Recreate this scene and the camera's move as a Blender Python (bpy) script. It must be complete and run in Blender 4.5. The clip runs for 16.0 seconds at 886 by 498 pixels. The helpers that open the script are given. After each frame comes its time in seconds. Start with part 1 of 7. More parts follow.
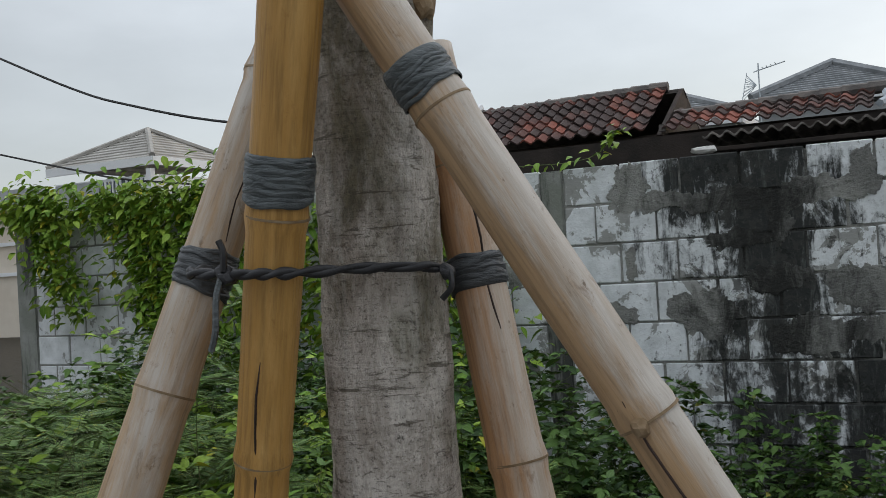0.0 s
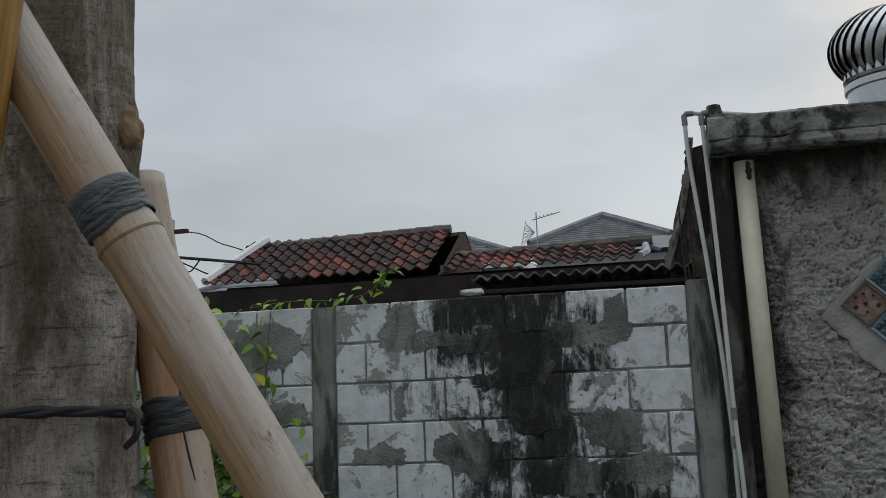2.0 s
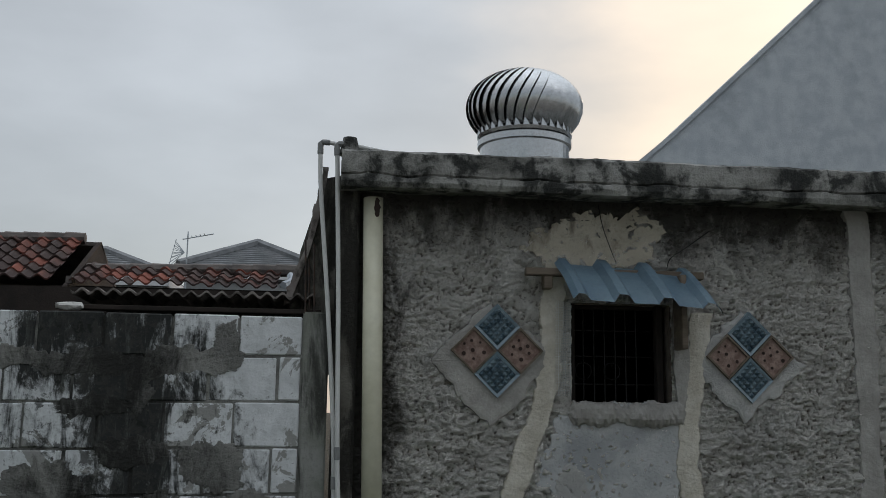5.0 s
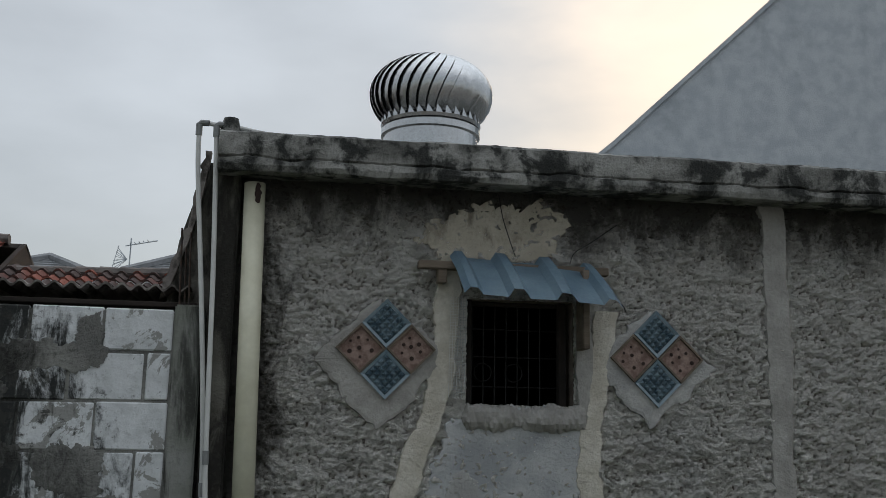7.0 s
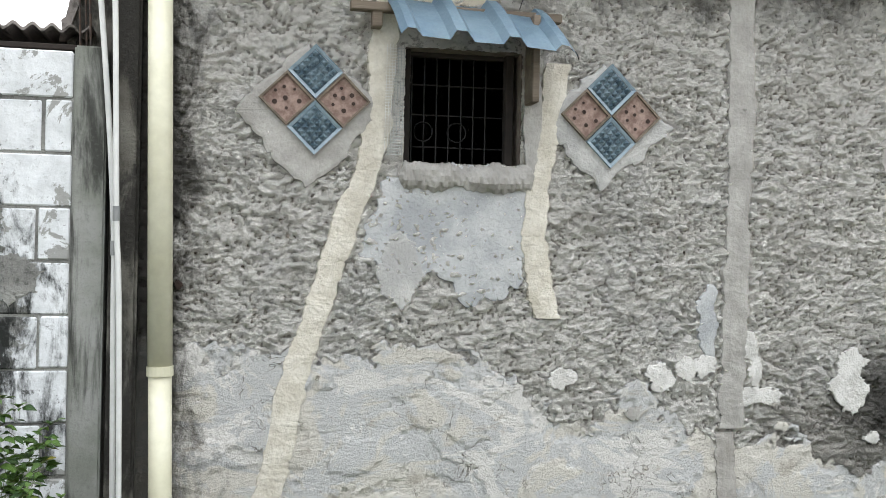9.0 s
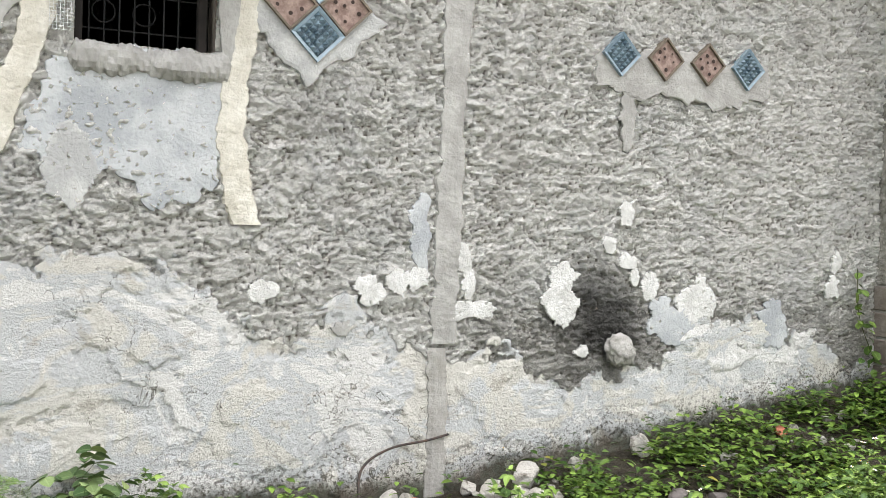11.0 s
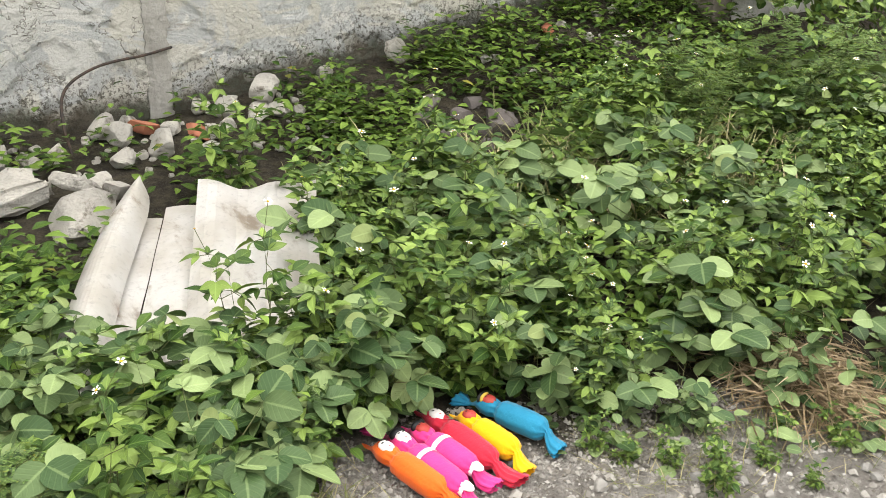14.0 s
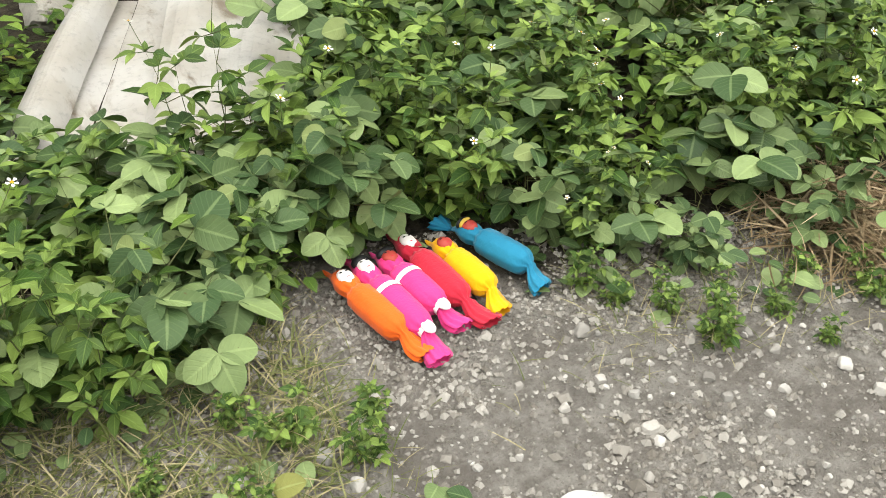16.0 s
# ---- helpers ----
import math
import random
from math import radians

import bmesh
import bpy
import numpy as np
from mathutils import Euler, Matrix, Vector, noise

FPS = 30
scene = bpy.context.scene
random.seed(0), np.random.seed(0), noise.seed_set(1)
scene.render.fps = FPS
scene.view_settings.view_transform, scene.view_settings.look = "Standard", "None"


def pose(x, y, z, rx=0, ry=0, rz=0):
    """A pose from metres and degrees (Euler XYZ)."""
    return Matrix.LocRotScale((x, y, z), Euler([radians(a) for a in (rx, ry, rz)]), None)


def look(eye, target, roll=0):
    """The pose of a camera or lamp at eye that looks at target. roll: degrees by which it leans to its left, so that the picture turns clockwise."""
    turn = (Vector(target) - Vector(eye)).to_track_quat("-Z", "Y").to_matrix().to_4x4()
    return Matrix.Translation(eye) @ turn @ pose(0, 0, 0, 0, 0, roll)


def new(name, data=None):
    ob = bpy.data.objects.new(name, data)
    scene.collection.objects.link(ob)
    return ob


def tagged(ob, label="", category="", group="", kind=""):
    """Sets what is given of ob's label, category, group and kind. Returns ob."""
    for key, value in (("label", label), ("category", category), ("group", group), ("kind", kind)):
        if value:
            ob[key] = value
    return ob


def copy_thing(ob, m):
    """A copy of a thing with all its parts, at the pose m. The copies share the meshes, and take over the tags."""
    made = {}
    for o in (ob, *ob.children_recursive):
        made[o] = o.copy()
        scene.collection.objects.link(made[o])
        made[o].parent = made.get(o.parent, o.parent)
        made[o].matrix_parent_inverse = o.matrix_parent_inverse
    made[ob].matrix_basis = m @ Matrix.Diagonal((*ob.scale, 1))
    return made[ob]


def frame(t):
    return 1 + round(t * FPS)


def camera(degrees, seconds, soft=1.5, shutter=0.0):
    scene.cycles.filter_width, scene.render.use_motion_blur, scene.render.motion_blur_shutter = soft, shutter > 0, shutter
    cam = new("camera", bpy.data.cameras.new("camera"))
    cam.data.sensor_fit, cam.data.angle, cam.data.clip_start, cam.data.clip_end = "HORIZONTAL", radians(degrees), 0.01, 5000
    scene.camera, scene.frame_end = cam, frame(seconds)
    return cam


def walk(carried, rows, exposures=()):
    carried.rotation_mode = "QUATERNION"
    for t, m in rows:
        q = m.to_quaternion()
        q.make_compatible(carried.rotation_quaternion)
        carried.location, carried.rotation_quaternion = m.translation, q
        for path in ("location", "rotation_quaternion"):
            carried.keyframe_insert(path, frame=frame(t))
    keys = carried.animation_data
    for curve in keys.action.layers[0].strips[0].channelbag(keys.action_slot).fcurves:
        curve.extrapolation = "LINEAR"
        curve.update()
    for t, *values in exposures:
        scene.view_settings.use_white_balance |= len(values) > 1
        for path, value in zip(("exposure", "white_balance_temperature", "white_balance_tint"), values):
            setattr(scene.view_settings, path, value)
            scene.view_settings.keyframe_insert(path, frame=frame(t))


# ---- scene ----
cam = camera(50.0, 16.0, soft=0.5)
PATH = [
    (0, (0.295, 0.198, 1.869), (-0.6, 1.986, 1.895), -3.3),
    (0.5, (0.315, 0.207, 1.878), (-0.567, 1.994, 2.039), -3.2),
    (1, (0.337, 0.233, 1.881), (-0.452, 2.056, 2.115), -3.1),
    (1.5, (0.358, 0.248, 1.883), (-0.273, 2.126, 2.159), -2.7),
    (2, (0.385, 0.277, 1.878), (-0.084, 2.2, 2.164), -2.2),
    (2.5, (0.436, 0.305, 1.878), (0.135, 2.259, 2.178), -1.5),
    (3, (0.473, 0.331, 1.872), (0.301, 2.299, 2.181), -0.9),
    (3.5, (0.483, 0.351, 1.873), (0.433, 2.326, 2.183), -0.4),
    (4, (0.499, 0.404, 1.872), (0.563, 2.377, 2.192), -0.0),
    (4.5, (0.524, 0.468, 1.885), (0.679, 2.436, 2.21), 0.3),
    (4.7, (0.539, 0.503, 1.893), (0.731, 2.466, 2.222), 0.4),
    (6.8, (0.976, 0.805, 1.825), (1.263, 2.742, 2.229), 1.1),
    (7, (1.011, 0.833, 1.828), (1.299, 2.776, 2.203), 1.1),
    (7.5, (1.035, 0.907, 1.755), (1.363, 2.859, 2.039), 1.1),
    (8, (1.083, 0.975, 1.706), (1.432, 2.939, 1.848), 1.1),
    (8.2, (1.092, 1.029, 1.692), (1.448, 2.994, 1.787), 1.1),
    (10.3, (1.411, 1.402, 1.333), (2.035, 3.301, 1.297), 1.6),
    (10.5, (1.452, 1.42, 1.32), (2.147, 3.295, 1.282), 1.7),
    (11, (1.541, 1.478, 1.305), (2.397, 3.285, 1.249), 1.8),
    (11.5, (1.652, 1.543, 1.31), (2.646, 3.275, 1.192), 1.7),
    (12, (1.751, 1.61, 1.287), (2.85, 3.267, 1.073), 1.8),
    (12.5, (1.826, 1.626, 1.245), (2.977, 3.224, 0.897), 1.7),
    (13, (1.905, 1.645, 1.226), (3.059, 3.199, 0.723), 1.6),
    (13.5, (2.017, 1.645, 1.22), (3.133, 3.16, 0.543), 1.5),
    (14, (2.093, 1.647, 1.196), (3.169, 3.119, 0.373), 1.7),
    (14.5, (2.153, 1.65, 1.169), (3.163, 3.082, 0.205), 1.5),
    (15, (2.233, 1.694, 1.142), (3.18, 3.078, 0.053), 1.4),
    (15.5, (2.332, 1.748, 1.133), (3.233, 3.106, -0.025), 1.7),
    (16, (2.389, 1.762, 1.131), (3.226, 3.109, -0.087), 1.4),
]
EXPOSURES = [(0.0, -0.34, 6500, 10), (0.5, -0.7, 6500, 10), (1.5, -0.78, 6500, 10), (3.0, -0.9, 6500, 10), (4.7, -0.88, 6500, 10), (7.0, -0.78, 6500, 10), (7.5, -0.26, 6550, 10), (8.0, 0.58, 6800, 10), (8.4, 0.92, 6850, 11), (10.3, 1.7, 6950, 14), (12.0, 1.62, 7150, 14), (14.0, 1.36, 7500, 12), (16.0, 1.2, 7600, 9)]
walk(cam, [(t, look(eye, target, roll)) for t, eye, target, roll in PATH], EXPOSURES)

# ---- world and sun ----
world = bpy.data.worlds.new("overcast_sky")
scene.world = world
world.use_nodes = True


def build_sky():
    nt = world.node_tree
    nt.nodes.clear()
    N, L = nt.nodes.new, nt.links.new
    out, add = N("ShaderNodeOutputWorld"), N("ShaderNodeAddShader")
    sky = N("ShaderNodeTexSky")
    sky.sky_type, sky.sun_disc = "NISHITA", False
    sky.sun_elevation, sky.sun_rotation = radians(9), radians(32)
    bg = N("ShaderNodeBackground")
    bg.inputs[1].default_value = 0.05
    L(sky.outputs[0], bg.inputs[0])
    co = N("ShaderNodeTexCoord")
    sep = N("ShaderNodeSeparateXYZ")
    L(co.outputs["Generated"], sep.inputs[0])
    # cloud deck: dimmer at the horizon, brighter overhead
    up = N("ShaderNodeMapRange")
    up.inputs[1].default_value, up.inputs[2].default_value = 0.0, 1.0
    up.inputs[3].default_value, up.inputs[4].default_value = 0.56, 1.16
    L(sep.outputs[2], up.inputs[0])
    zenith = N("ShaderNodeMapRange")
    zenith.interpolation_type = "SMOOTHSTEP"
    zenith.inputs[1].default_value, zenith.inputs[2].default_value = 0.42, 0.95
    zenith.inputs[3].default_value, zenith.inputs[4].default_value = 1.0, 1.9
    L(sep.outputs[2], zenith.inputs[0])
    deck = N("ShaderNodeMath")
    deck.operation = "MULTIPLY"
    L(up.outputs[0], deck.inputs[0])
    L(zenith.outputs[0], deck.inputs[1])
    mp = N("ShaderNodeMapping")
    mp.inputs["Scale"].default_value = (1.0, 1.0, 2.6)
    L(co.outputs["Generated"], mp.inputs[0])
    nz = N("ShaderNodeTexNoise")
    nz.inputs["Scale"].default_value, nz.inputs["Detail"].default_value, nz.inputs["Roughness"].default_value = 3.2, 6, 0.5
    L(mp.outputs[0], nz.inputs[0])
    cl = N("ShaderNodeMapRange")
    cl.inputs[1].default_value, cl.inputs[2].default_value = 0.3, 0.7
    cl.inputs[3].default_value, cl.inputs[4].default_value = 0.86, 1.14
    L(nz.outputs[0], cl.inputs[0])
    m1 = N("ShaderNodeMath")
    m1.operation = "MULTIPLY"
    L(deck.outputs[0], m1.inputs[0])
    L(cl.outputs[0], m1.inputs[1])
    # the deck is brighter towards the low sun and dims away from it
    side = N("ShaderNodeVectorMath")
    side.operation = "DOT_PRODUCT"
    L(co.outputs["Generated"], side.inputs[0])
    side.inputs[1].default_value = (0.53, 0.85, 0.0)
    az = N("ShaderNodeMapRange")
    az.inputs[1].default_value, az.inputs[2].default_value = -1.0, 1.0
    az.inputs[3].default_value, az.inputs[4].default_value = 0.74, 1.25
    L(side.outputs["Value"], az.inputs[0])
    m2 = N("ShaderNodeMath")
    m2.operation = "MULTIPLY"
    L(m1.outputs[0], m2.inputs[0])
    L(az.outputs[0], m2.inputs[1])
    # warm thin cloud round the low sun
    dt = N("ShaderNodeVectorMath")
    dt.operation = "DOT_PRODUCT"
    nm = N("ShaderNodeVectorMath")
    nm.operation = "NORMALIZE"
    L(co.outputs["Generated"], nm.inputs[0])
    L(nm.outputs[0], dt.inputs[0])
    dt.inputs[1].default_value = Vector((0.55, 0.80, 0.26)).normalized()
    wob = N("ShaderNodeMath")
    wob.operation = "MULTIPLY_ADD"
    L(nz.outputs[0], wob.inputs[0])
    wob.inputs[1].default_value = 0.16
    L(dt.outputs["Value"], wob.inputs[2])
    glow = N("ShaderNodeMapRange")
    glow.interpolation_type = "SMOOTHSTEP"
    glow.inputs[1].default_value, glow.inputs[2].default_value = 0.95, 1.08
    L(wob.outputs[0], glow.inputs[0])
    mix = N("ShaderNodeMixRGB")
    mix.inputs[1].default_value, mix.inputs[2].default_value = (0.93, 0.985, 1.05, 1), (1.55, 1.32, 1.08, 1)
    L(glow.outputs[0], mix.inputs[0])
    bg2 = N("ShaderNodeBackground")
    L(mix.outputs[0], bg2.inputs[0])
    L(m2.outputs[0], bg2.inputs[1])
    L(bg.outputs[0], add.inputs[0])
    L(bg2.outputs[0], add.inputs[1])
    L(add.outputs[0], out.inputs[0])


build_sky()
sun_lamp = bpy.data.lights.new("sun", "SUN")
sun_lamp.energy, sun_lamp.angle, sun_lamp.color = 0.5, radians(20), (1.0, 0.9, 0.78)
sun = new("sun", sun_lamp)
sun.matrix_world = look((20, 32, 9), (0, 0, 0))


# ---- materials ----
class Nodes:
    """Short hand for a node material."""

    def __init__(self, name):
        self.m = bpy.data.materials.new(name)
        self.m.use_nodes = True
        self.t = self.m.node_tree
        self.b = self.t.nodes["Principled BSDF"]
        self.pos = None

    def put(self, socket, value):
        if isinstance(value, bpy.types.NodeSocket):
            self.t.links.new(value, socket)
        elif isinstance(value, (tuple, list)) and len(value) == 3 and socket.type == "RGBA":
            socket.default_value = (*value, 1)
        else:
            socket.default_value = value

    def node(self, kind, *ins, operation="", interpolation_type="", blend_type=""):
        n = self.t.nodes.new("ShaderNode" + kind)
        if operation:
            n.operation = operation
        if interpolation_type:
            n.interpolation_type = interpolation_type
        if blend_type:
            n.blend_type = blend_type
        for i, v in enumerate(ins):
            if v is not None:
                self.put(n.inputs[i], v)
        return n

    def where(self, scale=(1, 1, 1), local=False):
        if local:
            src = self.node("TexCoord").outputs["Object"]
        else:
            src = self.node("NewGeometry").outputs["Position"]
        n = self.node("Mapping", src)
        n.inputs["Scale"].default_value = scale
        return n.outputs[0]

    def noise(self, vec, scale, detail=5.0, rough=0.55, warp=0.0):
        n = self.node("TexNoise", vec)
        n.inputs["Scale"].default_value, n.inputs["Detail"].default_value = scale, detail
        n.inputs["Roughness"].default_value, n.inputs["Distortion"].default_value = rough, warp
        return n.outputs[0]

    def step(self, v, a, b, lo=0.0, hi=1.0):
        n = self.node("MapRange", v, a, b, lo, hi, interpolation_type="SMOOTHSTEP")
        return n.outputs[0]

    def math(self, op, a, b=0.0, c=0.0):
        return self.node("Math", a, b, c, operation=op).outputs[0]

    def mix(self, f, a, b, blend="MIX"):
        return self.node("MixRGB", f, a, b, blend_type=blend).outputs[0]

    def xyz(self, vec):
        return self.node("SeparateXYZ", vec).outputs

    def finish(self, colour, rough=0.9, bump=None, depth=0.004, metal=0.0, spec=0.3):
        self.put(self.b.inputs["Base Color"], colour)
        self.put(self.b.inputs["Roughness"], rough)
        self.put(self.b.inputs["Metallic"], metal)
        self.b.inputs["Specular IOR Level"].default_value = spec
        if bump is not None:
            n = self.node("Bump")
            n.inputs["Strength"].default_value, n.inputs["Distance"].default_value = 1.0, depth
            self.t.links.new(bump, n.inputs["Height"])
            self.t.links.new(n.outputs[0], self.b.inputs["Normal"])
        return self.m


def plain(name, a, b, scale=6.0, rough=0.85, depth=0.003, fine=60.0, metal=0.0, stretch=(1, 1, 1), local=False, spec=0.3, vary=0.0):
    """Two colours mixed at two scales, with fine relief."""
    k = Nodes(name)
    p = k.where(stretch, local)
    big, small = k.noise(p, scale, 5, 0.6), k.noise(p, fine, 4, 0.6)
    c = k.mix(k.step(big, 0.35, 0.65), a, b)
    c = k.mix(k.math("MULTIPLY", small, 0.5), c, tuple(x * 0.5 for x in a), "MIX")
    if vary:
        r = k.node("ObjectInfo").outputs["Random"]
        c = k.mix(1.0, c, k.node("CombineXYZ", *[k.step(r, 0, 1, 1 - vary, 1 + vary)] * 3).outputs[0], "MULTIPLY")
    return k.finish(c, rough, k.math("ADD", big, small), depth, metal, spec)


def block_paint(name):
    """Old white paint on concrete blocks, grey where cement was smeared, black with mould in streaks."""
    k = Nodes(name)
    p = k.where()
    x, y, z = k.xyz(p)
    fine, mid = k.noise(p, 45, 5, 0.65), k.noise(p, 9, 6, 0.6)
    c = k.mix(k.step(mid, 0.3, 0.7), (0.68, 0.70, 0.715), (0.52, 0.54, 0.55))
    smear = k.noise(p, 4.2, 10, 0.68, 0.5)
    c = k.mix(k.step(smear, 0.555, 0.575, 0, 0.9), c, (0.25, 0.25, 0.235))
    # mould: vertical runs, thickest in one stretch of the wall
    runs = k.noise(k.where((7, 7, 1.6)), 1.4, 11, 0.74, 0.7)
    patch = k.noise(k.where((1.5, 1.5, 1.2)), 1.6, 10, 0.72)
    shift = k.math("ADD", k.math("ADD", x, 0.55), k.math("MULTIPLY", k.math("SUBTRACT", z, 2.3), 0.22))
    near = k.math("SUBTRACT", 1.0, k.math("MULTIPLY", k.math("ABSOLUTE", shift), 1.7))
    near = k.math("MAXIMUM", near, -0.45)
    f = k.math("ADD", k.math("MULTIPLY", near, 0.20), k.math("ADD", k.math("MULTIPLY", runs, 0.66), k.math("MULTIPLY", patch, 0.80)))
    f = k.math("SUBTRACT", f, k.math("MULTIPLY", k.step(k.node("ObjectInfo").outputs["Random"], 0.35, 1.0), 0.10))
    grey = k.noise(k.where((14, 14, 2.4)), 1.4, 10, 0.74, 0.6)
    black = k.mix(k.step(grey, 0.50, 0.68), (0.007, 0.008, 0.007), (0.075, 0.08, 0.075))
    c = k.mix(k.step(f, 0.715, 0.86, 0, 0.97), c, black)
    spots = k.noise(p, 16, 9, 0.7, 0.4)
    c = k.mix(k.step(k.math("ADD", spots, k.math("MULTIPLY", near, 0.10)), 0.57, 0.66, 0, 0.85), c, (0.04, 0.04, 0.037))
    c = k.mix(k.math("MULTIPLY", k.step(fine, 0.55, 0.75), 0.35), c, (0.12, 0.12, 0.11))
    return k.finish(c, 0.92, k.math("ADD", fine, mid), 0.004)


def mortar_mat(name):
    k = Nodes(name)
    p = k.where()
    x, y, z = k.xyz(p)
    fine = k.noise(p, 60, 5, 0.7)
    c = k.mix(k.step(k.noise(p, 4, 6), 0.35, 0.65), (0.30, 0.30, 0.28), (0.18, 0.18, 0.17))
    shift = k.math("ADD", k.math("ADD", x, 0.55), k.math("MULTIPLY", k.math("SUBTRACT", z, 2.3), 0.22))
    near = k.math("SUBTRACT", 1.0, k.math("MULTIPLY", k.math("ABSOLUTE", shift), 1.5))
    near = k.math("MAXIMUM", near, -0.3)
    f = k.math("ADD", k.math("MULTIPLY", near, 0.3), k.noise(k.where((4, 4, 1.6)), 1.6, 10, 0.72, 0.4))
    c = k.mix(k.step(f, 0.50, 0.80, 0, 0.93), c, (0.012, 0.012, 0.011))
    c = k.mix(k.step(k.noise(p, 28, 8, 0.7), 0.55, 0.66, 0, 0.6), c, (0.06, 0.06, 0.055))
    return k.finish(c, 0.95, k.math("ADD", fine, k.noise(p, 18, 6, 0.7)), 0.014)


def stucco_mat(name):
    """Thrown plaster, warm grey, with a peeling white coat low down, damp at the foot, wet and sooty in one spot."""
    k = Nodes(name)
    p = k.where()
    x, y, z = k.xyz(p)
    at = k.node("Attribute")
    at.attribute_name = "skin"
    coat, relief, foot = k.xyz(at.outputs["Vector"])
    fine, grit = k.noise(p, 85, 6, 0.72), k.noise(k.where((1, 1, 1.6)), 46, 9, 0.78, 0.2)
    mid, big = k.noise(k.where((1, 1, 1.8)), 9, 10, 0.7, 0.4), k.noise(p, 1.5, 6, 0.6)
    # limewash worn in patches; shade of the recesses is painted in through the relief
    wash_shade = k.math("ADD", k.math("MULTIPLY", relief, 0.70), k.math("ADD", k.math("MULTIPLY", mid, 0.55), k.math("MULTIPLY", grit, 0.65)))
    c = k.mix(k.step(wash_shade, 0.62, 0.85), (0.45, 0.42, 0.37), (0.89, 0.865, 0.81))
    c = k.mix(k.step(big, 0.50, 0.62, 0, 0.30), c, (0.68, 0.68, 0.67))
    c = k.mix(k.step(k.noise(k.where((1, 1, 1.3)), 2.6, 6, 0.6, 0.3), 0.55, 0.65, 0, 0.28), c, (0.40, 0.37, 0.325))
    # browner, barer plaster beyond the band
    bare = k.math("MULTIPLY", k.step(x, 3.42, 3.6), k.step(k.math("ADD", z, k.math("MULTIPLY", mid, 0.5)), 1.38, 0.98))
    c = k.mix(k.math("MULTIPLY", bare, 0.6), c, k.mix(k.step(grit, 0.4, 0.6), (0.155, 0.14, 0.12), (0.36, 0.335, 0.30)))
    # white coat: cream, white and bluish skims with torn edges and cracks
    edge = k.math("ADD", coat, k.math("MULTIPLY", k.math("SUBTRACT", grit, 0.5), 0.10))
    white = k.step(edge, -0.008, 0.008)
    skim = k.noise(k.where((1, 1, 1.5)), 2.6, 9, 0.62, 0.8)
    w = k.mix(k.step(skim, 0.44, 0.50), (0.61, 0.585, 0.53), (0.53, 0.535, 0.53))
    w = k.mix(k.step(skim, 0.54, 0.57), w, (0.68, 0.665, 0.635))
    w = k.mix(k.step(k.noise(k.where((1, 1, 1.3)), 6, 10, 0.74, 0.6), 0.56, 0.66, 0, 0.75), w, (0.40, 0.365, 0.31))
    w = k.mix(k.step(k.noise(p, 48, 5, 0.7), 0.62, 0.70, 0, 0.6), w, (0.22, 0.195, 0.16))
    n1 = k.math("ABSOLUTE", k.math("SUBTRACT", k.noise(k.where((1, 1, 1.4)), 2.4, 5, 0.6, 0.5), 0.5))
    n2 = k.math("ABSOLUTE", k.math("SUBTRACT", k.noise(p, 6.5, 4, 0.6, 0.5), 0.5))
    crack = k.math("MAXIMUM", k.math("MULTIPLY", k.step(n1, 0.005, 0.001), k.step(k.noise(p, 3.1, 3), 0.50, 0.60)), k.math("MULTIPLY", k.step(n2, 0.008, 0.002), k.step(k.noise(p, 2.2, 3), 0.56, 0.62)))
    w = k.mix(k.math("MULTIPLY", crack, 0.7), w, (0.16, 0.14, 0.11))
    c = k.mix(white, c, w)
    # seepage stain
    d = k.node("VectorMath", p, (4.24, 5.34, 0.85), operation="SUBTRACT").outputs[0]
    d = k.node("VectorMath", d, operation="LENGTH").outputs["Value"]
    d = k.math("ADD", d, k.math("MULTIPLY", k.noise(p, 5, 8, 0.65), 0.5))
    wet = k.math("MULTIPLY", k.step(d, 0.34, 0.66, 0.9, 0), k.math("SUBTRACT", 1.0, k.math("MULTIPLY", white, 0.85)))
    c = k.mix(wet, c, (0.042, 0.040, 0.037))
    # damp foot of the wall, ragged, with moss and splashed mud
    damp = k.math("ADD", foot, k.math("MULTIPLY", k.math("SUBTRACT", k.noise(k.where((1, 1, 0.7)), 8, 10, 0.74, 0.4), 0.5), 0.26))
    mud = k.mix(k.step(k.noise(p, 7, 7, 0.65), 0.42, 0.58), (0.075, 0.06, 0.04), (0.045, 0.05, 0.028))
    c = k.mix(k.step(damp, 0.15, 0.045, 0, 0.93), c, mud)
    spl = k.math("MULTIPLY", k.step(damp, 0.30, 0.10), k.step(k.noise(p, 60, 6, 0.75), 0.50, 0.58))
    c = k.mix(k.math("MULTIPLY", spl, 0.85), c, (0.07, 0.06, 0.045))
    # black mould at eave and corner; the eave's shade is painted in too
    creep = k.noise(k.where((3.5, 3.5, 1.6)), 1.5, 10, 0.7, 0.4)
    top = k.step(k.math("ADD", z, k.math("MULTIPLY", creep, 1.0)), 3.14, 3.46)
    side = k.step(k.math("SUBTRACT", x, k.math("MULTIPLY", creep, 0.75)), 0.62, 0.44)
    c = k.mix(k.math("MULTIPLY", k.math("MAXIMUM", top, side), 0.88), c, (0.030, 0.027, 0.021))
    spots = k.math("MULTIPLY", k.step(k.noise(p, 30, 8, 0.75, 0.3), 0.56, 0.64), k.step(z, 2.3, 3.0, 0.15, 0.8))
    c = k.mix(k.math("MULTIPLY", spots, k.math("SUBTRACT", 1.0, white)), c, (0.06, 0.052, 0.04))
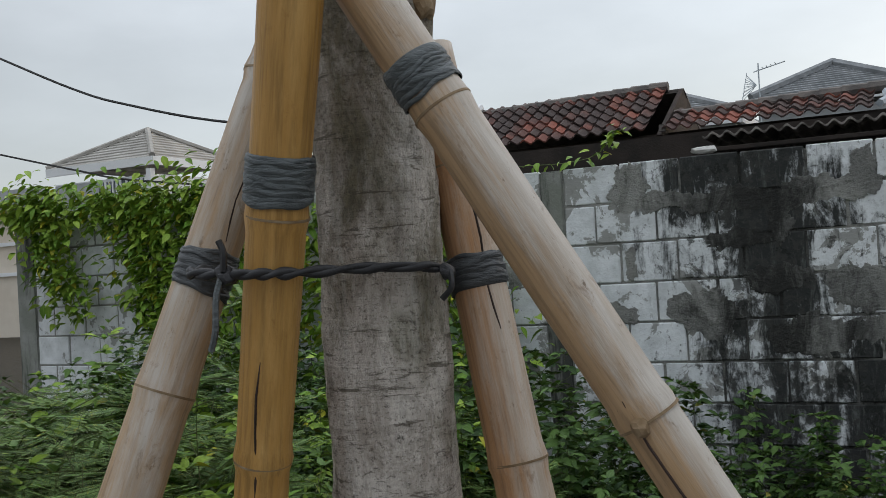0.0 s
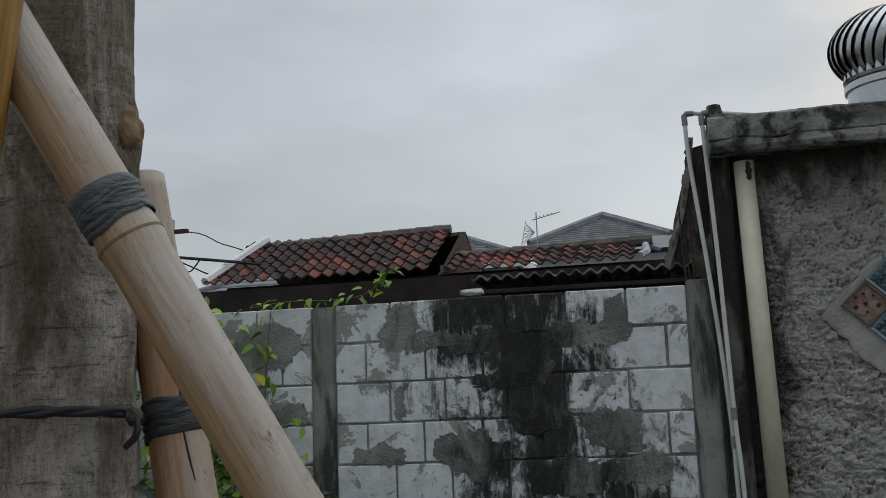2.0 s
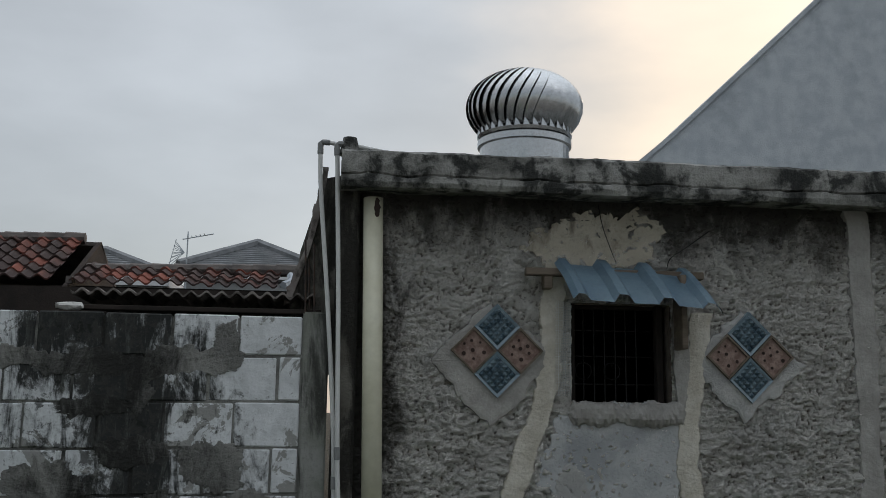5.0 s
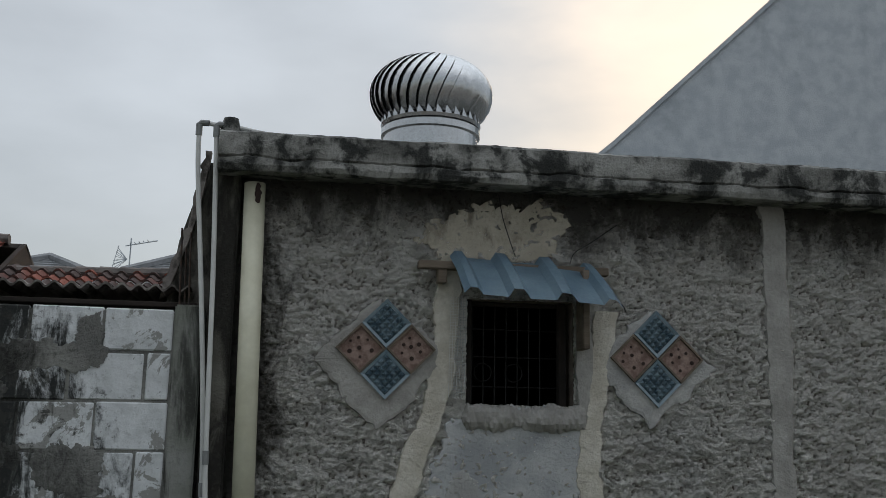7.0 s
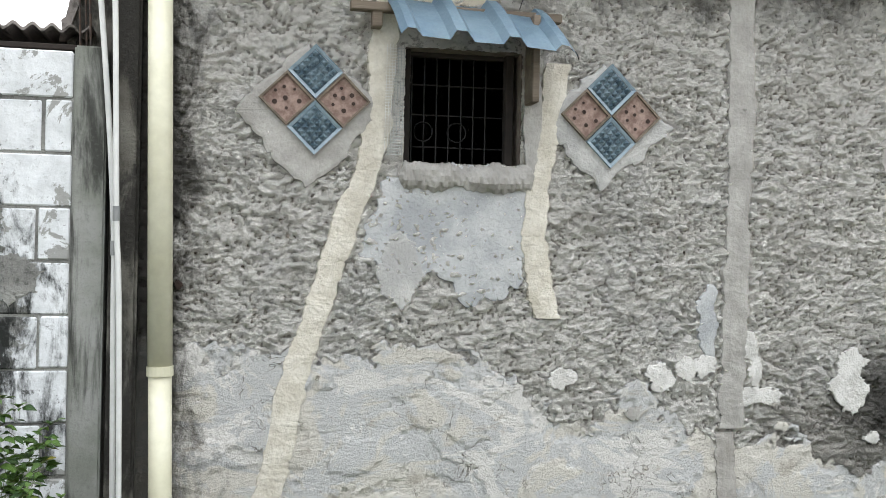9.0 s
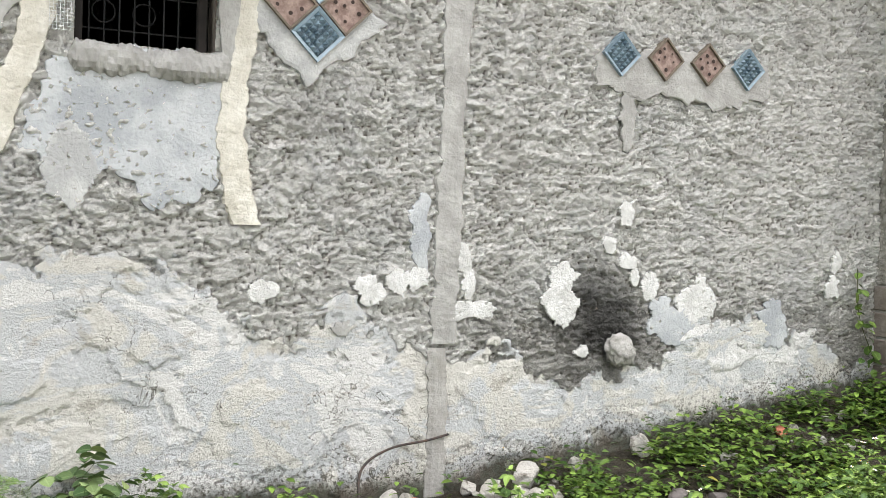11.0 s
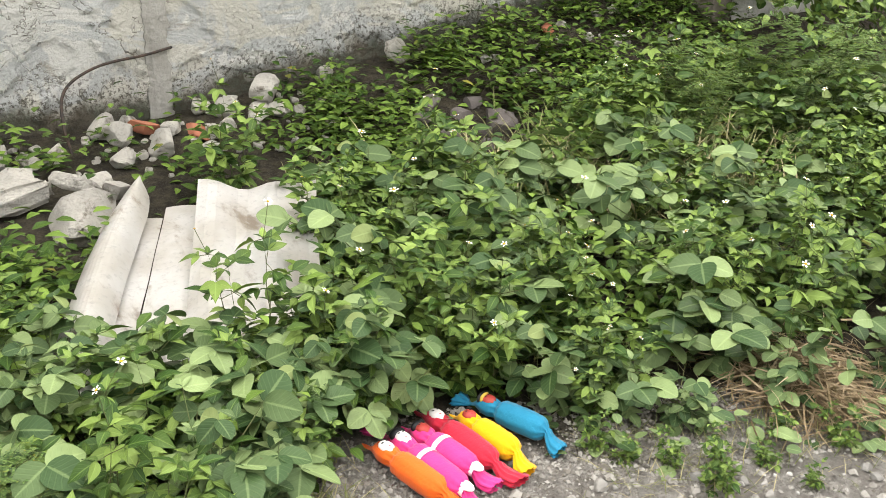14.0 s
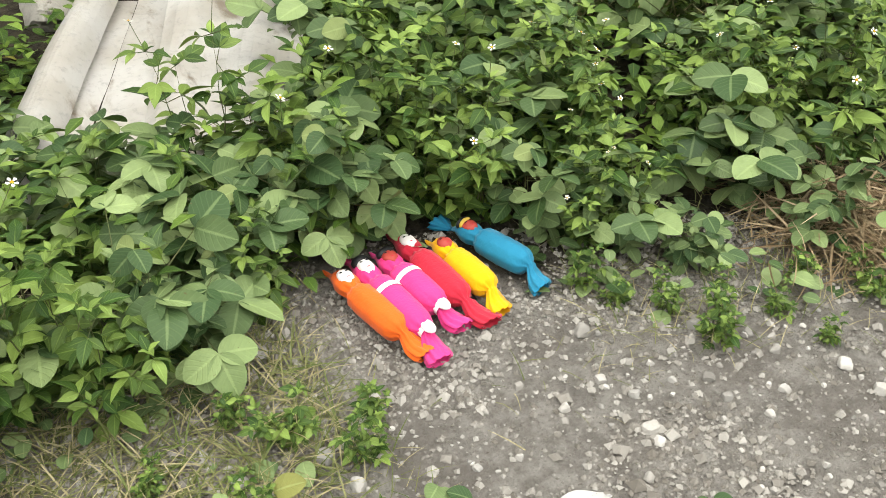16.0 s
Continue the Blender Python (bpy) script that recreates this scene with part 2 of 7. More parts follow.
    c = k.mix(k.math("MULTIPLY", k.step(fine, 0.58, 0.8), 0.3), c, (0.2, 0.18, 0.15))
    rough_part = k.math("ADD", k.math("MULTIPLY", grit, 1.7), mid)
    h = k.math("ADD", k.math("MULTIPLY", fine, 0.4), k.math("MULTIPLY", rough_part, k.math("SUBTRACT", 1.0, k.math("MULTIPLY", white, 0.8))))
    h = k.math("SUBTRACT", h, k.math("MULTIPLY", k.math("MULTIPLY", crack, white), 0.35))
    return k.finish(c, 0.95, h, 0.034)


def weathered(name, a, b, dark, run=(6, 6, 1.0), cover=0.55, depth=0.005, rough=0.92):
    """Cement with dark runs of mould."""
    k = Nodes(name)
    p = k.where()
    fine = k.noise(p, 55, 5, 0.68)
    c = k.mix(k.step(k.noise(p, 5, 6), 0.35, 0.65), a, b)
    c = k.mix(k.step(k.noise(k.where(run), 1.3, 7, 0.65, 0.3), cover, cover + 0.14, 0, 0.92), c, dark)
    c = k.mix(k.math("MULTIPLY", k.step(fine, 0.5, 0.75), 0.45), c, tuple(v * 0.45 for v in a))
    return k.finish(c, rough, fine, depth)


def bark_mat(name):
    k = Nodes(name)
    p = k.where()
    f1, f2 = k.noise(k.where((1, 1, 0.35)), 90, 6, 0.7), k.noise(k.where((1, 1, 0.5)), 14, 7, 0.68, 0.5)
    c = k.mix(k.step(f2, 0.36, 0.60), (0.36, 0.31, 0.265), (0.62, 0.565, 0.51))
    x, y, z = k.xyz(p)
    c = k.mix(k.step(k.noise(p, 6, 6, 0.6), 0.54, 0.68, 0, 0.6), c, (0.16, 0.15, 0.09))
    c = k.mix(k.step(k.noise(k.where((1, 1, 1.3)), 22, 6, 0.7, 0.8), 0.60, 0.70, 0, 0.9), c, (0.035, 0.028, 0.02))
    c = k.mix(k.step(f1, 0.48, 0.7, 0, 0.4), c, (0.16, 0.135, 0.105))
    moss = k.math("ADD", k.math("MULTIPLY", z, 0.36), k.noise(k.where((1, 1, 0.5)), 11, 9, 0.74, 0.5))
    c = k.mix(k.step(moss, 1.12, 1.34, 0, 0.85), c, k.mix(k.step(f1, 0.4, 0.6), (0.085, 0.075, 0.04), (0.17, 0.145, 0.085)))
    streak = k.noise(k.where((9, 9, 0.8)), 1.6, 8, 0.7, 0.4)
    c = k.mix(k.step(streak, 0.52, 0.68, 0, 0.55), c, (0.56, 0.53, 0.49))
    c = k.mix(k.step(k.noise(k.where((4, 4, 1.2)), 1.7, 9, 0.7, 0.3), 0.57, 0.68, 0, 0.65), c, (0.075, 0.062, 0.042))
    speck = k.noise(k.where((1, 1, 1.5)), 130, 8, 0.78, 0.3)
    c = k.mix(k.step(speck, 0.52, 0.62, 0, 0.65), c, (0.07, 0.055, 0.04))
    lines = k.noise(k.where((1.2, 1.2, 9)), 6, 9, 0.72, 0.5)
    c = k.mix(k.step(lines, 0.58, 0.63, 0, 0.75), c, (0.08, 0.065, 0.045))
    rings = k.noise(k.where((0.6, 0.6, 4.5)), 9, 5, 0.6, 0.6)
    return k.finish(c, 0.9, k.math("ADD", k.math("MULTIPLY", f1, 1.4), k.math("ADD", f2, rings)), 0.009)


def bamboo_mat(name, a, b, spots, under=None):
    k = Nodes(name)
    g = k.where((1, 1, 0.05), local=True)
    grain, wide = k.noise(g, 130, 5, 0.65), k.noise(k.where((1, 1, 0.2), local=True), 22, 6, 0.6)
    c = k.mix(k.step(wide, 0.3, 0.7), a, b)
    c = k.mix(k.math("MULTIPLY", k.step(grain, 0.45, 0.75), 0.28), c, tuple(v * 0.62 for v in a))
    c = k.mix(k.step(k.noise(k.where((1, 1, 0.5), local=True), 55, 8, 0.75), 0.60, 0.70, 0, spots), c, (0.09, 0.05, 0.02))
    c = k.mix(k.step(k.noise(k.where((1, 1, 0.16), local=True), 12, 8, 0.7, 0.3), 0.50, 0.68, 0, 0.5), c, tuple(v * w for v, w in zip(a, (0.66, 0.56, 0.46))))
    stain = k.noise(k.where((1, 1, 0.55), local=True), 34, 9, 0.8, 0.5)
    c = k.mix(k.step(stain, 0.56, 0.66, 0, 0.6), c, tuple(v * w for v, w in zip(a, (0.45, 0.36, 0.28))))
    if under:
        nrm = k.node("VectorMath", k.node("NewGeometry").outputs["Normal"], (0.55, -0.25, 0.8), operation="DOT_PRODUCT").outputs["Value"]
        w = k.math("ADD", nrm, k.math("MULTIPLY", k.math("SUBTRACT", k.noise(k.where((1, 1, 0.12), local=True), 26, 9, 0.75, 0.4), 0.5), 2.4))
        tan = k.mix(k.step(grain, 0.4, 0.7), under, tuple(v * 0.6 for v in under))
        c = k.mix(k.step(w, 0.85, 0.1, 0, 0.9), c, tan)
    dots = k.noise(k.where((1, 1, 0.6), local=True), 240, 6, 0.7)
    c = k.mix(k.step(dots, 0.66, 0.72, 0, 0.7), c, (0.05, 0.03, 0.015))
    return k.finish(c, k.step(wide, 0.3, 0.7, 0.38, 0.6), grain, 0.0016, spec=0.45)


def leaf_mat(name, a, b, dry=(0.3, 0.25, 0.05), dry_share=0.04):
    k = Nodes(name)
    r = k.node("NewGeometry").outputs["Random Per Island"]
    c = k.mix(k.math("POWER", r, 1.5), a, b)
    r2 = k.math("FRACT", k.math("MULTIPLY", r, 37.7))
    c = k.mix(k.step(r2, 1 - dry_share, 1 - dry_share + 0.01), c, dry)
    p = k.where()
    veins = k.noise(p, 60, 3, 0.5)
    c = k.mix(k.math("MULTIPLY", veins, 0.35), c, tuple(v * 0.55 for v in a))
    at = k.node("Attribute")
    at.attribute_name = "blade"
    side, along, thick = k.xyz(at.outputs["Vector"])
    off = k.math("ABSOLUTE", side)
    rib = k.math("MULTIPLY", k.step(off, 0.13, 0.03), thick)
    ray = k.math("SINE", k.math("MULTIPLY", k.math("SUBTRACT", along, k.math("MULTIPLY", off, 0.3)), 42.0))
    ray = k.math("MULTIPLY", k.step(ray, 0.55, 0.95), thick)
    light = tuple(min(0.6, v * 1.5 + 0.02) for v in b)
    c = k.mix(k.math("MULTIPLY", rib, 0.18), c, light)
    c = k.mix(k.math("MULTIPLY", ray, 0.03), c, light)
    spot = k.math("MULTIPLY", k.step(k.noise(p, 140, 4, 0.6), 0.66, 0.72), k.step(k.noise(p, 9, 2), 0.5, 0.6))
    c = k.mix(k.math("MULTIPLY", spot, 0.7), c, (0.10, 0.075, 0.03))
    relief = k.math("SUBTRACT", veins, k.math("MULTIPLY", k.math("ADD", rib, ray), 0.15))
    k.finish(c, k.step(r2, 0, 1, 0.34, 0.6), relief, 0.002, spec=0.2)
    k.b.inputs["Transmission Weight"].default_value = 0.0
    tr = k.node("BsdfTranslucent", k.mix(0.5, c, (0.20, 0.30, 0.04)))
    ms = k.node("MixShader", 0.07)
    out = k.t.nodes["Material Output"]
    k.t.links.new(k.b.outputs[0], ms.inputs[1])
    k.t.links.new(tr.outputs[0], ms.inputs[2])
    k.t.links.new(ms.outputs[0], out.inputs[0])
    return k.m


def ground_mat(name):
    k = Nodes(name)
    p = k.where()
    x, y, z = k.xyz(p)
    fine, mid, big = k.noise(p, 120, 5, 0.7), k.noise(p, 22, 6, 0.65), k.noise(p, 2.2, 6, 0.6)
    grit = k.mix(k.step(mid, 0.35, 0.65), (0.215, 0.197, 0.177), (0.36, 0.336, 0.308))
    grit = k.mix(k.step(k.noise(p, 5, 6, 0.6), 0.50, 0.62, 0, 0.5), grit, (0.16, 0.14, 0.12))
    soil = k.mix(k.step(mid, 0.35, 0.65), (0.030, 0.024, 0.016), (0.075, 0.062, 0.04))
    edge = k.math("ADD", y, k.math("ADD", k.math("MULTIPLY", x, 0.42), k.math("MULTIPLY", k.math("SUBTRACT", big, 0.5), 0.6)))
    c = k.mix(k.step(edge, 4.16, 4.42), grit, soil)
    c = k.mix(k.math("MULTIPLY", k.step(fine, 0.50, 0.68), 0.5), c, (0.12, 0.105, 0.09))
    return k.finish(c, 0.95, k.math("ADD", fine, mid), 0.03)


def cloth_mat(name, a):
    k = Nodes(name)
    p = k.where(local=True)
    n = k.noise(p, 16, 4)
    weave = k.noise(k.where((1, 1, 0.3), local=True), 240, 2)
    c = k.mix(k.step(n, 0.3, 0.7, 0, 0.35), a, tuple(v * 0.7 for v in a))
    k.finish(c, 0.72, k.math("ADD", n, k.math("MULTIPLY", weave, 0.2)), 0.005, spec=0.2)
    k.b.inputs["Sheen Weight"].default_value = 0.15
    return k.m


def tile_mat(name):
    k = Nodes(name)
    p = k.where()
    r = k.node("ObjectInfo").outputs["Random"]
    r2 = k.node("NewGeometry").outputs["Random Per Island"]
    c = k.mix(k.step(r2, 0.35, 0.8), (0.075, 0.052, 0.047), (0.25, 0.085, 0.06))
    c = k.mix(k.step(k.noise(p, 1.1, 6, 0.6), 0.44, 0.6, 0, 0.8), c, (0.05, 0.038, 0.036))
    c = k.mix(k.math("MULTIPLY", r, 0.15), c, (0.06, 0.045, 0.04))
    return k.finish(c, 0.85, k.noise(p, 30, 4), 0.006)


M_BLOCK, M_MORTAR, M_STUCCO = block_paint("old_white_block"), mortar_mat("stained_mortar"), stucco_mat("thrown_plaster")
M_COLUMN = weathered("column_cement", (0.27, 0.275, 0.26), (0.19, 0.20, 0.175), (0.035, 0.036, 0.032), cover=0.47)
M_CORNER = weathered("corner_cement", (0.17, 0.165, 0.145), (0.10, 0.095, 0.08), (0.018, 0.017, 0.015), (5, 5, 1.6), 0.40, 0.012)
M_FASCIA = weathered("eave_concrete", (0.13, 0.13, 0.12), (0.33, 0.33, 0.31), (0.014, 0.016, 0.015), (5, 5, 4.5), 0.45, 0.012)
M_SMOOTH = plain("trowelled_cement", (0.31, 0.30, 0.28), (0.43, 0.42, 0.395), 8, 0.92, 0.005)
M_SLOT = plain("bare_cement_slot", (0.30, 0.285, 0.26), (0.40, 0.385, 0.36), 9, 0.93, 0.006)
M_PALE = plain("pale_trowelled_cement", (0.38, 0.38, 0.37), (0.54, 0.535, 0.515), 7, 0.92, 0.006)
M_BLUISH = plain("damp_cement_skim", (0.34, 0.355, 0.365), (0.52, 0.53, 0.53), 5, 0.92, 0.006)
M_CREAM = plain("cream_cement", (0.52, 0.485, 0.41), (0.68, 0.65, 0.575), 9, 0.92, 0.007)
M_TAN = weathered("stained_cream_cement", (0.42, 0.385, 0.31), (0.50, 0.465, 0.385), (0.16, 0.14, 0.11), (4, 4, 2), 0.5, 0.008)
M_FLAKE = plain("white_paint_flake", (0.52, 0.51, 0.485), (0.70, 0.69, 0.665), 12, 0.9, 0.008)
M_PLINTH = weathered("damp_plinth", (0.13, 0.112, 0.085), (0.27, 0.245, 0.205), (0.040, 0.048, 0.036), (6, 6, 4), 0.46, 0.012)
M_BRICK = plain("grey_block", (0.15, 0.125, 0.105), (0.25, 0.22, 0.19), 8, 0.95, 0.006)
M_BARK = bark_mat("tree_bark")
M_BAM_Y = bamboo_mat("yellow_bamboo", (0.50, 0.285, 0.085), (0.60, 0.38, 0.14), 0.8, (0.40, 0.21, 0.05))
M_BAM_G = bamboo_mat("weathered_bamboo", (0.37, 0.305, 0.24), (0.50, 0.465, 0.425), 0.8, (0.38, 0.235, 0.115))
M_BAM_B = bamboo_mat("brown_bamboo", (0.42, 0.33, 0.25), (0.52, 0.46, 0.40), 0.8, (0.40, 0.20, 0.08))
M_CUT = plain("bamboo_scar", (0.20, 0.13, 0.07), (0.33, 0.25, 0.16), 30, 0.8, 0.002)
M_RUBBER = plain("rubber_strip", (0.10, 0.115, 0.12), (0.05, 0.058, 0.062), 30, 0.5, 0.002, stretch=(1, 1, 4), spec=0.5)
M_RUBDARK = plain("dark_rubber_strip", (0.055, 0.06, 0.064), (0.026, 0.029, 0.032), 30, 0.45, 0.002, stretch=(1, 1, 4), spec=0.5)
M_BLACK = plain("black_rubber", (0.02, 0.02, 0.022), (0.035, 0.035, 0.038), 20, 0.5, 0.002)
M_CABLE = plain("black_cable", (0.02, 0.02, 0.02), (0.03, 0.03, 0.03), 20, 0.6, 0.001)
M_PVC = plain("ivory_pvc_pipe", (0.58, 0.56, 0.42), (0.68, 0.665, 0.53), 3, 0.45, 0.001, fine=20, spec=0.5)
M_PVC2 = plain("grey_pvc_pipe", (0.60, 0.61, 0.60), (0.70, 0.71, 0.69), 3, 0.45, 0.001, fine=20, spec=0.5)
M_FITTING = plain("pipe_fitting", (0.20, 0.21, 0.21), (0.28, 0.29, 0.29), 5, 0.5, 0.001)
M_TIN = plain("blue_painted_tin", (0.20, 0.31, 0.40), (0.28, 0.40, 0.48), 5, 0.4, 0.002, spec=0.6)
M_WOOD = plain("old_wood", (0.13, 0.105, 0.08), (0.22, 0.18, 0.14), 5, 0.85, 0.003, stretch=(0.3, 4, 4))
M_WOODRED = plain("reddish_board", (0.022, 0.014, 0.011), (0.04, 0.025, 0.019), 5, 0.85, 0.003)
M_IRON = plain("rusty_iron", (0.035, 0.03, 0.028), (0.08, 0.05, 0.035), 30, 0.7, 0.001)
M_GLASSF = plain("blue_grey_moulded_glass", (0.055, 0.095, 0.125), (0.22, 0.30, 0.345), 30, 0.10, 0.002, spec=1.0)
M_GLASSR = plain("blue_glass_rim", (0.16, 0.235, 0.285), (0.24, 0.32, 0.365), 12, 0.25, 0.001, spec=0.7)
M_TERRA = plain("terracotta_vent", (0.19, 0.125, 0.105), (0.36, 0.265, 0.225), 26, 0.9, 0.003)
M_HOLE = plain("dark_recess", (0.035, 0.024, 0.02), (0.06, 0.04, 0.034), 14, 0.95, 0.001)
M_STEEL = plain("galvanised_steel", (0.55, 0.57, 0.58), (0.68, 0.69, 0.70), 5, 0.27, 0.001, metal=1.0)
M_STEELD = plain("dark_vane_edge", (0.10, 0.10, 0.10), (0.16, 0.16, 0.16), 6, 0.5, 0.001, metal=1.0)
M_GREYWALL = weathered("tall_grey_wall", (0.43, 0.47, 0.51), (0.53, 0.57, 0.60), (0.31, 0.345, 0.38), (0.6, 0.6, 0.35), 0.5, 0.004)
M_TILE = tile_mat("clay_roof_tile")
M_RIDGE = plain("mossy_ridge", (0.11, 0.10, 0.095), (0.20, 0.175, 0.16), 5, 0.9, 0.006)
# near-black: dark wood, and the shade under the tiled eaves
M_DARKWALL = plain("shaded_dark_boards", (0.02, 0.017, 0.015), (0.045, 0.035, 0.03), 3, 0.9, 0.003)
M_SLATE = plain("grey_roof_tile", (0.20, 0.21, 0.22), (0.29, 0.30, 0.31), 2.5, 0.85, 0.01, fine=12)
M_SLATEW = plain("pale_roof_tile", (0.30, 0.285, 0.26), (0.42, 0.40, 0.37), 1.5, 0.85, 0.01, fine=12)
M_WHITE = plain("white_house_paint", (0.76, 0.775, 0.79), (0.82, 0.83, 0.84), 1.0, 0.8, 0.002)
M_HOUSEGREY = plain("grey_house_wall", (0.36, 0.375, 0.385), (0.44, 0.455, 0.465), 1.0, 0.85, 0.002)
M_BEIGE = plain("beige_house_wall", (0.68, 0.60, 0.50), (0.76, 0.68, 0.58), 1.0, 0.85, 0.002)
M_PANE = plain("window_pane", (0.10, 0.12, 0.14), (0.16, 0.18, 0.2), 1.0, 0.1, 0.0, spec=0.8)
M_ASBEST = weathered("corrugated_sheet", (0.28, 0.26, 0.24), (0.16, 0.14, 0.13), (0.04, 0.035, 0.03), (5, 2, 5), 0.45)
M_ROUGHWHITE = plain("whitewashed_rough_wall", (0.36, 0.355, 0.34), (0.62, 0.615, 0.60), 24, 0.95, 0.02, fine=70)
M_RENDER = plain("rough_grey_render", (0.24, 0.225, 0.195), (0.44, 0.42, 0.38), 22, 0.95, 0.03, fine=60)
M_GROUND = ground_mat("gravel_and_soil")
M_PEBBLE = plain("pebble", (0.24, 0.225, 0.205), (0.42, 0.405, 0.38), 9, 0.9, 0.005, vary=0.3)


def gravel_mat(name):
    k = Nodes(name)
    p = k.where()
    r = k.node("NewGeometry").outputs["Random Per Island"]
    c = k.mix(k.math('POWER', r, 1.3), (0.15, 0.134, 0.117), (0.42, 0.40, 0.37))
    f = k.noise(p, 90, 5, 0.7)
    c = k.mix(k.math("MULTIPLY", f, 0.4), c, (0.16, 0.145, 0.12))
    return k.finish(c, 0.92, f, 0.003)


M_GRAVEL = gravel_mat("loose_gravel")
M_CHUNK = weathered("broken_concrete", (0.52, 0.49, 0.44), (0.38, 0.36, 0.325), (0.13, 0.11, 0.085), (11, 11, 11), 0.54, 0.02)
M_STONE = plain("dark_stone", (0.10, 0.085, 0.08), (0.17, 0.15, 0.14), 9, 0.9, 0.006, vary=0.15)
M_REDBIT = plain("brick_shard", (0.36, 0.12, 0.07), (0.45, 0.18, 0.11), 12, 0.92, 0.006)
M_SHEET = weathered("dirty_white_sheet", (0.70, 0.685, 0.66), (0.58, 0.55, 0.50), (0.32, 0.26, 0.20), (7, 3.0, 6), 0.56, 0.002, 0.6)
M_STEM = plain("green_stem", (0.075, 0.11, 0.03), (0.12, 0.12, 0.05), 12, 0.7, 0.001)
M_LEAF = leaf_mat("weed_leaf", (0.026, 0.068, 0.012), (0.275, 0.39, 0.092), dry_share=0.006)
M_COVER = leaf_mat("low_cover_leaf", (0.022, 0.058, 0.008), (0.20, 0.31, 0.055), dry_share=0.008)
M_LEAF2 = leaf_mat("dull_broad_leaf", (0.034, 0.074, 0.025), (0.285, 0.375, 0.155), dry_share=0.006)
# darker weed green, with the deep shade by the wall put into it
M_LEAF4 = leaf_mat("shaded_weed_leaf", (0.014, 0.04, 0.009), (0.11, 0.20, 0.045), dry_share=0.012)
M_LEAF3 = leaf_mat("bright_creeper_leaf", (0.10, 0.21, 0.022), (0.32, 0.44, 0.06), (0.45, 0.42, 0.04), 0.06)
M_FERN = leaf_mat("feathery_leaf", (0.07, 0.15, 0.04), (0.26, 0.37, 0.11), (0.30, 0.30, 0.05), 0.06)
M_GRASS = leaf_mat("grass_blade", (0.12, 0.16, 0.045), (0.34, 0.32, 0.15), (0.50, 0.43, 0.26), 0.35)
M_DRY = leaf_mat("dead_stalk", (0.34, 0.24, 0.14), (0.56, 0.44, 0.29), (0.2, 0.13, 0.07), 0.2)
M_PETAL = plain("white_petal", (0.78, 0.78, 0.72), (0.82, 0.82, 0.78), 30, 0.6, 0.0)
M_POLLEN = plain("yellow_flower_eye", (0.70, 0.42, 0.02), (0.60, 0.33, 0.02), 60, 0.7, 0.001)


# ---- mesh helpers ----
def mesh_of(bm, name, materials, smooth=False):
    me = bpy.data.meshes.new(name)
    bm.to_mesh(me)
    bm.free()
    for m in materials if isinstance(materials, (list, tuple)) else (materials,):
        me.materials.append(m)
    if smooth:
        me.shade_smooth()
    return me


def thing(name, bm, material, label, category, group="", kind="", smooth=False):
    return tagged(new(name, mesh_of(bm, name, material, smooth)), label, category, group, kind)


def holder(name, place, label, category, group="", kind=""):
    e = new(name)
    e.location = place
    e.empty_display_size = 0.05
    return tagged(e, label, category, group, kind)


def part(name, bm, material, parent, label="", smooth=False):
    ob = new(name, mesh_of(bm, name, material, smooth))
    ob.parent = parent
    if parent.matrix_basis.translation.length > 0:
        bpy.context.view_layer.update()
        ob.matrix_parent_inverse = parent.matrix_world.inverted()
    return tagged(ob, label)


def box(x0, x1, y0, y1, z0, z1, bevel=0.0, bm=None, seg=1):
    bm = bm or bmesh.new()
    r = bmesh.ops.create_cube(bm, size=1)
    bmesh.ops.scale(bm, vec=(x1 - x0, y1 - y0, z1 - z0), verts=r["verts"])
    bmesh.ops.translate(bm, vec=((x0 + x1) / 2, (y0 + y1) / 2, (z0 + z1) / 2), verts=r["verts"])
    if bevel:
        edges = {e for v in r["verts"] for e in v.link_edges}
        bmesh.ops.bevel(bm, geom=list(edges), offset=bevel, segments=seg, affect="EDGES")
    return bm


def tube(points, radii, n=10, bm=None, caps=True):
    """A tube along points, with a radius at each."""
    bm = bm or bmesh.new()
    pts = [Vector(p) for p in points]
    if isinstance(radii, (int, float)):
        radii = [radii] * len(pts)
    rings, ref = [], None
    for i, p in enumerate(pts):
        d = (pts[min(i + 1, len(pts) - 1)] - pts[max(i - 1, 0)]).normalized()
        if ref is None:
            ref = d.orthogonal().normalized()
        ref = (ref - d * ref.dot(d)).normalized()
        side = d.cross(ref)
        rings.append([bm.verts.new(p + (ref * math.cos(a) + side * math.sin(a)) * radii[i]) for a in (2 * math.pi * k / n for k in range(n))])
    for a, b in zip(rings, rings[1:]):
        for k in range(n):
            bm.faces.new((a[k], a[(k + 1) % n], b[(k + 1) % n], b[k]))
    if caps:
        bm.faces.new(list(reversed(rings[0])))
        bm.faces.new(rings[-1])
    return bm


def curve_pts(points, n):
    """A smooth line through points."""
    P = [Vector(p) for p in points]
    P = [P[0] * 2 - P[1]] + P + [P[-1] * 2 - P[-2]]
    out = []
    for i in range(1, len(P) - 2):
        for k in range(n):
            t = k / n
            a, b, c, d = P[i - 1], P[i], P[i + 1], P[i + 2]
            out.append(0.5 * (2 * b + (c - a) * t + (2 * a - 5 * b + 4 * c - d) * t * t + (3 * b - a - 3 * c + d) * t ** 3))
    return out + [P[-2]]


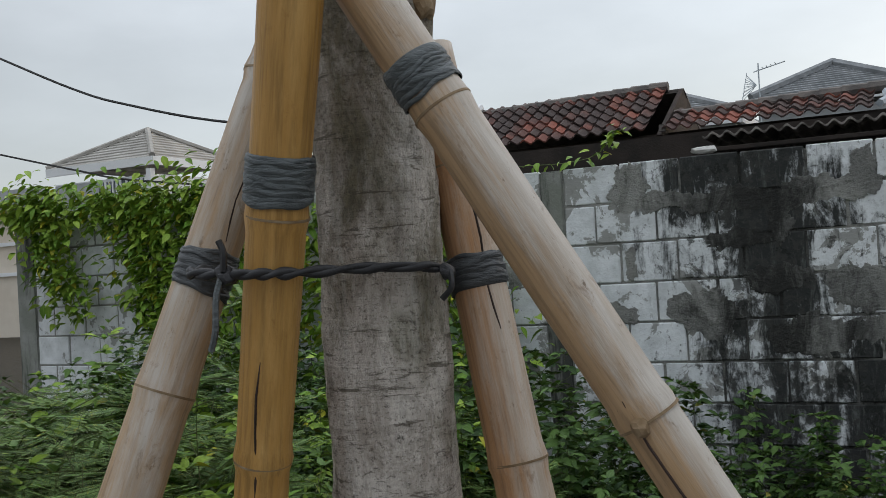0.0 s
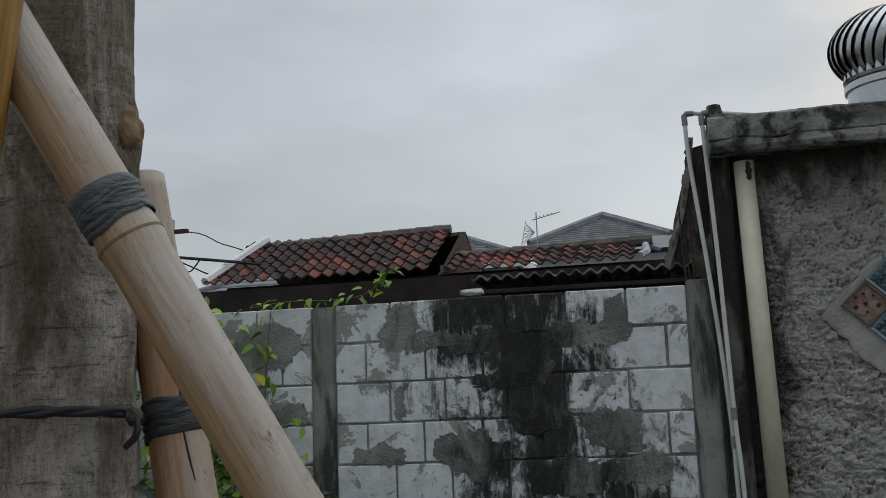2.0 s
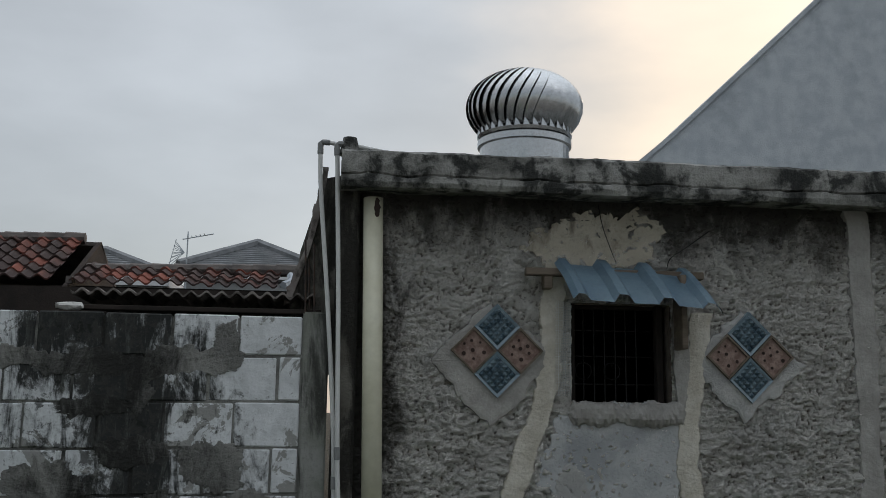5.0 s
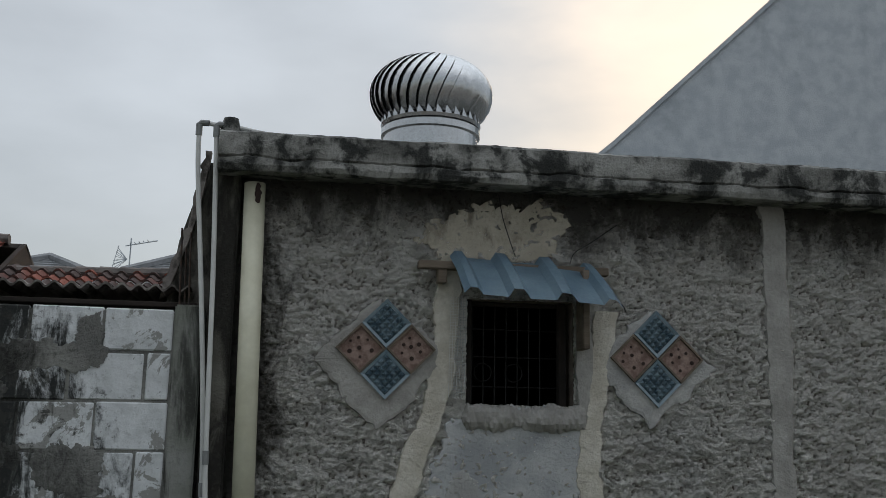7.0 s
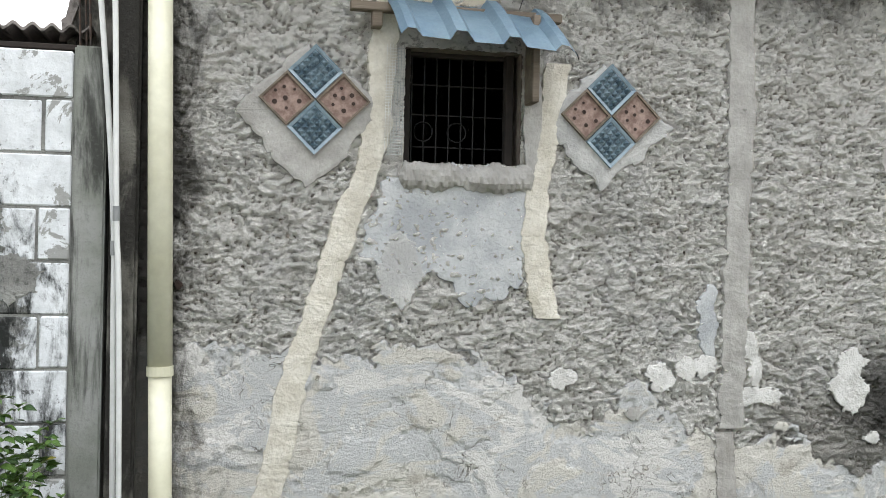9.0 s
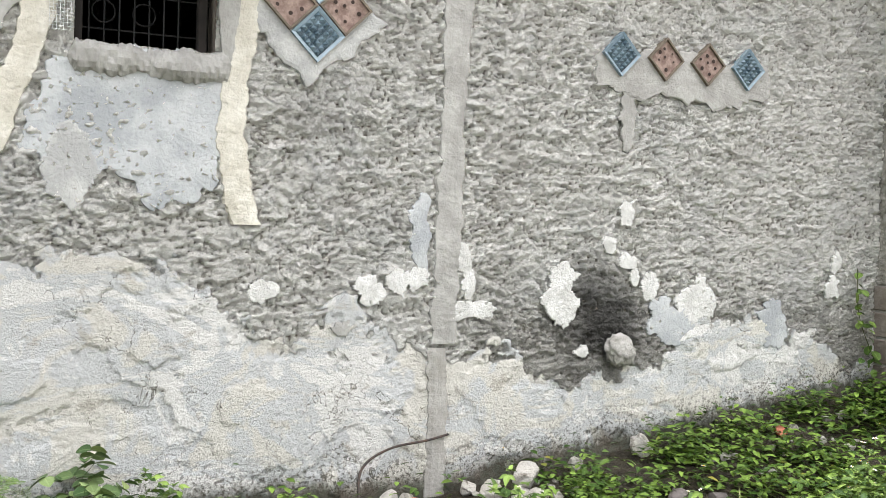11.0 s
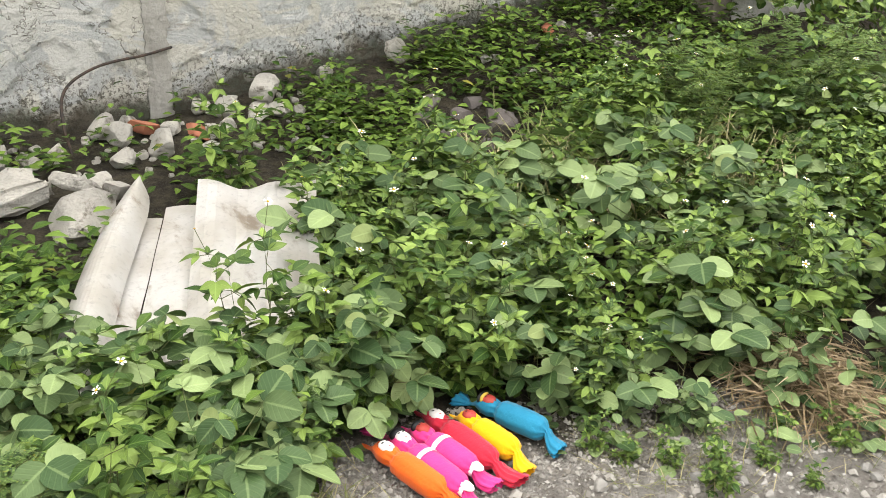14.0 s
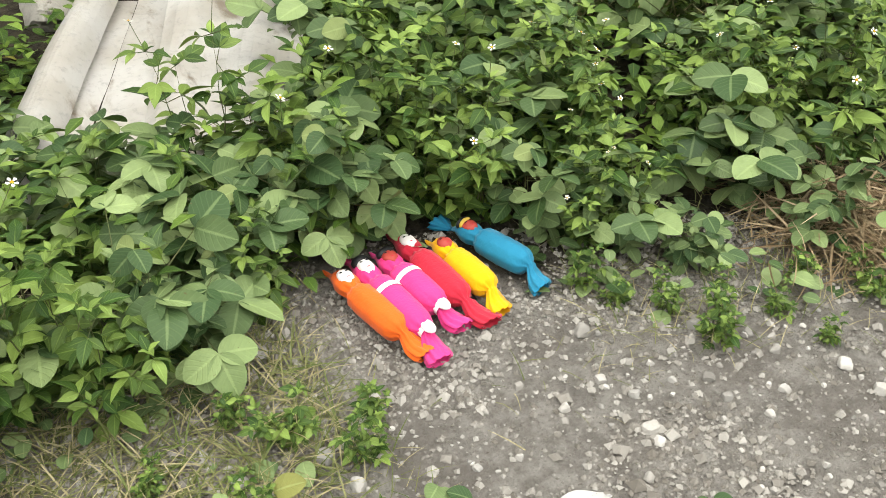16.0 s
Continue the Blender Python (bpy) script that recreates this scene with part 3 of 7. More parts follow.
def blob(cx, cz, w, h, y, thick, rng, bm=None, n=22, rough=0.28, corner=1.0):
    """A flat irregular patch of plaster that stands proud of a wall facing -y."""
    bm = bm or bmesh.new()
    ph = [rng.uniform(0, 6.3) for _ in range(5)]
    n *= 4
    m = min(w, h)
    outline = []
    for k in range(n):
        a = 2 * math.pi * k / n
        u, v = math.cos(a), math.sin(a)
        p = Vector((w / 2 * math.copysign(abs(u) ** corner, u), h / 2 * math.copysign(abs(v) ** corner, v), ph[0]))
        d = Vector((0, 0, 0))
        for fr, am in ((1.6 / m, 0.46), (4.5 / m, 0.24), (12 / m, 0.16), (30 / m, 0.10)):
            d += noise.noise_vector(p * fr + Vector((ph[1] * 9, ph[2] * 9, ph[3]))) * am * m * rough * 1.6
        outline.append((p.x + d.x, p.y + d.y))
    rings = []
    for s, yy in ((1.0, y), (0.985, y - thick * 0.8), (0.93, y - thick), (0.45, y - thick * 1.1)):
        rings.append([bm.verts.new((cx + s * ox, yy + rng.uniform(-0.0006, 0.0006), cz + s * oz)) for ox, oz in outline])
    for a, b in zip(rings, rings[1:]):
        for k in range(n):
            bm.faces.new((a[k], a[(k + 1) % n], b[(k + 1) % n], b[k]))
    bm.faces.new(rings[-1])
    return bm


def strip(points, width, y, thick, rng, bm=None):
    """A trowelled band of cement running down a wall facing -y."""
    bm = bm or bmesh.new()
    pts = curve_pts([(x, 0, z) for x, z in points], 30)
    rows, o = [], rng.uniform(0, 50)
    for p in pts:
        l, r = (width * (0.5 + 0.16 * noise.noise((p.z * 6, o, s)) + 0.10 * noise.noise((p.z * 21, o, s)) + 0.07 * noise.noise((p.z * 70, o, s))) for s in (1, 7))
        lump = [0.004 * noise.noise((p.z * 14, o, s)) + 0.002 * noise.noise((p.z * 45, o, s)) for s in (2, 4)]
        rows.append([bm.verts.new((p.x + dx, y - dy, p.z)) for dx, dy in ((-l, -0.012), (-l * 0.9, thick * 0.75), (-l * 0.35, thick * 1.15 + lump[0]), (r * 0.35, thick * 1.15 + lump[1]), (r * 0.9, thick * 0.75), (r, -0.012))])
    for a, b in zip(rows, rows[1:]):
        for k in range(5):
            bm.faces.new((a[k], a[k + 1], b[k + 1], b[k]))
    bm.faces.new(rows[0])
    bm.faces.new(list(reversed(rows[-1])))
    return bm


def ground_z(x, y):
    """Height of the ground: flat by the road, rising to the house."""
    t = min(max((y - 4.3) / 1.0, 0), 1)
    t = t * t * (3 - 2 * t)
    s = min(max((x - 3.4) / 2.8, 0), 1)
    z = t * (0.07 + 0.36 * s)
    z += 0.012 * noise.noise((x * 2.1, y * 2.1, 0)) + 0.004 * noise.noise((x * 9, y * 9, 3))
    if x < 0.5:
        z += 0.1 * min(max((0.5 - x) / 2, 0), 1) * min(max((y - 2) / 2, 0), 1)
    return z


# ---- ground ----
def build_ground():
    def axis(lo, hi, step, far):
        a = list(np.arange(lo, hi + 1e-6, step))
        d, left, right = step, [lo], [hi]
        while right[-1] < far:
            d *= 1.5
            right.append(right[-1] + d)
            left.append(left[-1] - d)
        return sorted(left[1:]) + a + right[1:]
    xs, ys = axis(-3.0, 7.6, 0.07, 900), axis(0.2, 5.6, 0.07, 900)
    verts = [(x, y, ground_z(x, y)) for y in ys for x in xs]
    n = len(xs)
    faces = [(j * n + i, j * n + i + 1, (j + 1) * n + i + 1, (j + 1) * n + i) for j in range(len(ys) - 1) for i in range(n - 1)]
    me = bpy.data.meshes.new("ground")
    me.from_pydata(verts, [], faces)
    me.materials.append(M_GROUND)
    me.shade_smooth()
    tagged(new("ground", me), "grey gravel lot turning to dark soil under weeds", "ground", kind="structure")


build_ground()

# ---- house with the rough plaster wall ----
HX0, HX1, HY, HZ1 = 0.61, 6.15, 5.34, 3.02
WIN = (1.80, 2.335, 1.95, 2.46)


def build_house():
    rng = random.Random(5)
    # front wall: a lumpy skin of thrown plaster over a thick core with a real opening
    step = 0.0078
    nx, nz = int((HX1 - HX0) / step), int((HZ1 + 0.1) / step)
    verts, faces, skin = [], [], []

    def ramp(v):
        v = min(max(v, 0.0), 1.0)
        return v * v * (3 - 2 * v)

    tops = ((0.6, 1.02), (1.5, 1.12), (2.2, 1.05), (2.6, 0.86), (3.3, 0.82), (3.5, 0.70), (4.0, 0.62), (4.3, 0.60), (4.65, 0.68), (5.1, 0.77), (5.9, 0.68), (6.3, 0.7))
    tx, tz = [a for a, _ in tops], [b for _, b in tops]
    for j in range(nz + 1):
        z = -0.1 + j * (HZ1 + 0.1) / nz
        for i in range(nx + 1):
            x = HX0 + i * (HX1 - HX0) / nx
            wx, wz = x + 0.035 * noise.noise((x * 6, z * 6, 11)), z + 0.022 * noise.noise((x * 8, z * 8, 12))
            a = noise.noise((wx * 9, wz * 15, 1.0))
            b = noise.noise((wx * 26, wz * 34, 4.0))
            e = noise.noise((x * 60, z * 80, 7.0))
            g = noise.noise((wx * 41, wz * 55, 14.0))
            c = noise.noise((x * 1.6, z * 1.6, 9.0))
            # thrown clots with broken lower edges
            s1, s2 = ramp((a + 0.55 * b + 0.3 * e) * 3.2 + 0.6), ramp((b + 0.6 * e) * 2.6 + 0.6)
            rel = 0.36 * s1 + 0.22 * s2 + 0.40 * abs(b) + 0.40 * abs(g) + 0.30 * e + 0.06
            q = noise.noise((x * 2.6, z * 3.2, 2.0)) + 0.5 * noise.noise((x * 7, z * 9, 3.0)) + 0.3 * noise.noise((x * 20, z * 24, 5.0)) + 0.15 * noise.noise((x * 45, z * 52, 6.0))
            coat = float(np.interp(x, tx, tz)) + 0.24 * q - z
            cov = ramp(coat / 0.02 + 0.5)
            # coats peel in ragged steps
            skim = 0.007 * math.floor(1.7 * noise.noise((x * 3.4, z * 4.4, 8.0)) + 1.0 * q + 0.5) + 0.004 * q + 0.002 * e
            h = (1 - cov) * 0.033 * (rel - 0.66) + cov * (0.004 + skim) + 0.006 * c
            verts.append((x, HY - h, z))
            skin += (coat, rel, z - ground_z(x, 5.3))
    for j in range(nz):
        for i in range(nx):
            x, z = HX0 + (i + 0.5) * (HX1 - HX0) / nx, -0.1 + (j + 0.5) * (HZ1 + 0.1) / nz
            if WIN[0] < x < WIN[1] and WIN[2] < z < WIN[3]:
                continue
            k = j * (nx + 1) + i
            faces.append((k, k + 1, k + nx + 2, k + nx + 1))
    me = bpy.data.meshes.new("wall_front")
    me.from_pydata(verts, [], faces)
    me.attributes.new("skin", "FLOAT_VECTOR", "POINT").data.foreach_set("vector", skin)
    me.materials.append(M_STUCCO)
    me.shade_smooth()
    front = tagged(new("wall_front", me), "lumpy thrown-plaster house wall, stained and flaking white", "wall", kind="structure")
    bm = box(HX0 + 0.01, WIN[0], HY + 0.022, HY + 0.16, -0.1, HZ1)
    box(WIN[1], HX1, HY + 0.022, HY + 0.16, -0.1, HZ1, bm=bm)
    box(WIN[0], WIN[1], HY + 0.022, HY + 0.16, -0.1, WIN[2], bm=bm)
    box(WIN[0], WIN[1], HY + 0.022, HY + 0.16, WIN[3], HZ1, bm=bm)
    part("wall_core", bm, M_BRICK, front)
    # other walls, floor and flat roof close the house
    bm = box(HX0, HX0 + 0.14, HY + 0.17, 9.5, -0.1, 3.03)
    thing("wall_side_west", bm, M_COLUMN, "stained cement side wall of the house", "wall", kind="structure")
    bm = box(HX1 - 0.14, HX1, HY + 0.17, 9.5, -0.1, 3.03)
    thing("wall_side_east", bm, M_CORNER, "cement side wall of the house", "wall", kind="structure")
    bm = box(HX0, HX1, 9.5, 9.64, -0.1, 3.03)
    thing("wall_back", bm, M_CORNER, "plain back wall of the house", "wall", kind="structure")
    bm = box(HX0 + 0.14, HX1 - 0.14, HY + 0.17, 9.5, -0.02, 0.02)
    thing("floor_inside", bm, M_CORNER, "dark cement floor inside the house", "floor", kind="structure")
    # eave slab with a broken, mossy front edge
    bm = bmesh.new()
    n, rows = 420, []
    prof = ((5.50, 3.015), (5.16, 2.982), (5.135, 2.987), (5.124, 3.012), (5.126, 3.040), (5.144, 3.047), (5.132, 3.056), (5.13, 3.10), (5.135, 3.165), (5.16, 3.18), (5.50, 3.19))
    for i in range(n + 1):
        x = 0.60 + i * (HX1 + 0.1 - 0.60) / n
        rows.append([bm.verts.new((x, yy + 0.006 * noise.noise((x * 9, zz * 30, k)) + 0.004 * noise.noise((x * 34, zz * 60, k)), zz + (0.016 * noise.noise((x * 6, 0, 5)) + 0.006 * noise.noise((x * 28, 0, 5)) if 4 <= k <= 6 else 0.008 * noise.noise((x * 6, k * 3.3, 5)) + 0.004 * noise.noise((x * 25, k, 8))))) for k, (yy, zz) in enumerate(prof)])
    for a, b in zip(rows, rows[1:]):
        for k in range(len(prof) - 1):
            bm.faces.new((a[k], b[k], b[k + 1], a[k + 1]))
    bm.faces.new(rows[0])
    bm.faces.new(list(reversed(rows[-1])))
    thing("eave", bm, M_FASCIA, "mouldy concrete eave slab with a cracked front edge", "eave", kind="structure")
    bm = box(HX0 - 0.01, HX1 + 0.08, 5.50, 9.7, 3.03, 3.16, 0.01)
    thing("roof_slab", bm, M_FASCIA, "flat concrete roof slab of the house", "roof", kind="structure")
    # low knob of cement on the eave's corner
    bm = bmesh.new()
    bmesh.ops.create_cone(bm, cap_ends=True, segments=14, radius1=0.055, radius2=0.035, depth=0.09)
    bmesh.ops.translate(bm, vec=(0.64, 5.25, 3.215), verts=bm.verts)
    thing("cement_knob", bm, M_FASCIA, "small weathered cement stub on the eave", "stub")
    # corner pillar and a dark gap beside it
    bm = box(0.585, 0.70, 5.285, 5.40, -0.1, 3.01, 0.012, seg=2)
    thing("corner_pillar", bm, M_CORNER, "dark mould-stained cement corner pillar", "pillar", kind="structure")
    # ragged sheet edge leaning down the side of the roof
    bm = bmesh.new()
    prev = None
    for i in range(22):
        t = i / 21
        y, z = 5.50 + 0.06 * t, 3.16 - 0.72 * t
        x = 0.500 - 0.185 * t + 0.03 * math.sin(t * 3)
        r = [bm.verts.new((x + rng.uniform(-0.012, 0.012), y, z + rng.uniform(-0.02, 0.02))), bm.verts.new((x + 0.035, y - 0.01, z + 0.005)), bm.verts.new((x + 0.035, y + 0.03, z + 0.005)), bm.verts.new((x + rng.uniform(-0.008, 0.008), y + 0.03, z - 0.01))]
        if prev:
            for k in range(4):
                bm.faces.new((prev[k], prev[(k + 1) % 4], r[(k + 1) % 4], r[k]))
        prev = r
    thing("roof_edge_sheet", bm, M_ASBEST, "ragged grey sheet along the side of the roof", "roof sheet")
    bm = bmesh.new()
    q = ((0.33, 2.2), (0.60, 2.2), (0.60, 3.14), (0.515, 3.12), (0.40, 2.72))
    a = [bm.verts.new((x, 5.56, z)) for x, z in q]
    b = [bm.verts.new((x, 8.9, z)) for x, z in q]
    bm.faces.new(a)
    bm.faces.new(list(reversed(b)))
    for k in range(5):
        bm.faces.new((a[k], b[k], b[(k + 1) % 5], a[(k + 1) % 5]))
    thing("side_parapet", bm, M_CORNER, "stained cement parapet along the house side", "parapet", kind="structure")
    # vertical band of smooth cement, with a bare slot low down
    part("cement_band", strip([(3.40, 3.0), (3.405, 2.2), (3.395, 1.5), (3.39, 1.0), (3.385, 0.76)], 0.135, HY, 0.016, rng), M_SMOOTH, front, "smooth grey cement band")
    part("cement_band", strip([(3.345, 0.74), (3.36, 0.5), (3.35, 0.3), (3.35, 0.05)], 0.105, HY, 0.018, rng), M_SLOT, front, "bare grey cement slot")
    # cream bands either side of the window
    part("cream_band", strip([(1.715, 2.62), (1.70, 2.3), (1.655, 1.95), (1.55, 1.66), (1.44, 1.30), (1.34, 0.98), (1.28, 0.65), (1.22, 0.42)], 0.125, HY, 0.017, rng), M_CREAM, front, "cream cement band")
    part("cream_band", strip([(2.50, 2.42), (2.46, 2.1), (2.405, 1.8), (2.42, 1.5), (2.475, 1.27)], 0.125, HY, 0.017, rng), M_CREAM, front, "cream cement band")
    # smooth cement under the window, skims and flakes
    part("cement_patch", blob(2.04, 1.69, 0.72, 0.48, HY + 0.004, 0.011, rng, n=60, rough=0.24, corner=0.62), M_BLUISH, front, "smooth bluish cement patch")
    part("cement_patch", blob(2.20, 1.50, 0.32, 0.30, HY + 0.004, 0.010, rng, n=40, rough=0.3, corner=0.7), M_BLUISH, front)
    part("cement_patch", blob(1.80, 1.47, 0.17, 0.34, HY + 0.002, 0.012, rng, n=40, rough=0.3), M_PALE, front)
    part("cement_patch", blob(1.93, 2.77, 0.66, 0.30, HY + 0.004, 0.008, rng, n=60, rough=0.5, corner=0.8), M_TAN, front, "stained cream cement patch under the eave")
    for x, z, w, h, m in ((4.02, 1.06, 0.15, 0.16, M_FLAKE), (3.985, 0.93, 0.19, 0.19, M_FLAKE), (4.375, 1.135, 0.10, 0.09, M_FLAKE), (4.425, 1.06, 0.055, 0.09, M_FLAKE), (4.52, 1.02, 0.09, 0.15, M_FLAKE), (4.27, 1.22, 0.08, 0.08, M_FLAKE), (4.36, 1.38, 0.08, 0.13, M_FLAKE), (4.82, 0.93, 0.26, 0.20, M_FLAKE), (4.66, 0.82, 0.30, 0.17, M_BLUISH), (4.60, 0.90, 0.15, 0.14, M_BLUISH), (5.80, 1.15, 0.09, 0.12, M_FLAKE), (5.775, 1.01, 0.10, 0.13, M_FLAKE), (3.475, 1.14, 0.07, 0.16, M_FLAKE), (3.50, 1.03, 0.07, 0.14, M_FLAKE), (3.53, 0.91, 0.24, 0.10, M_FLAKE), (3.02, 1.0, 0.12, 0.14, M_FLAKE), (3.15, 1.04, 0.12, 0.10, M_FLAKE), (3.255, 1.26, 0.10, 0.34, M_BLUISH), (3.24, 1.05, 0.10, 0.12, M_FLAKE), (4.35, 1.85, 0.09, 0.36, M_SMOOTH), (4.13, 0.70, 0.08, 0.06, M_FLAKE), (5.35, 0.83, 0.2, 0.26, M_BLUISH), (2.55, 1.0, 0.14, 0.10, M_FLAKE), (2.9, 0.84, 0.1, 0.08, M_SMOOTH), (0.86, 1.4, 0.03, 0.04, M_HOLE)):
        part("plaster_flake", blob(x, z, w, h, HY + 0.002, 0.014, rng, n=30, rough=0.36), m, front)
    # a lump of cement stuck on the wall
    bm = bmesh.new()
    bmesh.ops.create_icosphere(bm, subdivisions=4, radius=0.078)
    for v in bm.verts:
        v.co *= 1 + 0.30 * noise.noise(v.co * 14) + 0.25 * noise.noise(v.co * 45) + 0.18 * noise.noise(v.co * 110)
        v.co.y *= 0.6
    bmesh.ops.translate(bm, vec=(4.33, 5.30, 0.71), verts=bm.verts)
    part("cement_lump", bm, M_SLOT, front, "rough lump of cement", True)
    return front


FRONT = build_house()


def build_window():
    w = holder("window_1", (2.03, HY, WIN[2]), "small dark window opening with iron bars and torn wire mesh", "window", kind="structure")
    rng = random.Random(8)
    bm = bmesh.new()
    n, m, rows = 150, 16, []
    for i in range(n + 1):
        x = 1.775 + 0.64 * i / n
        env = min(1, (i + 2) / 10, (n + 2 - i) / 10)
        ring = []
        for k in range(m):
            a = 2 * math.pi * k / m
            y, z = HY + 0.005 + 0.042 * math.cos(a) * env, 1.893 + 0.056 * math.sin(a) * env
            q = Vector((x, y, z))
            lump = 0.022 * noise.noise(q * 11) + 0.016 * abs(noise.noise(q * 26)) + 0.008 * noise.noise(q * 60)
            ring.append(bm.verts.new(q + Vector((0.4 * noise.noise(q * 20) * 0.02, math.cos(a), math.sin(a)) ) * lump))
        rows.append(ring)
    for a, b in zip(rows, rows[1:]):
        for k in range(m):
            bm.faces.new((a[k], a[(k + 1) % m], b[(k + 1) % m], b[k]))
    part("sill", bm, M_SMOOTH, w, "crumbling cement sill")
    bm = blob(2.385, 2.17, 0.09, 0.56, HY - 0.004, 0.014, rng, n=30, rough=0.12)
    part("jamb_patch", bm, M_SMOOTH, w)
    part("frame_post", box(2.275, 2.312, HY + 0.06, HY + 0.11, WIN[2], WIN[3], 0.004), M_DARKWALL, w)
    part("frame_post", box(1.806, 1.836, HY + 0.05, HY + 0.10, WIN[2], WIN[3], 0.004), M_DARKWALL, w)
    part("frame_head", box(1.836, 2.275, HY + 0.10, HY + 0.14, WIN[3] - 0.02, WIN[3], 0.004), M_DARKWALL, w)
    for i in range(7):
        x = 1.875 + i * 0.059
        part("bar", tube([(x, HY + 0.255, WIN[2] - 0.06), (x, HY + 0.255, WIN[3] + 0.02)], 0.004, 6), M_CABLE, w)
    for z in (2.05, 2.2, 2.34):
        part("cross_bar", tube([(1.76, HY + 0.263, z), (2.40, HY + 0.263, z)], 0.004, 6), M_CABLE, w)
    for i, (x, z) in enumerate(((1.93, 2.12), (2.09, 2.12))):
        bm = tube([(x + 0.045 * math.cos(a), HY + 0.248, z + 0.045 * math.sin(a)) for a in np.linspace(0, 2 * math.pi, 22)], 0.0035, 5)
        part("scroll", bm, M_CABLE, w)
    # torn wire mesh strip on the plaster
    bm = bmesh.new()
    for i in range(7):
        tube([(1.715 + i * 0.0125, HY - 0.022, 1.98), (1.72 + i * 0.0125, HY - 0.024, 2.46)], 0.0011, 4, bm)
    for j in range(36):
        z = 1.98 + j * 0.0132
        tube([(1.714, HY - 0.023, z), (1.797, HY - 0.023, z)], 0.0011, 4, bm)
    part("wire_mesh", bm, M_PVC2, w, "torn grey wire mesh strip")


build_window()


def build_awning():
    a = holder("awning", (2.1, HY, 2.6), "small bent blue-grey tin awning on a wooden batten", "awning")
    part("batten", box(1.55, 2.49, 5.25, 5.30, 2.585, 2.625, 0.005), M_WOOD, a)
    part("bracket", box(2.34, 2.372, 5.19, 5.315, 2.22, 2.60, 0.004), M_WOOD, a)
    part("bracket", box(1.645, 1.69, 5.26, 5.325, 2.52, 2.59, 0.004), M_WOOD, a)
    bm = bmesh.new()
    prof, x = [], 0.0
    for dx, h in ((0.0, 0.0), (0.025, 0.03), (0.06, 0.03), (0.085, 0.0), (0.20, 0.0), (0.225, 0.04), (0.27, 0.04), (0.30, 0.0), (0.42, 0.002), (0.445, 0.04), (0.49, 0.042), (0.52, 0.005), (0.64, 0.0), (0.665, 0.03), (0.70, 0.03), (0.735, -0.01)):
        prof.append((dx, h))
    rows = []
    for j in range(7):
        t = j / 6
        y, z = 5.29 - 0.27 * t, 2.655 - 0.165 * t - 0.05 * t * t
        rows.append([bm.verts.new((1.705 + 0.03 * t + dx * 1.0 + 0.02 * t * dx, y, z + h - 0.05 * dx + 0.006 * noise.noise((dx * 9, t * 3, 2)))) for dx, h in prof])
    for r, s in zip(rows, rows[1:]):
        for k in range(len(prof) - 1):
            bm.faces.new((r[k], r[k + 1], s[k + 1], s[k]))
    bmesh.ops.solidify(bm, geom=list(bm.faces), thickness=0.0025)
    part("tin_sheet", bm, M_TIN, a)
    for pts in ([(2.30, 5.28, 2.64), (2.33, 5.30, 2.70), (2.42, 5.325, 2.76), (2.56, 5.325, 2.86)], [(2.02, 5.25, 2.66), (2.0, 5.28, 2.74), (1.97, 5.31, 2.86), (1.95, 5.32, 2.98)], [(2.47, 5.06, 2.43), (2.49, 5.05, 2.41), (2.50, 5.05, 2.385)]):
        part("wire", tube(curve_pts(pts, 6), 0.0025, 5), M_CABLE, a)


build_awning()


def glass_unit(parent, x, z, half):
    """A moulded glass block set on its corner, with pyramids on its face."""
    bm = bmesh.new()
    s, f = half * 0.97, half * 0.80
    def d(u, v, y):
        return bm.verts.new((x + (u - v) / 2, y, z + (u + v) / 2))
    o = [d(u, v, HY - 0.036) for u, v in ((-s, -s), (s, -s), (s, s), (-s, s))]
    i = [d(u, v, HY - 0.030) for u, v in ((-f, -f), (f, -f), (f, f), (-f, f))]
    b = [d(u, v, HY + 0.01) for u, v in ((-s, -s), (s, -s), (s, s), (-s, s))]
    for k in range(4):
        bm.faces.new((o[k], o[(k + 1) % 4], i[(k + 1) % 4], i[k]))
        bm.faces.new((o[k], b[k], b[(k + 1) % 4], o[(k + 1) % 4]))
    unit = part("glass_block", bm, M_GLASSR, parent, "blue-grey patterned glass block")
    bm = bmesh.new()
    n = 5
    for a in range(n):
        for c in range(n):
            u0, v0, st = -f + a * 2 * f / n, -f + c * 2 * f / n, 2 * f / n
            q = [d(u0, v0, HY - 0.026), d(u0 + st, v0, HY - 0.026), d(u0 + st, v0 + st, HY - 0.026), d(u0, v0 + st, HY - 0.026)]
            t = d(u0 + st / 2, v0 + st / 2, HY - 0.046)
            for k in range(4):
                bm.faces.new((q[k], q[(k + 1) % 4], t))
    bmesh.ops.remove_doubles(bm, verts=bm.verts, dist=0.0005)
    part("glass_face", bm, M_GLASSF, unit)


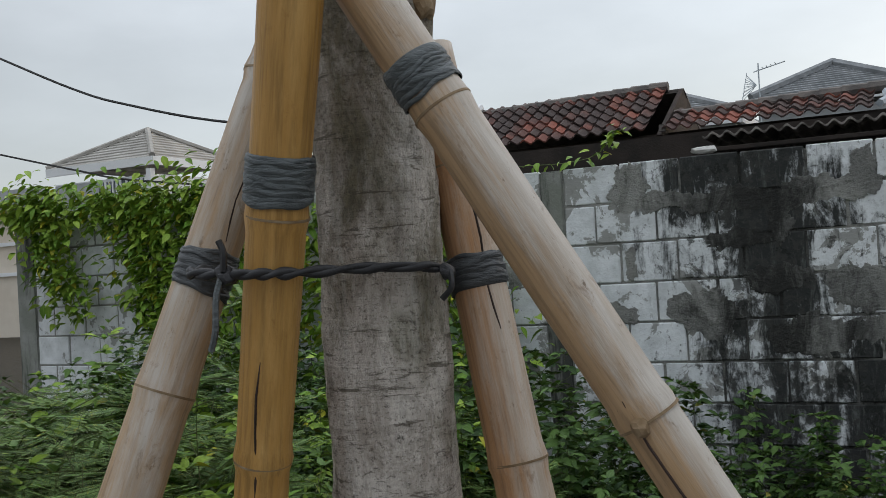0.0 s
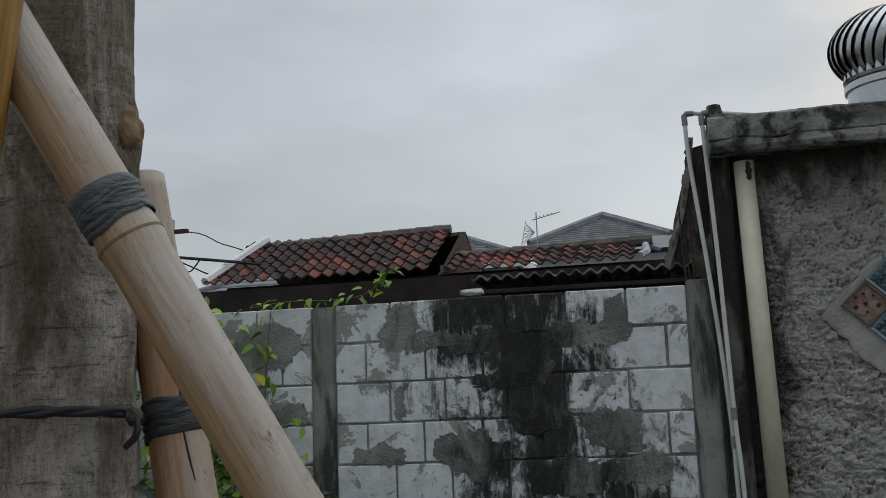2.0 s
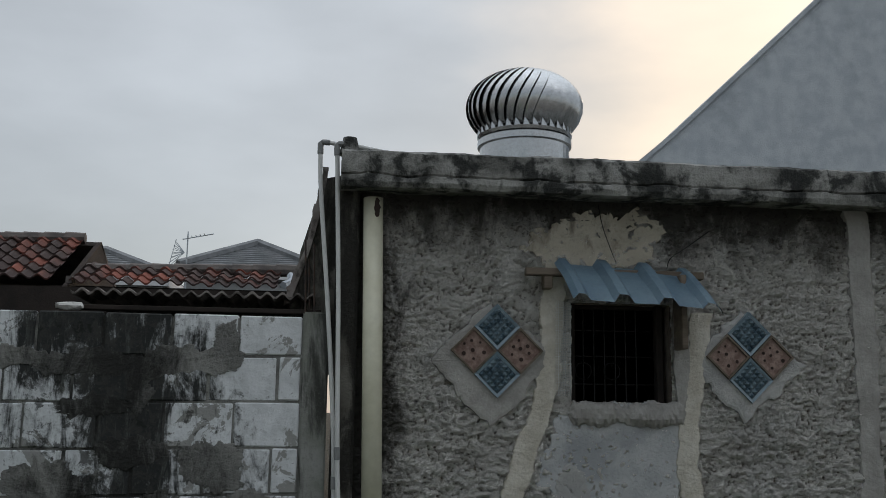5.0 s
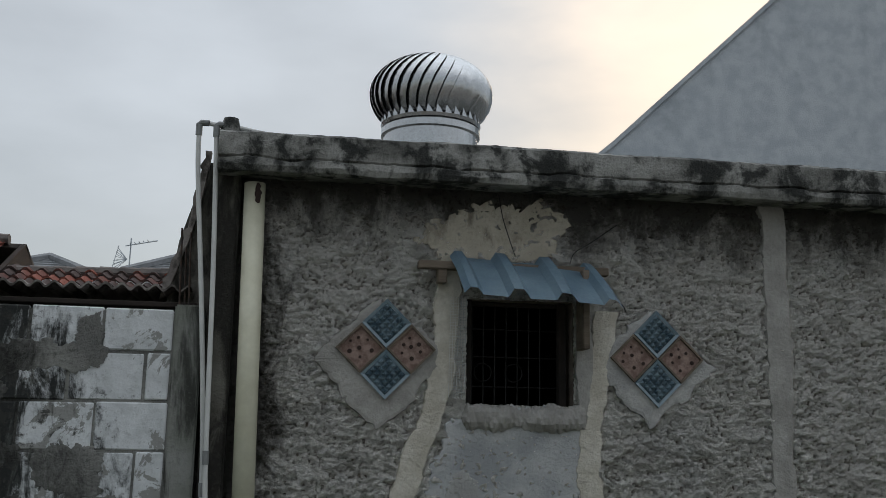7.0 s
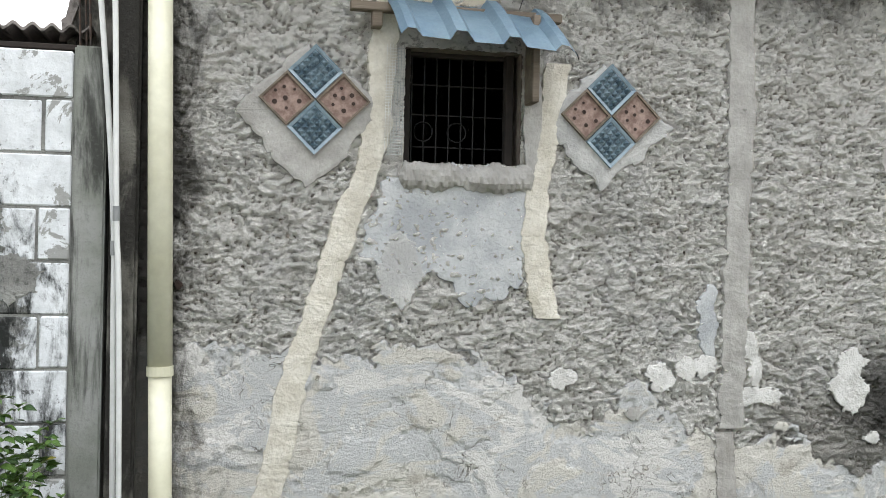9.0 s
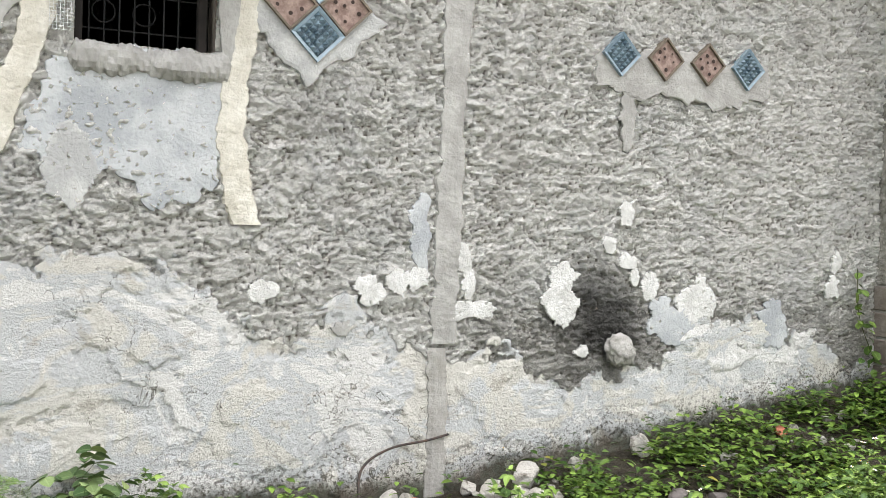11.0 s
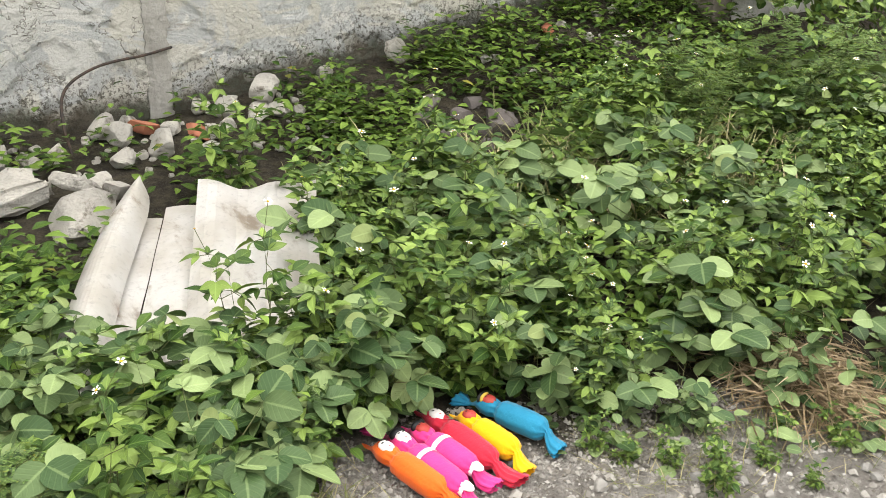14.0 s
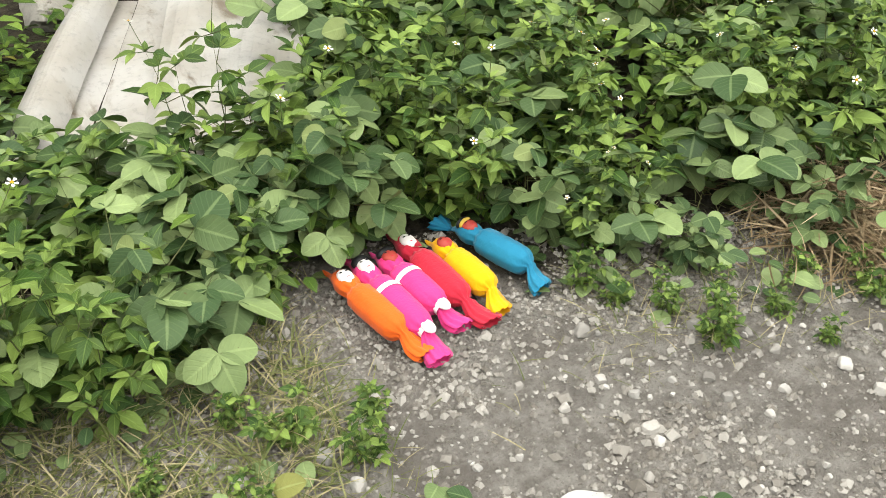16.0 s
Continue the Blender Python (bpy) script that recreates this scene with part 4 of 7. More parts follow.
def vent_unit(parent, x, z, half, rng):
    """A clay vent tile set on its corner, recessed, with blurred dark holes."""
    s, f = half * 0.97, half * 0.86
    bm = bmesh.new()
    def d(u, v, y):
        return bm.verts.new((x + (u - v) / 2, y, z + (u + v) / 2))
    o = [d(u, v, HY - 0.037) for u, v in ((-s, -s), (s, -s), (s, s), (-s, s))]
    i = [d(u, v, HY - 0.037) for u, v in ((-f, -f), (f, -f), (f, f), (-f, f))]
    b = [d(u, v, HY - 0.024) for u, v in ((-f, -f), (f, -f), (f, f), (-f, f))]
    w = [d(u, v, HY + 0.01) for u, v in ((-s, -s), (s, -s), (s, s), (-s, s))]
    for k in range(4):
        bm.faces.new((o[k], o[(k + 1) % 4], i[(k + 1) % 4], i[k]))
        bm.faces.new((i[k], i[(k + 1) % 4], b[(k + 1) % 4], b[k]))
        bm.faces.new((o[k], w[k], w[(k + 1) % 4], o[(k + 1) % 4]))
    unit = part("vent_tile", bm, M_WOOD, parent, "brown clay vent tile with dark holes")
    bm = bmesh.new()
    bm.faces.new([d(u, v, HY - 0.0245) for u, v in ((-f, -f), (f, -f), (f, f), (-f, f))])
    part("clay_face", bm, M_TERRA, unit)
    for u, v in ((-0.45, -0.5), (0.3, -0.62), (0.6, -0.05), (-0.6, 0.3), (0.05, 0.1), (0.45, 0.6), (-0.2, 0.66)):
        u, v, r = u * f + rng.uniform(-0.012, 0.012), v * f + rng.uniform(-0.012, 0.012), f * rng.uniform(0.12, 0.22)
        bm = bmesh.new()
        bm.faces.new([bm.verts.new((x + (u - v + r * math.cos(a)) / 2, HY - 0.0285, z + (u + v + r * math.sin(a)) / 2)) for a in np.linspace(0, 2 * math.pi, 11)[:-1]])
        part("hole", bm, M_HOLE, unit)


def build_ornaments():
    rng = random.Random(3)
    for cx, cz, sur in ((1.412, 2.202, M_SMOOTH), (2.75, 2.193, M_PALE)):
        o = holder("diamond_ornament", (cx, HY, cz), "diamond of two blue glass blocks and two clay vents", "wall ornament", "diamond ornaments")
        h = 0.1205
        part("cement_surround", blob(cx - 0.02, cz - 0.045, 0.64, 0.60, HY + 0.002, 0.019, rng, n=40, rough=0.11, corner=1.85), sur, o, "grey cement surround")
        glass_unit(o, cx, cz + h, h * 2 * 0.5 * 1.0)
        glass_unit(o, cx, cz - h, h)
        vent_unit(o, cx - h, cz, h, rng)
        vent_unit(o, cx + h, cz, h, rng)
    o = holder("diamond_row", (4.68, HY, 2.15), "row of four small glass and clay diamonds in the wall", "wall ornament")
    part("cement_surround", blob(4.70, 2.07, 1.14, 0.25, HY + 0.002, 0.018, rng, n=50, rough=0.3, corner=0.75), M_SMOOTH, o, "grey cement surround")
    for i in range(4):
        x = 4.287 + i * 0.267
        if i in (0, 3):
            glass_unit(o, x, 2.15, 0.112)
        else:
            vent_unit(o, x, 2.15, 0.112, rng)


build_ornaments()


def build_pipes():
    p = holder("drain_pipe", (0.757, 5.26, 0), "thick ivory plastic drain pipe down the house corner", "pipe")
    part("pipe", tube([(0.822, 5.26, -0.05), (0.800, 5.27, 1.05)], 0.047, 20), M_PVC, p, smooth=True)
    part("pipe", tube([(0.800, 5.27, 1.05), (0.766, 5.27, 2.955)], 0.05, 20), M_PVC, p, smooth=True)
    part("bracket", tube([(0.8005, 5.27, 1.03), (0.7995, 5.27, 1.07)], 0.054, 20), M_PVC, p)
    part("torn_rim", blob(0.785, 2.90, 0.03, 0.10, 5.222, 0.004, random.Random(2), n=12), M_HOLE, p)
    for zt, yy, bend in ((3.222, 5.27, ((0.630, 0.0), (0.613, 1.25), (0.610, 1.55), (0.590, 1.94), (0.550, 2.45), (0.500, 3.0))), (3.208, 5.235, ((0.660, 0.0), (0.640, 1.25), (0.622, 1.69), (0.604, 2.45), (0.584, 3.0)))):
        x = bend[-1][0] - 0.008
        q = holder("thin_pipe", (x, yy, 0), "thin grey plastic water pipe fixed beside the house corner", "pipe", "thin pipes")
        part("pipe", tube(curve_pts([(px, yy, pz) for px, pz in bend] + [(x, yy, zt)], 6), 0.0115, 10), M_PVC2, q, smooth=True)
        part("elbow", tube([(x, yy, zt - 0.045), (x, yy, zt + 0.008), (x + 0.010, yy, zt + 0.016), (x + 0.045, yy, zt + 0.016)], 0.0155, 10), M_FITTING, q)
        part("joint", tube([(bend[2][0], yy, bend[2][1] - 0.03), (bend[2][0] - 0.001, yy, bend[2][1] + 0.03)], 0.0145, 10), M_FITTING, q)
        part("pipe", tube([(x + 0.045, yy, zt + 0.016), (x + 0.36, yy + 0.12, zt - 0.004)], 0.0115, 10), M_PVC2, q)
    r = holder("rebar", (0.40, 5.45, 2.3), "rusty reinforcing bars sticking out of the block wall's column", "rebar")
    for x, y, z in ((0.445, 5.40, 2.752), (0.465, 5.44, 2.66), (0.49, 5.38, 2.728)):
        part("rod", tube([(x, y, 2.3), (x - 0.015, y, z)], 0.005, 6), M_IRON, r)


build_pipes()


def build_turbine():
    c = Vector((1.685, 5.95, 0))
    t = holder("roof_ventilator", (c.x, c.y, 3.16), "round shiny steel wind-turbine roof ventilator", "ventilator")
    bm = tube([(c.x, c.y, 3.14), (c.x, c.y, 3.44)], 0.266, 40)
    part("neck", bm, M_STEEL, t, smooth=False)
    part("collar", tube([(c.x, c.y, 3.44), (c.x, c.y, 3.446), (c.x, c.y, 3.482), (c.x, c.y, 3.49)], [0.268, 0.280, 0.280, 0.272], 40), M_STEEL, t)
    part("rim", tube([(c.x, c.y, 3.494), (c.x, c.y, 3.512)], [0.276, 0.284], 40), M_STEEL, t)
    # curved vanes, each a leaf-like blade from rim to crown
    n = 34
    verts, faces = [], []
    rows = 13
    for j in range(rows):
        s = j / (rows - 1)
        ang = -0.72 + s * 2.15
        r, z = 0.346 * math.cos(ang), 3.698 + (0.225 if ang > 0 else 0.25) * math.sin(ang)
        for k, (da, dr) in enumerate(((0.0, -0.016), (0.07, -0.004), (0.14, 0.004), (0.212, 0.008))):
            a = da + 0.75 * s ** 1.4
            rr = max(r + dr * (1 - s * 0.6), 0.01)
            verts.append((rr * math.cos(a), rr * math.sin(a), z))
    for j in range(rows - 1):
        for k in range(3):
            faces.append((j * 4 + k, j * 4 + k + 1, j * 4 + k + 5, j * 4 + k + 4))
    me = bpy.data.meshes.new("vane")
    me.from_pydata(verts, [], faces)
    me.materials.append(M_STEEL)
    me.shade_smooth()
    for i in range(n):
        v = new("vane", me)
        v.parent = t
        v.matrix_parent_inverse = Matrix.Translation((0, 0, -3.16))
        v.rotation_euler = (0, 0, 2 * math.pi * i / n)
    bm = bmesh.new()
    for i in range(n):
        a = 2 * math.pi * (i + 0.3) / n
        p = [Vector((c.x + r * math.cos(a + d), c.y + r * math.sin(a + d), z)) for d, r, z in ((0, 0.282, 3.512), (0.14, 0.282, 3.512), (0.03, 0.280, 3.56))]
        bm.faces.new([bm.verts.new(q) for q in p])
    part("rim_teeth", bm, M_STEEL, t)
    bm = bmesh.new()
    bmesh.ops.create_uvsphere(bm, u_segments=24, v_segments=12, radius=0.24, matrix=Matrix.Translation((c.x, c.y, 3.69)) @ Matrix.Diagonal((1.15, 1.15, 0.78, 1)))
    part("core", bm, M_STEELD, t)
    part("cap", tube([(c.x, c.y, 3.915), (c.x, c.y, 3.928), (c.x, c.y, 3.935)], [0.07, 0.06, 0.02], 20), M_STEEL, t)


build_turbine()


# ---- block wall ----
BY, BT = 5.32, 2.345


def build_block_wall():
    rng = random.Random(11)
    bm = box(-5.95, 0.55, BY + 0.0035, BY + 0.11, -0.1, BT - 0.008)
    wall = thing("wall_block", bm, M_MORTAR, "old white block wall, mouldy black, with smeared mortar", "wall", kind="structure")
    for x0, x1, top in ((-1.625, -1.49, BT + 0.0), (0.435, 0.565, BT + 0.03), (-5.98, -5.78, BT + 0.02), (-3.75, -3.6, BT)):
        bm = box(x0, x1, BY - 0.008, BY + 0.12, -0.1, top, 0.008, seg=2)
        part("column", bm, M_COLUMN, wall, "grey cement column in the wall")
    # cement smeared over joints and blocks
    for x, z, w, h in ((-1.10, 2.20, 0.20, 0.30), (-0.98, 2.13, 0.42, 0.10), (-1.12, 1.79, 0.07, 0.19), (-0.62, 2.10, 0.50, 0.12), (-0.1, 2.13, 0.55, 0.13), (0.06, 2.2, 0.13, 0.20), (-0.33, 2.0, 0.12, 0.26), (-0.55, 1.9, 0.35, 0.10), (0.02, 1.62, 0.34, 0.20), (-1.25, 1.52, 0.30, 0.12), (-0.75, 1.5, 0.34, 0.22), (-0.35, 1.68, 0.36, 0.12), (-1.9, 2.15, 0.4, 0.25), (-1.75, 1.75, 0.18, 0.12), (-2.3, 1.9, 0.4, 0.2), (0.15, 1.42, 0.3, 0.18), (-0.2, 1.4, 0.4, 0.2), (-2.6, 2.2, 0.3, 0.3)):
        part("mortar_smear", blob(x, z, w, h, BY, 0.007, rng, None, 50, 0.42, 0.8), M_MORTAR, wall)
    return wall


BLOCK_WALL = build_block_wall()


def build_corrugated():
    bm = bmesh.new()
    n, prev = 120, None
    for i in range(n + 1):
        x = -0.72 + i * 1.2 / n
        h = 0.013 * math.sin(x * 2 * math.pi / 0.076)
        r = [bm.verts.new((x, 5.43, 2.472 + h + 0.004 * noise.noise((x * 3, 0, 0)))), bm.verts.new((x, 7.0, 2.44 + h)), bm.verts.new((x, 7.0, 2.43 + h)), bm.verts.new((x, 5.43, 2.460 + h))]
        if prev:
            for k in range(4):
                bm.faces.new((prev[k], prev[(k + 1) % 4], r[(k + 1) % 4], r[k]))
        prev = r
    thing("corrugated_sheet", bm, M_ASBEST, "stained corrugated sheet roof just behind the block wall", "roof sheet")
    thing("support_beam", box(-0.78, 0.52, 5.435, 5.50, 2.375, 2.40, 0.004), M_DARKWALL, "thin dark wooden beam on the block wall", "beam")
    bm = bmesh.new()
    rng = random.Random(4)
    bmesh.ops.create_icosphere(bm, subdivisions=2, radius=0.06)
    for v in bm.verts:
        v.co *= 1 + 0.4 * noise.noise(v.co * 25)
        v.co.x *= 1.3
        v.co.y *= 0.6
        v.co.z *= 0.35
    bmesh.ops.translate(bm, vec=(-0.70, 5.40, 2.385), verts=bm.verts)
    thing("plastic_scrap", bm, M_FLAKE, "crumpled white plastic scrap on the wall top", "scrap")
    # near-black sheet added to fill the shaded gap below the roofs
    thing("shed_wall", box(-3.6, 0.4, 7.2, 7.3, 0, 2.70), M_DARKWALL, "added near-black wall for the shade behind the block wall", "wall", kind="structure")


build_corrugated()


# ---- right-hand wall beyond the house ----
def build_white_wall():
    rng = random.Random(21)
    step, x0, x1, y = 0.018, 6.20, 10.0, 4.90
    nx, nz = int((x1 - x0) / step), int(3.2 / step)
    verts, faces = [], []
    for j in range(nz + 1):
        z = -0.1 + j * 3.2 / nz
        for i in range(nx + 1):
            x = x0 + i * (x1 - x0) / nx
            amp = 0.018 if z > 1.0 else 0.003
            verts.append((x, y - amp * (noise.noise((x * 22, z * 22, 0)) + 0.6 * noise.noise((x * 47, z * 30, 3))), z))
    for j in range(nz):
        for i in range(nx):
            k = j * (nx + 1) + i
            faces.append((k, k + 1, k + nx + 2, k + nx + 1))
    me = bpy.data.meshes.new("wall_white")
    me.from_pydata(verts, [], faces)
    me.materials.append(M_ROUGHWHITE)
    me.shade_smooth()
    w = tagged(new("wall_white", me), "rough whitewashed plaster wall beyond the house corner", "wall", kind="structure")
    part("wall_core", box(x0, x1, y + 0.02, y + 0.15, -0.1, 3.1), M_BRICK, w)
    bm = bmesh.new()
    prev = None
    for i in range(160):
        x = x0 + 0.1 + i * (x1 - x0 - 0.2) / 159
        top = 0.97 + 0.05 * noise.noise((x * 6, 0, 0)) + 0.04 * noise.noise((x * 25, 0, 0))
        r = [bm.verts.new((x, y - 0.004, top)), bm.verts.new((x, y - 0.016, top - 0.01)), bm.verts.new((x, y - 0.016, -0.1))]
        if prev:
            for k in range(2):
                bm.faces.new((prev[k], prev[k + 1], r[k + 1], r[k]))
        prev = r
    part("white_band", bm, M_FLAKE, w, "whiter painted lower band")
    for z in (0.42, 0.60, 0.78):
        part("joint", box(x0 + 0.2, x1 - 0.2, y - 0.0185, y - 0.014, z, z + 0.006), M_SMOOTH, w)
    for i in range(24):
        x = x0 + 0.35 + (i // 2) * 0.38 + (i % 2) * 0.19
        z = 0.606 if i % 2 else 0.426
        part("joint", box(x, x + 0.006, y - 0.0185, y - 0.014, z, z + 0.174), M_SMOOTH, w)
    # pillar of grey blocks with cement above
    pl = holder("block_pillar", (6.17, 5.1, 0), "pillar of bare grey blocks at the house corner", "pillar", kind="structure")
    part("column", box(6.14, 6.28, 4.875, 5.42, 1.02, 3.0, 0.012, seg=2), M_RENDER, pl, "rough cement column")
    part("mortar", box(6.142, 6.27, 4.89, 5.42, 0.1, 1.02), M_SMOOTH, pl)
    for k in range(6):
        z = 0.12 + k * 0.152
        part("block", box(6.126 + rng.uniform(0, 0.006), 6.28, 4.875, 5.40, z, z + 0.138, 0.006), M_BRICK, pl)
    part("crack_pipe", tube([(6.128, 5.20, 1.02), (6.126, 5.19, 1.5), (6.128, 5.20, 2.2)], 0.006, 6), M_CABLE, pl)


build_white_wall()


# ---- buildings behind ----
def build_tall_wall():
    bm = bmesh.new()
    pts = ((3.1, -0.2), (3.1, 3.90), (4.15, 4.81), (4.58, 5.18), (5.83, 6.37), (9.0, 9.4), (17.0, 9.5), (17.0, -0.2))
    f = [bm.verts.new((x, 11.2, z)) for x, z in pts]
    b = [bm.verts.new((x, 11.45, z)) for x, z in pts]
    bm.faces.new(f)
    bm.faces.new(list(reversed(b)))
    for k in range(len(pts)):
        bm.faces.new((f[k], b[k], b[(k + 1) % len(pts)], f[(k + 1) % len(pts)]))
    h = thing("tall_building", bm, M_GREYWALL, "tall plain blue-grey rendered wall with a sloping top", "building")
    bm = bmesh.new()
    for (x0, z0), (x1, z1) in zip(pts[1:5], pts[2:6]):
        d = Vector((x1 - x0, 0, z1 - z0)).normalized()
        nrm = Vector((-d.z, 0, d.x)) * 0.05
        q = [Vector((x0, 0, z0)), Vector((x1, 0, z1)), Vector((x1, 0, z1)) + nrm, Vector((x0, 0, z0)) + nrm]
        a = [bm.verts.new((p.x, 11.17, p.z)) for p in q]
        c = [bm.verts.new((p.x, 11.48, p.z)) for p in q]
        bm.faces.new(a)
        bm.faces.new(list(reversed(c)))
        for k in range(4):
            bm.faces.new((a[k], c[k], c[(k + 1) % 4], a[(k + 1) % 4]))
    part("coping", bm, M_GREYWALL, h)


build_tall_wall()


def roof_tile_mesh(w, l):
    """One clay pan tile, curved across, running along +y upwards."""
    verts, faces = [], []
    n = 6
    for y, dz in ((0, 0.028), (0, 0.006), (l, 0.0)):
        for i in range(n + 1):
            u = i / n
            verts.append((u * w, y, dz + 0.028 * math.sin(u * 2 * math.pi)))
    for j in range(2):
        for i in range(n):
            k = j * (n + 1) + i
            faces.append((k, k + 1, k + n + 2, k + n + 1))
    return verts, faces


def tiled_slope(name, x0, x1, ze, zr, ye, yr, parent, cut=0.0):
    """Rows of clay tiles on a slope that faces -y, joined as one covering."""
    rng = random.Random(7)
    W, Lg = 0.178, 0.235
    run = math.hypot(yr - ye, zr - ze)
    rows, cols = int(run / Lg + 0.999), int((x1 - x0) / W)
    tv, tf = roof_tile_mesh(W, Lg * 1.12)
    verts, faces = [], []
    d = Vector((0, yr - ye, zr - ze)).normalized()
    nrm = Vector((0, -d.z, d.y))
    for r in range(rows):
        for c in range(cols):
            b = len(verts)
            jx, jn, jt = rng.uniform(-0.008, 0.008), rng.uniform(0, 0.012), rng.uniform(-0.012, 0.012)
            for x, y, z in tv:
                p = Vector((x0 + c * W + x + jx, ye, ze)) + d * (r * Lg + y + jt) + nrm * (z + jn + 0.02)
                verts.append(tuple(p))
            faces += [tuple(b + i for i in f) for f in tf]
    me = bpy.data.meshes.new(name)
    me.from_pydata(verts, [], faces)
    me.materials.append(M_TILE)
    ob = new(name, me)
    ob.parent = parent
    ob["kind"] = "stuff"
    return ob


def build_red_roofs():
    rng = random.Random(9)
    h = holder("tiled_house", (-3.5, 12.5, 0), "low old house with red clay tile roof blackened by moss", "house")
    bpy.context.view_layer.update()
    def add(ob):
        ob.matrix_parent_inverse = Matrix.Translation((3.5, -12.5, 0))
    add(tiled_slope("roof_tiles", -5.62, -2.50, 3.30, 4.0, 11.6, 13.0, h))
    add(tiled_slope("roof_tiles", -2.38, -0.02, 3.27, 3.57, 11.6, 12.4, h))
    # walls coloured near-black for the shaded opening under the eaves
    part("wall", box(-5.5, -2.4, 12.0, 15.0, -0.1, 3.3), M_DARKWALL, h, "wall under the eave, coloured dark for its shade")
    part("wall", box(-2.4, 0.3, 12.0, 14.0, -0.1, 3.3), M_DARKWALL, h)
    for x0, x1, z0, z1, y in ((-5.35, -2.58, 3.97, 4.04, 13.02), (-2.40, -0.02, 3.55, 3.61, 12.42)):
        x = x0
        while x < x1 - 0.1:
            zz = z0 + (z1 - z0) * (x - x0) / (x1 - x0)
            l = rng.uniform(0.24, 0.3)
            bm = tube([(x, y, zz), (x + l, y, zz + 0.008)], [0.085, 0.07], 8)
            part("ridge_tile", bm, M_RIDGE, h, smooth=False)
            x += l * 0.94
    part("verge", box(-2.42, -2.35, 11.6, 11.68, 3.28, 3.36), M_RIDGE, h)
    bm = bmesh.new()
    q = [bm.verts.new(p) for p in ((-2.40, 11.62, 3.24), (-2.40, 13.05, 4.0), (-2.40, 14.4, 3.24))]
    r = [bm.verts.new(p) for p in ((-2.46, 11.62, 3.24), (-2.46, 13.05, 4.0), (-2.46, 14.4, 3.24))]
    bm.faces.new(q)
    bm.faces.new(list(reversed(r)))
    for k in range(3):
        bm.faces.new((q[k], r[k], r[(k + 1) % 3], q[(k + 1) % 3]))
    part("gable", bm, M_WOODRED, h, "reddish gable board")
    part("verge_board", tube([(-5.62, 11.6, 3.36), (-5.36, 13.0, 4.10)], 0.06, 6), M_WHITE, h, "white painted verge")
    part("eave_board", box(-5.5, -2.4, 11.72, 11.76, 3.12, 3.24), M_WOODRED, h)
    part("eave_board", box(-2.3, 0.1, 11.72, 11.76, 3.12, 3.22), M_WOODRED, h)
    bm = bmesh.new()
    a = [bm.verts.new(p) for p in ((-5.6, 13.05, 4.0), (-2.4, 13.05, 4.0), (-2.4, 14.6, 3.3), (-5.6, 14.6, 3.3))]
    b = [bm.verts.new((v.co.x, v.co.y, v.co.z - 0.05)) for v in a]
    bm.faces.new(a)
    bm.faces.new(list(reversed(b)))
    for k in range(4):
        bm.faces.new((a[k], b[k], b[(k + 1) % 4], a[(k + 1) % 4]))
    part("back_slope", bm, M_RIDGE, h)
    # curled flashing at the far end of the lower roof
    bm = tube(curve_pts([(0.0, 11.7, 3.33), (0.08, 12.0, 3.42), (0.06, 12.4, 3.55), (0.22, 12.6, 3.52)], 5), 0.045, 6)
    part("flashing", bm, M_GREYWALL, h, "bent grey flashing")


build_red_roofs()


def hip_house(cx, cy, hw, hd, z0, z1, apex, wall_m, roof_m, label, rows=9):
    h = holder("house", (cx, cy, 0), label, "house", "houses behind")
    part("wall", box(cx - hw * 0.92, cx + hw * 0.92, cy - hd * 0.92, cy + hd * 0.92, -0.1, z0), wall_m, h)
    bm = bmesh.new()
    # stepped courses make the roof read as tiled
    prev = None
    ridge = max(hw - hd, 0)
    for i in range(rows + 1):
        t = i / rows
        x, y = hw + (ridge - hw) * t, hd * (1 - t) + 0.02
        z = z1 + (apex - z1) * t
        ring = [(cx - x, cy - y), (cx + x, cy - y), (cx + x, cy + y), (cx - x, cy + y)]
        a = [bm.verts.new((px, py, z)) for px, py in ring]
        if prev:
            for k in range(4):
                bm.faces.new((prev[k], prev[(k + 1) % 4], a[(k + 1) % 4], a[k]))
        b = [bm.verts.new((px, py, z + 0.035)) for px, py in ring]
        for k in range(4):
            bm.faces.new((a[k], a[(k + 1) % 4], b[(k + 1) % 4], b[k]))
        prev = b
    bm.faces.new(prev)
    part("roof", bm, roof_m, h)
    bm = bmesh.new()
    for sx, sy in ((-1, -1), (1, -1), (1, 1), (-1, 1)):
        tube([(cx + sx * hw, cy + sy * hd, z1 + 0.06), (cx + sx * ridge, cy, apex + 0.06)], 0.09, 6, bm)
    if ridge:
        tube([(cx - ridge, cy, apex + 0.06), (cx + ridge, cy, apex + 0.06)], 0.09, 6, bm)
    part("hip_tiles", bm, roof_m, h)
    part("fascia", box(cx - hw, cx + hw, cy - hd - 0.03, cy - hd + 0.05, z1 - 0.22, z1 + 0.03), M_WHITE, h, "white fascia board")
    part("fascia", box(cx + hw - 0.05, cx + hw + 0.03, cy - hd, cy + hd, z1 - 0.22, z1 + 0.03), M_WHITE, h)
    return h


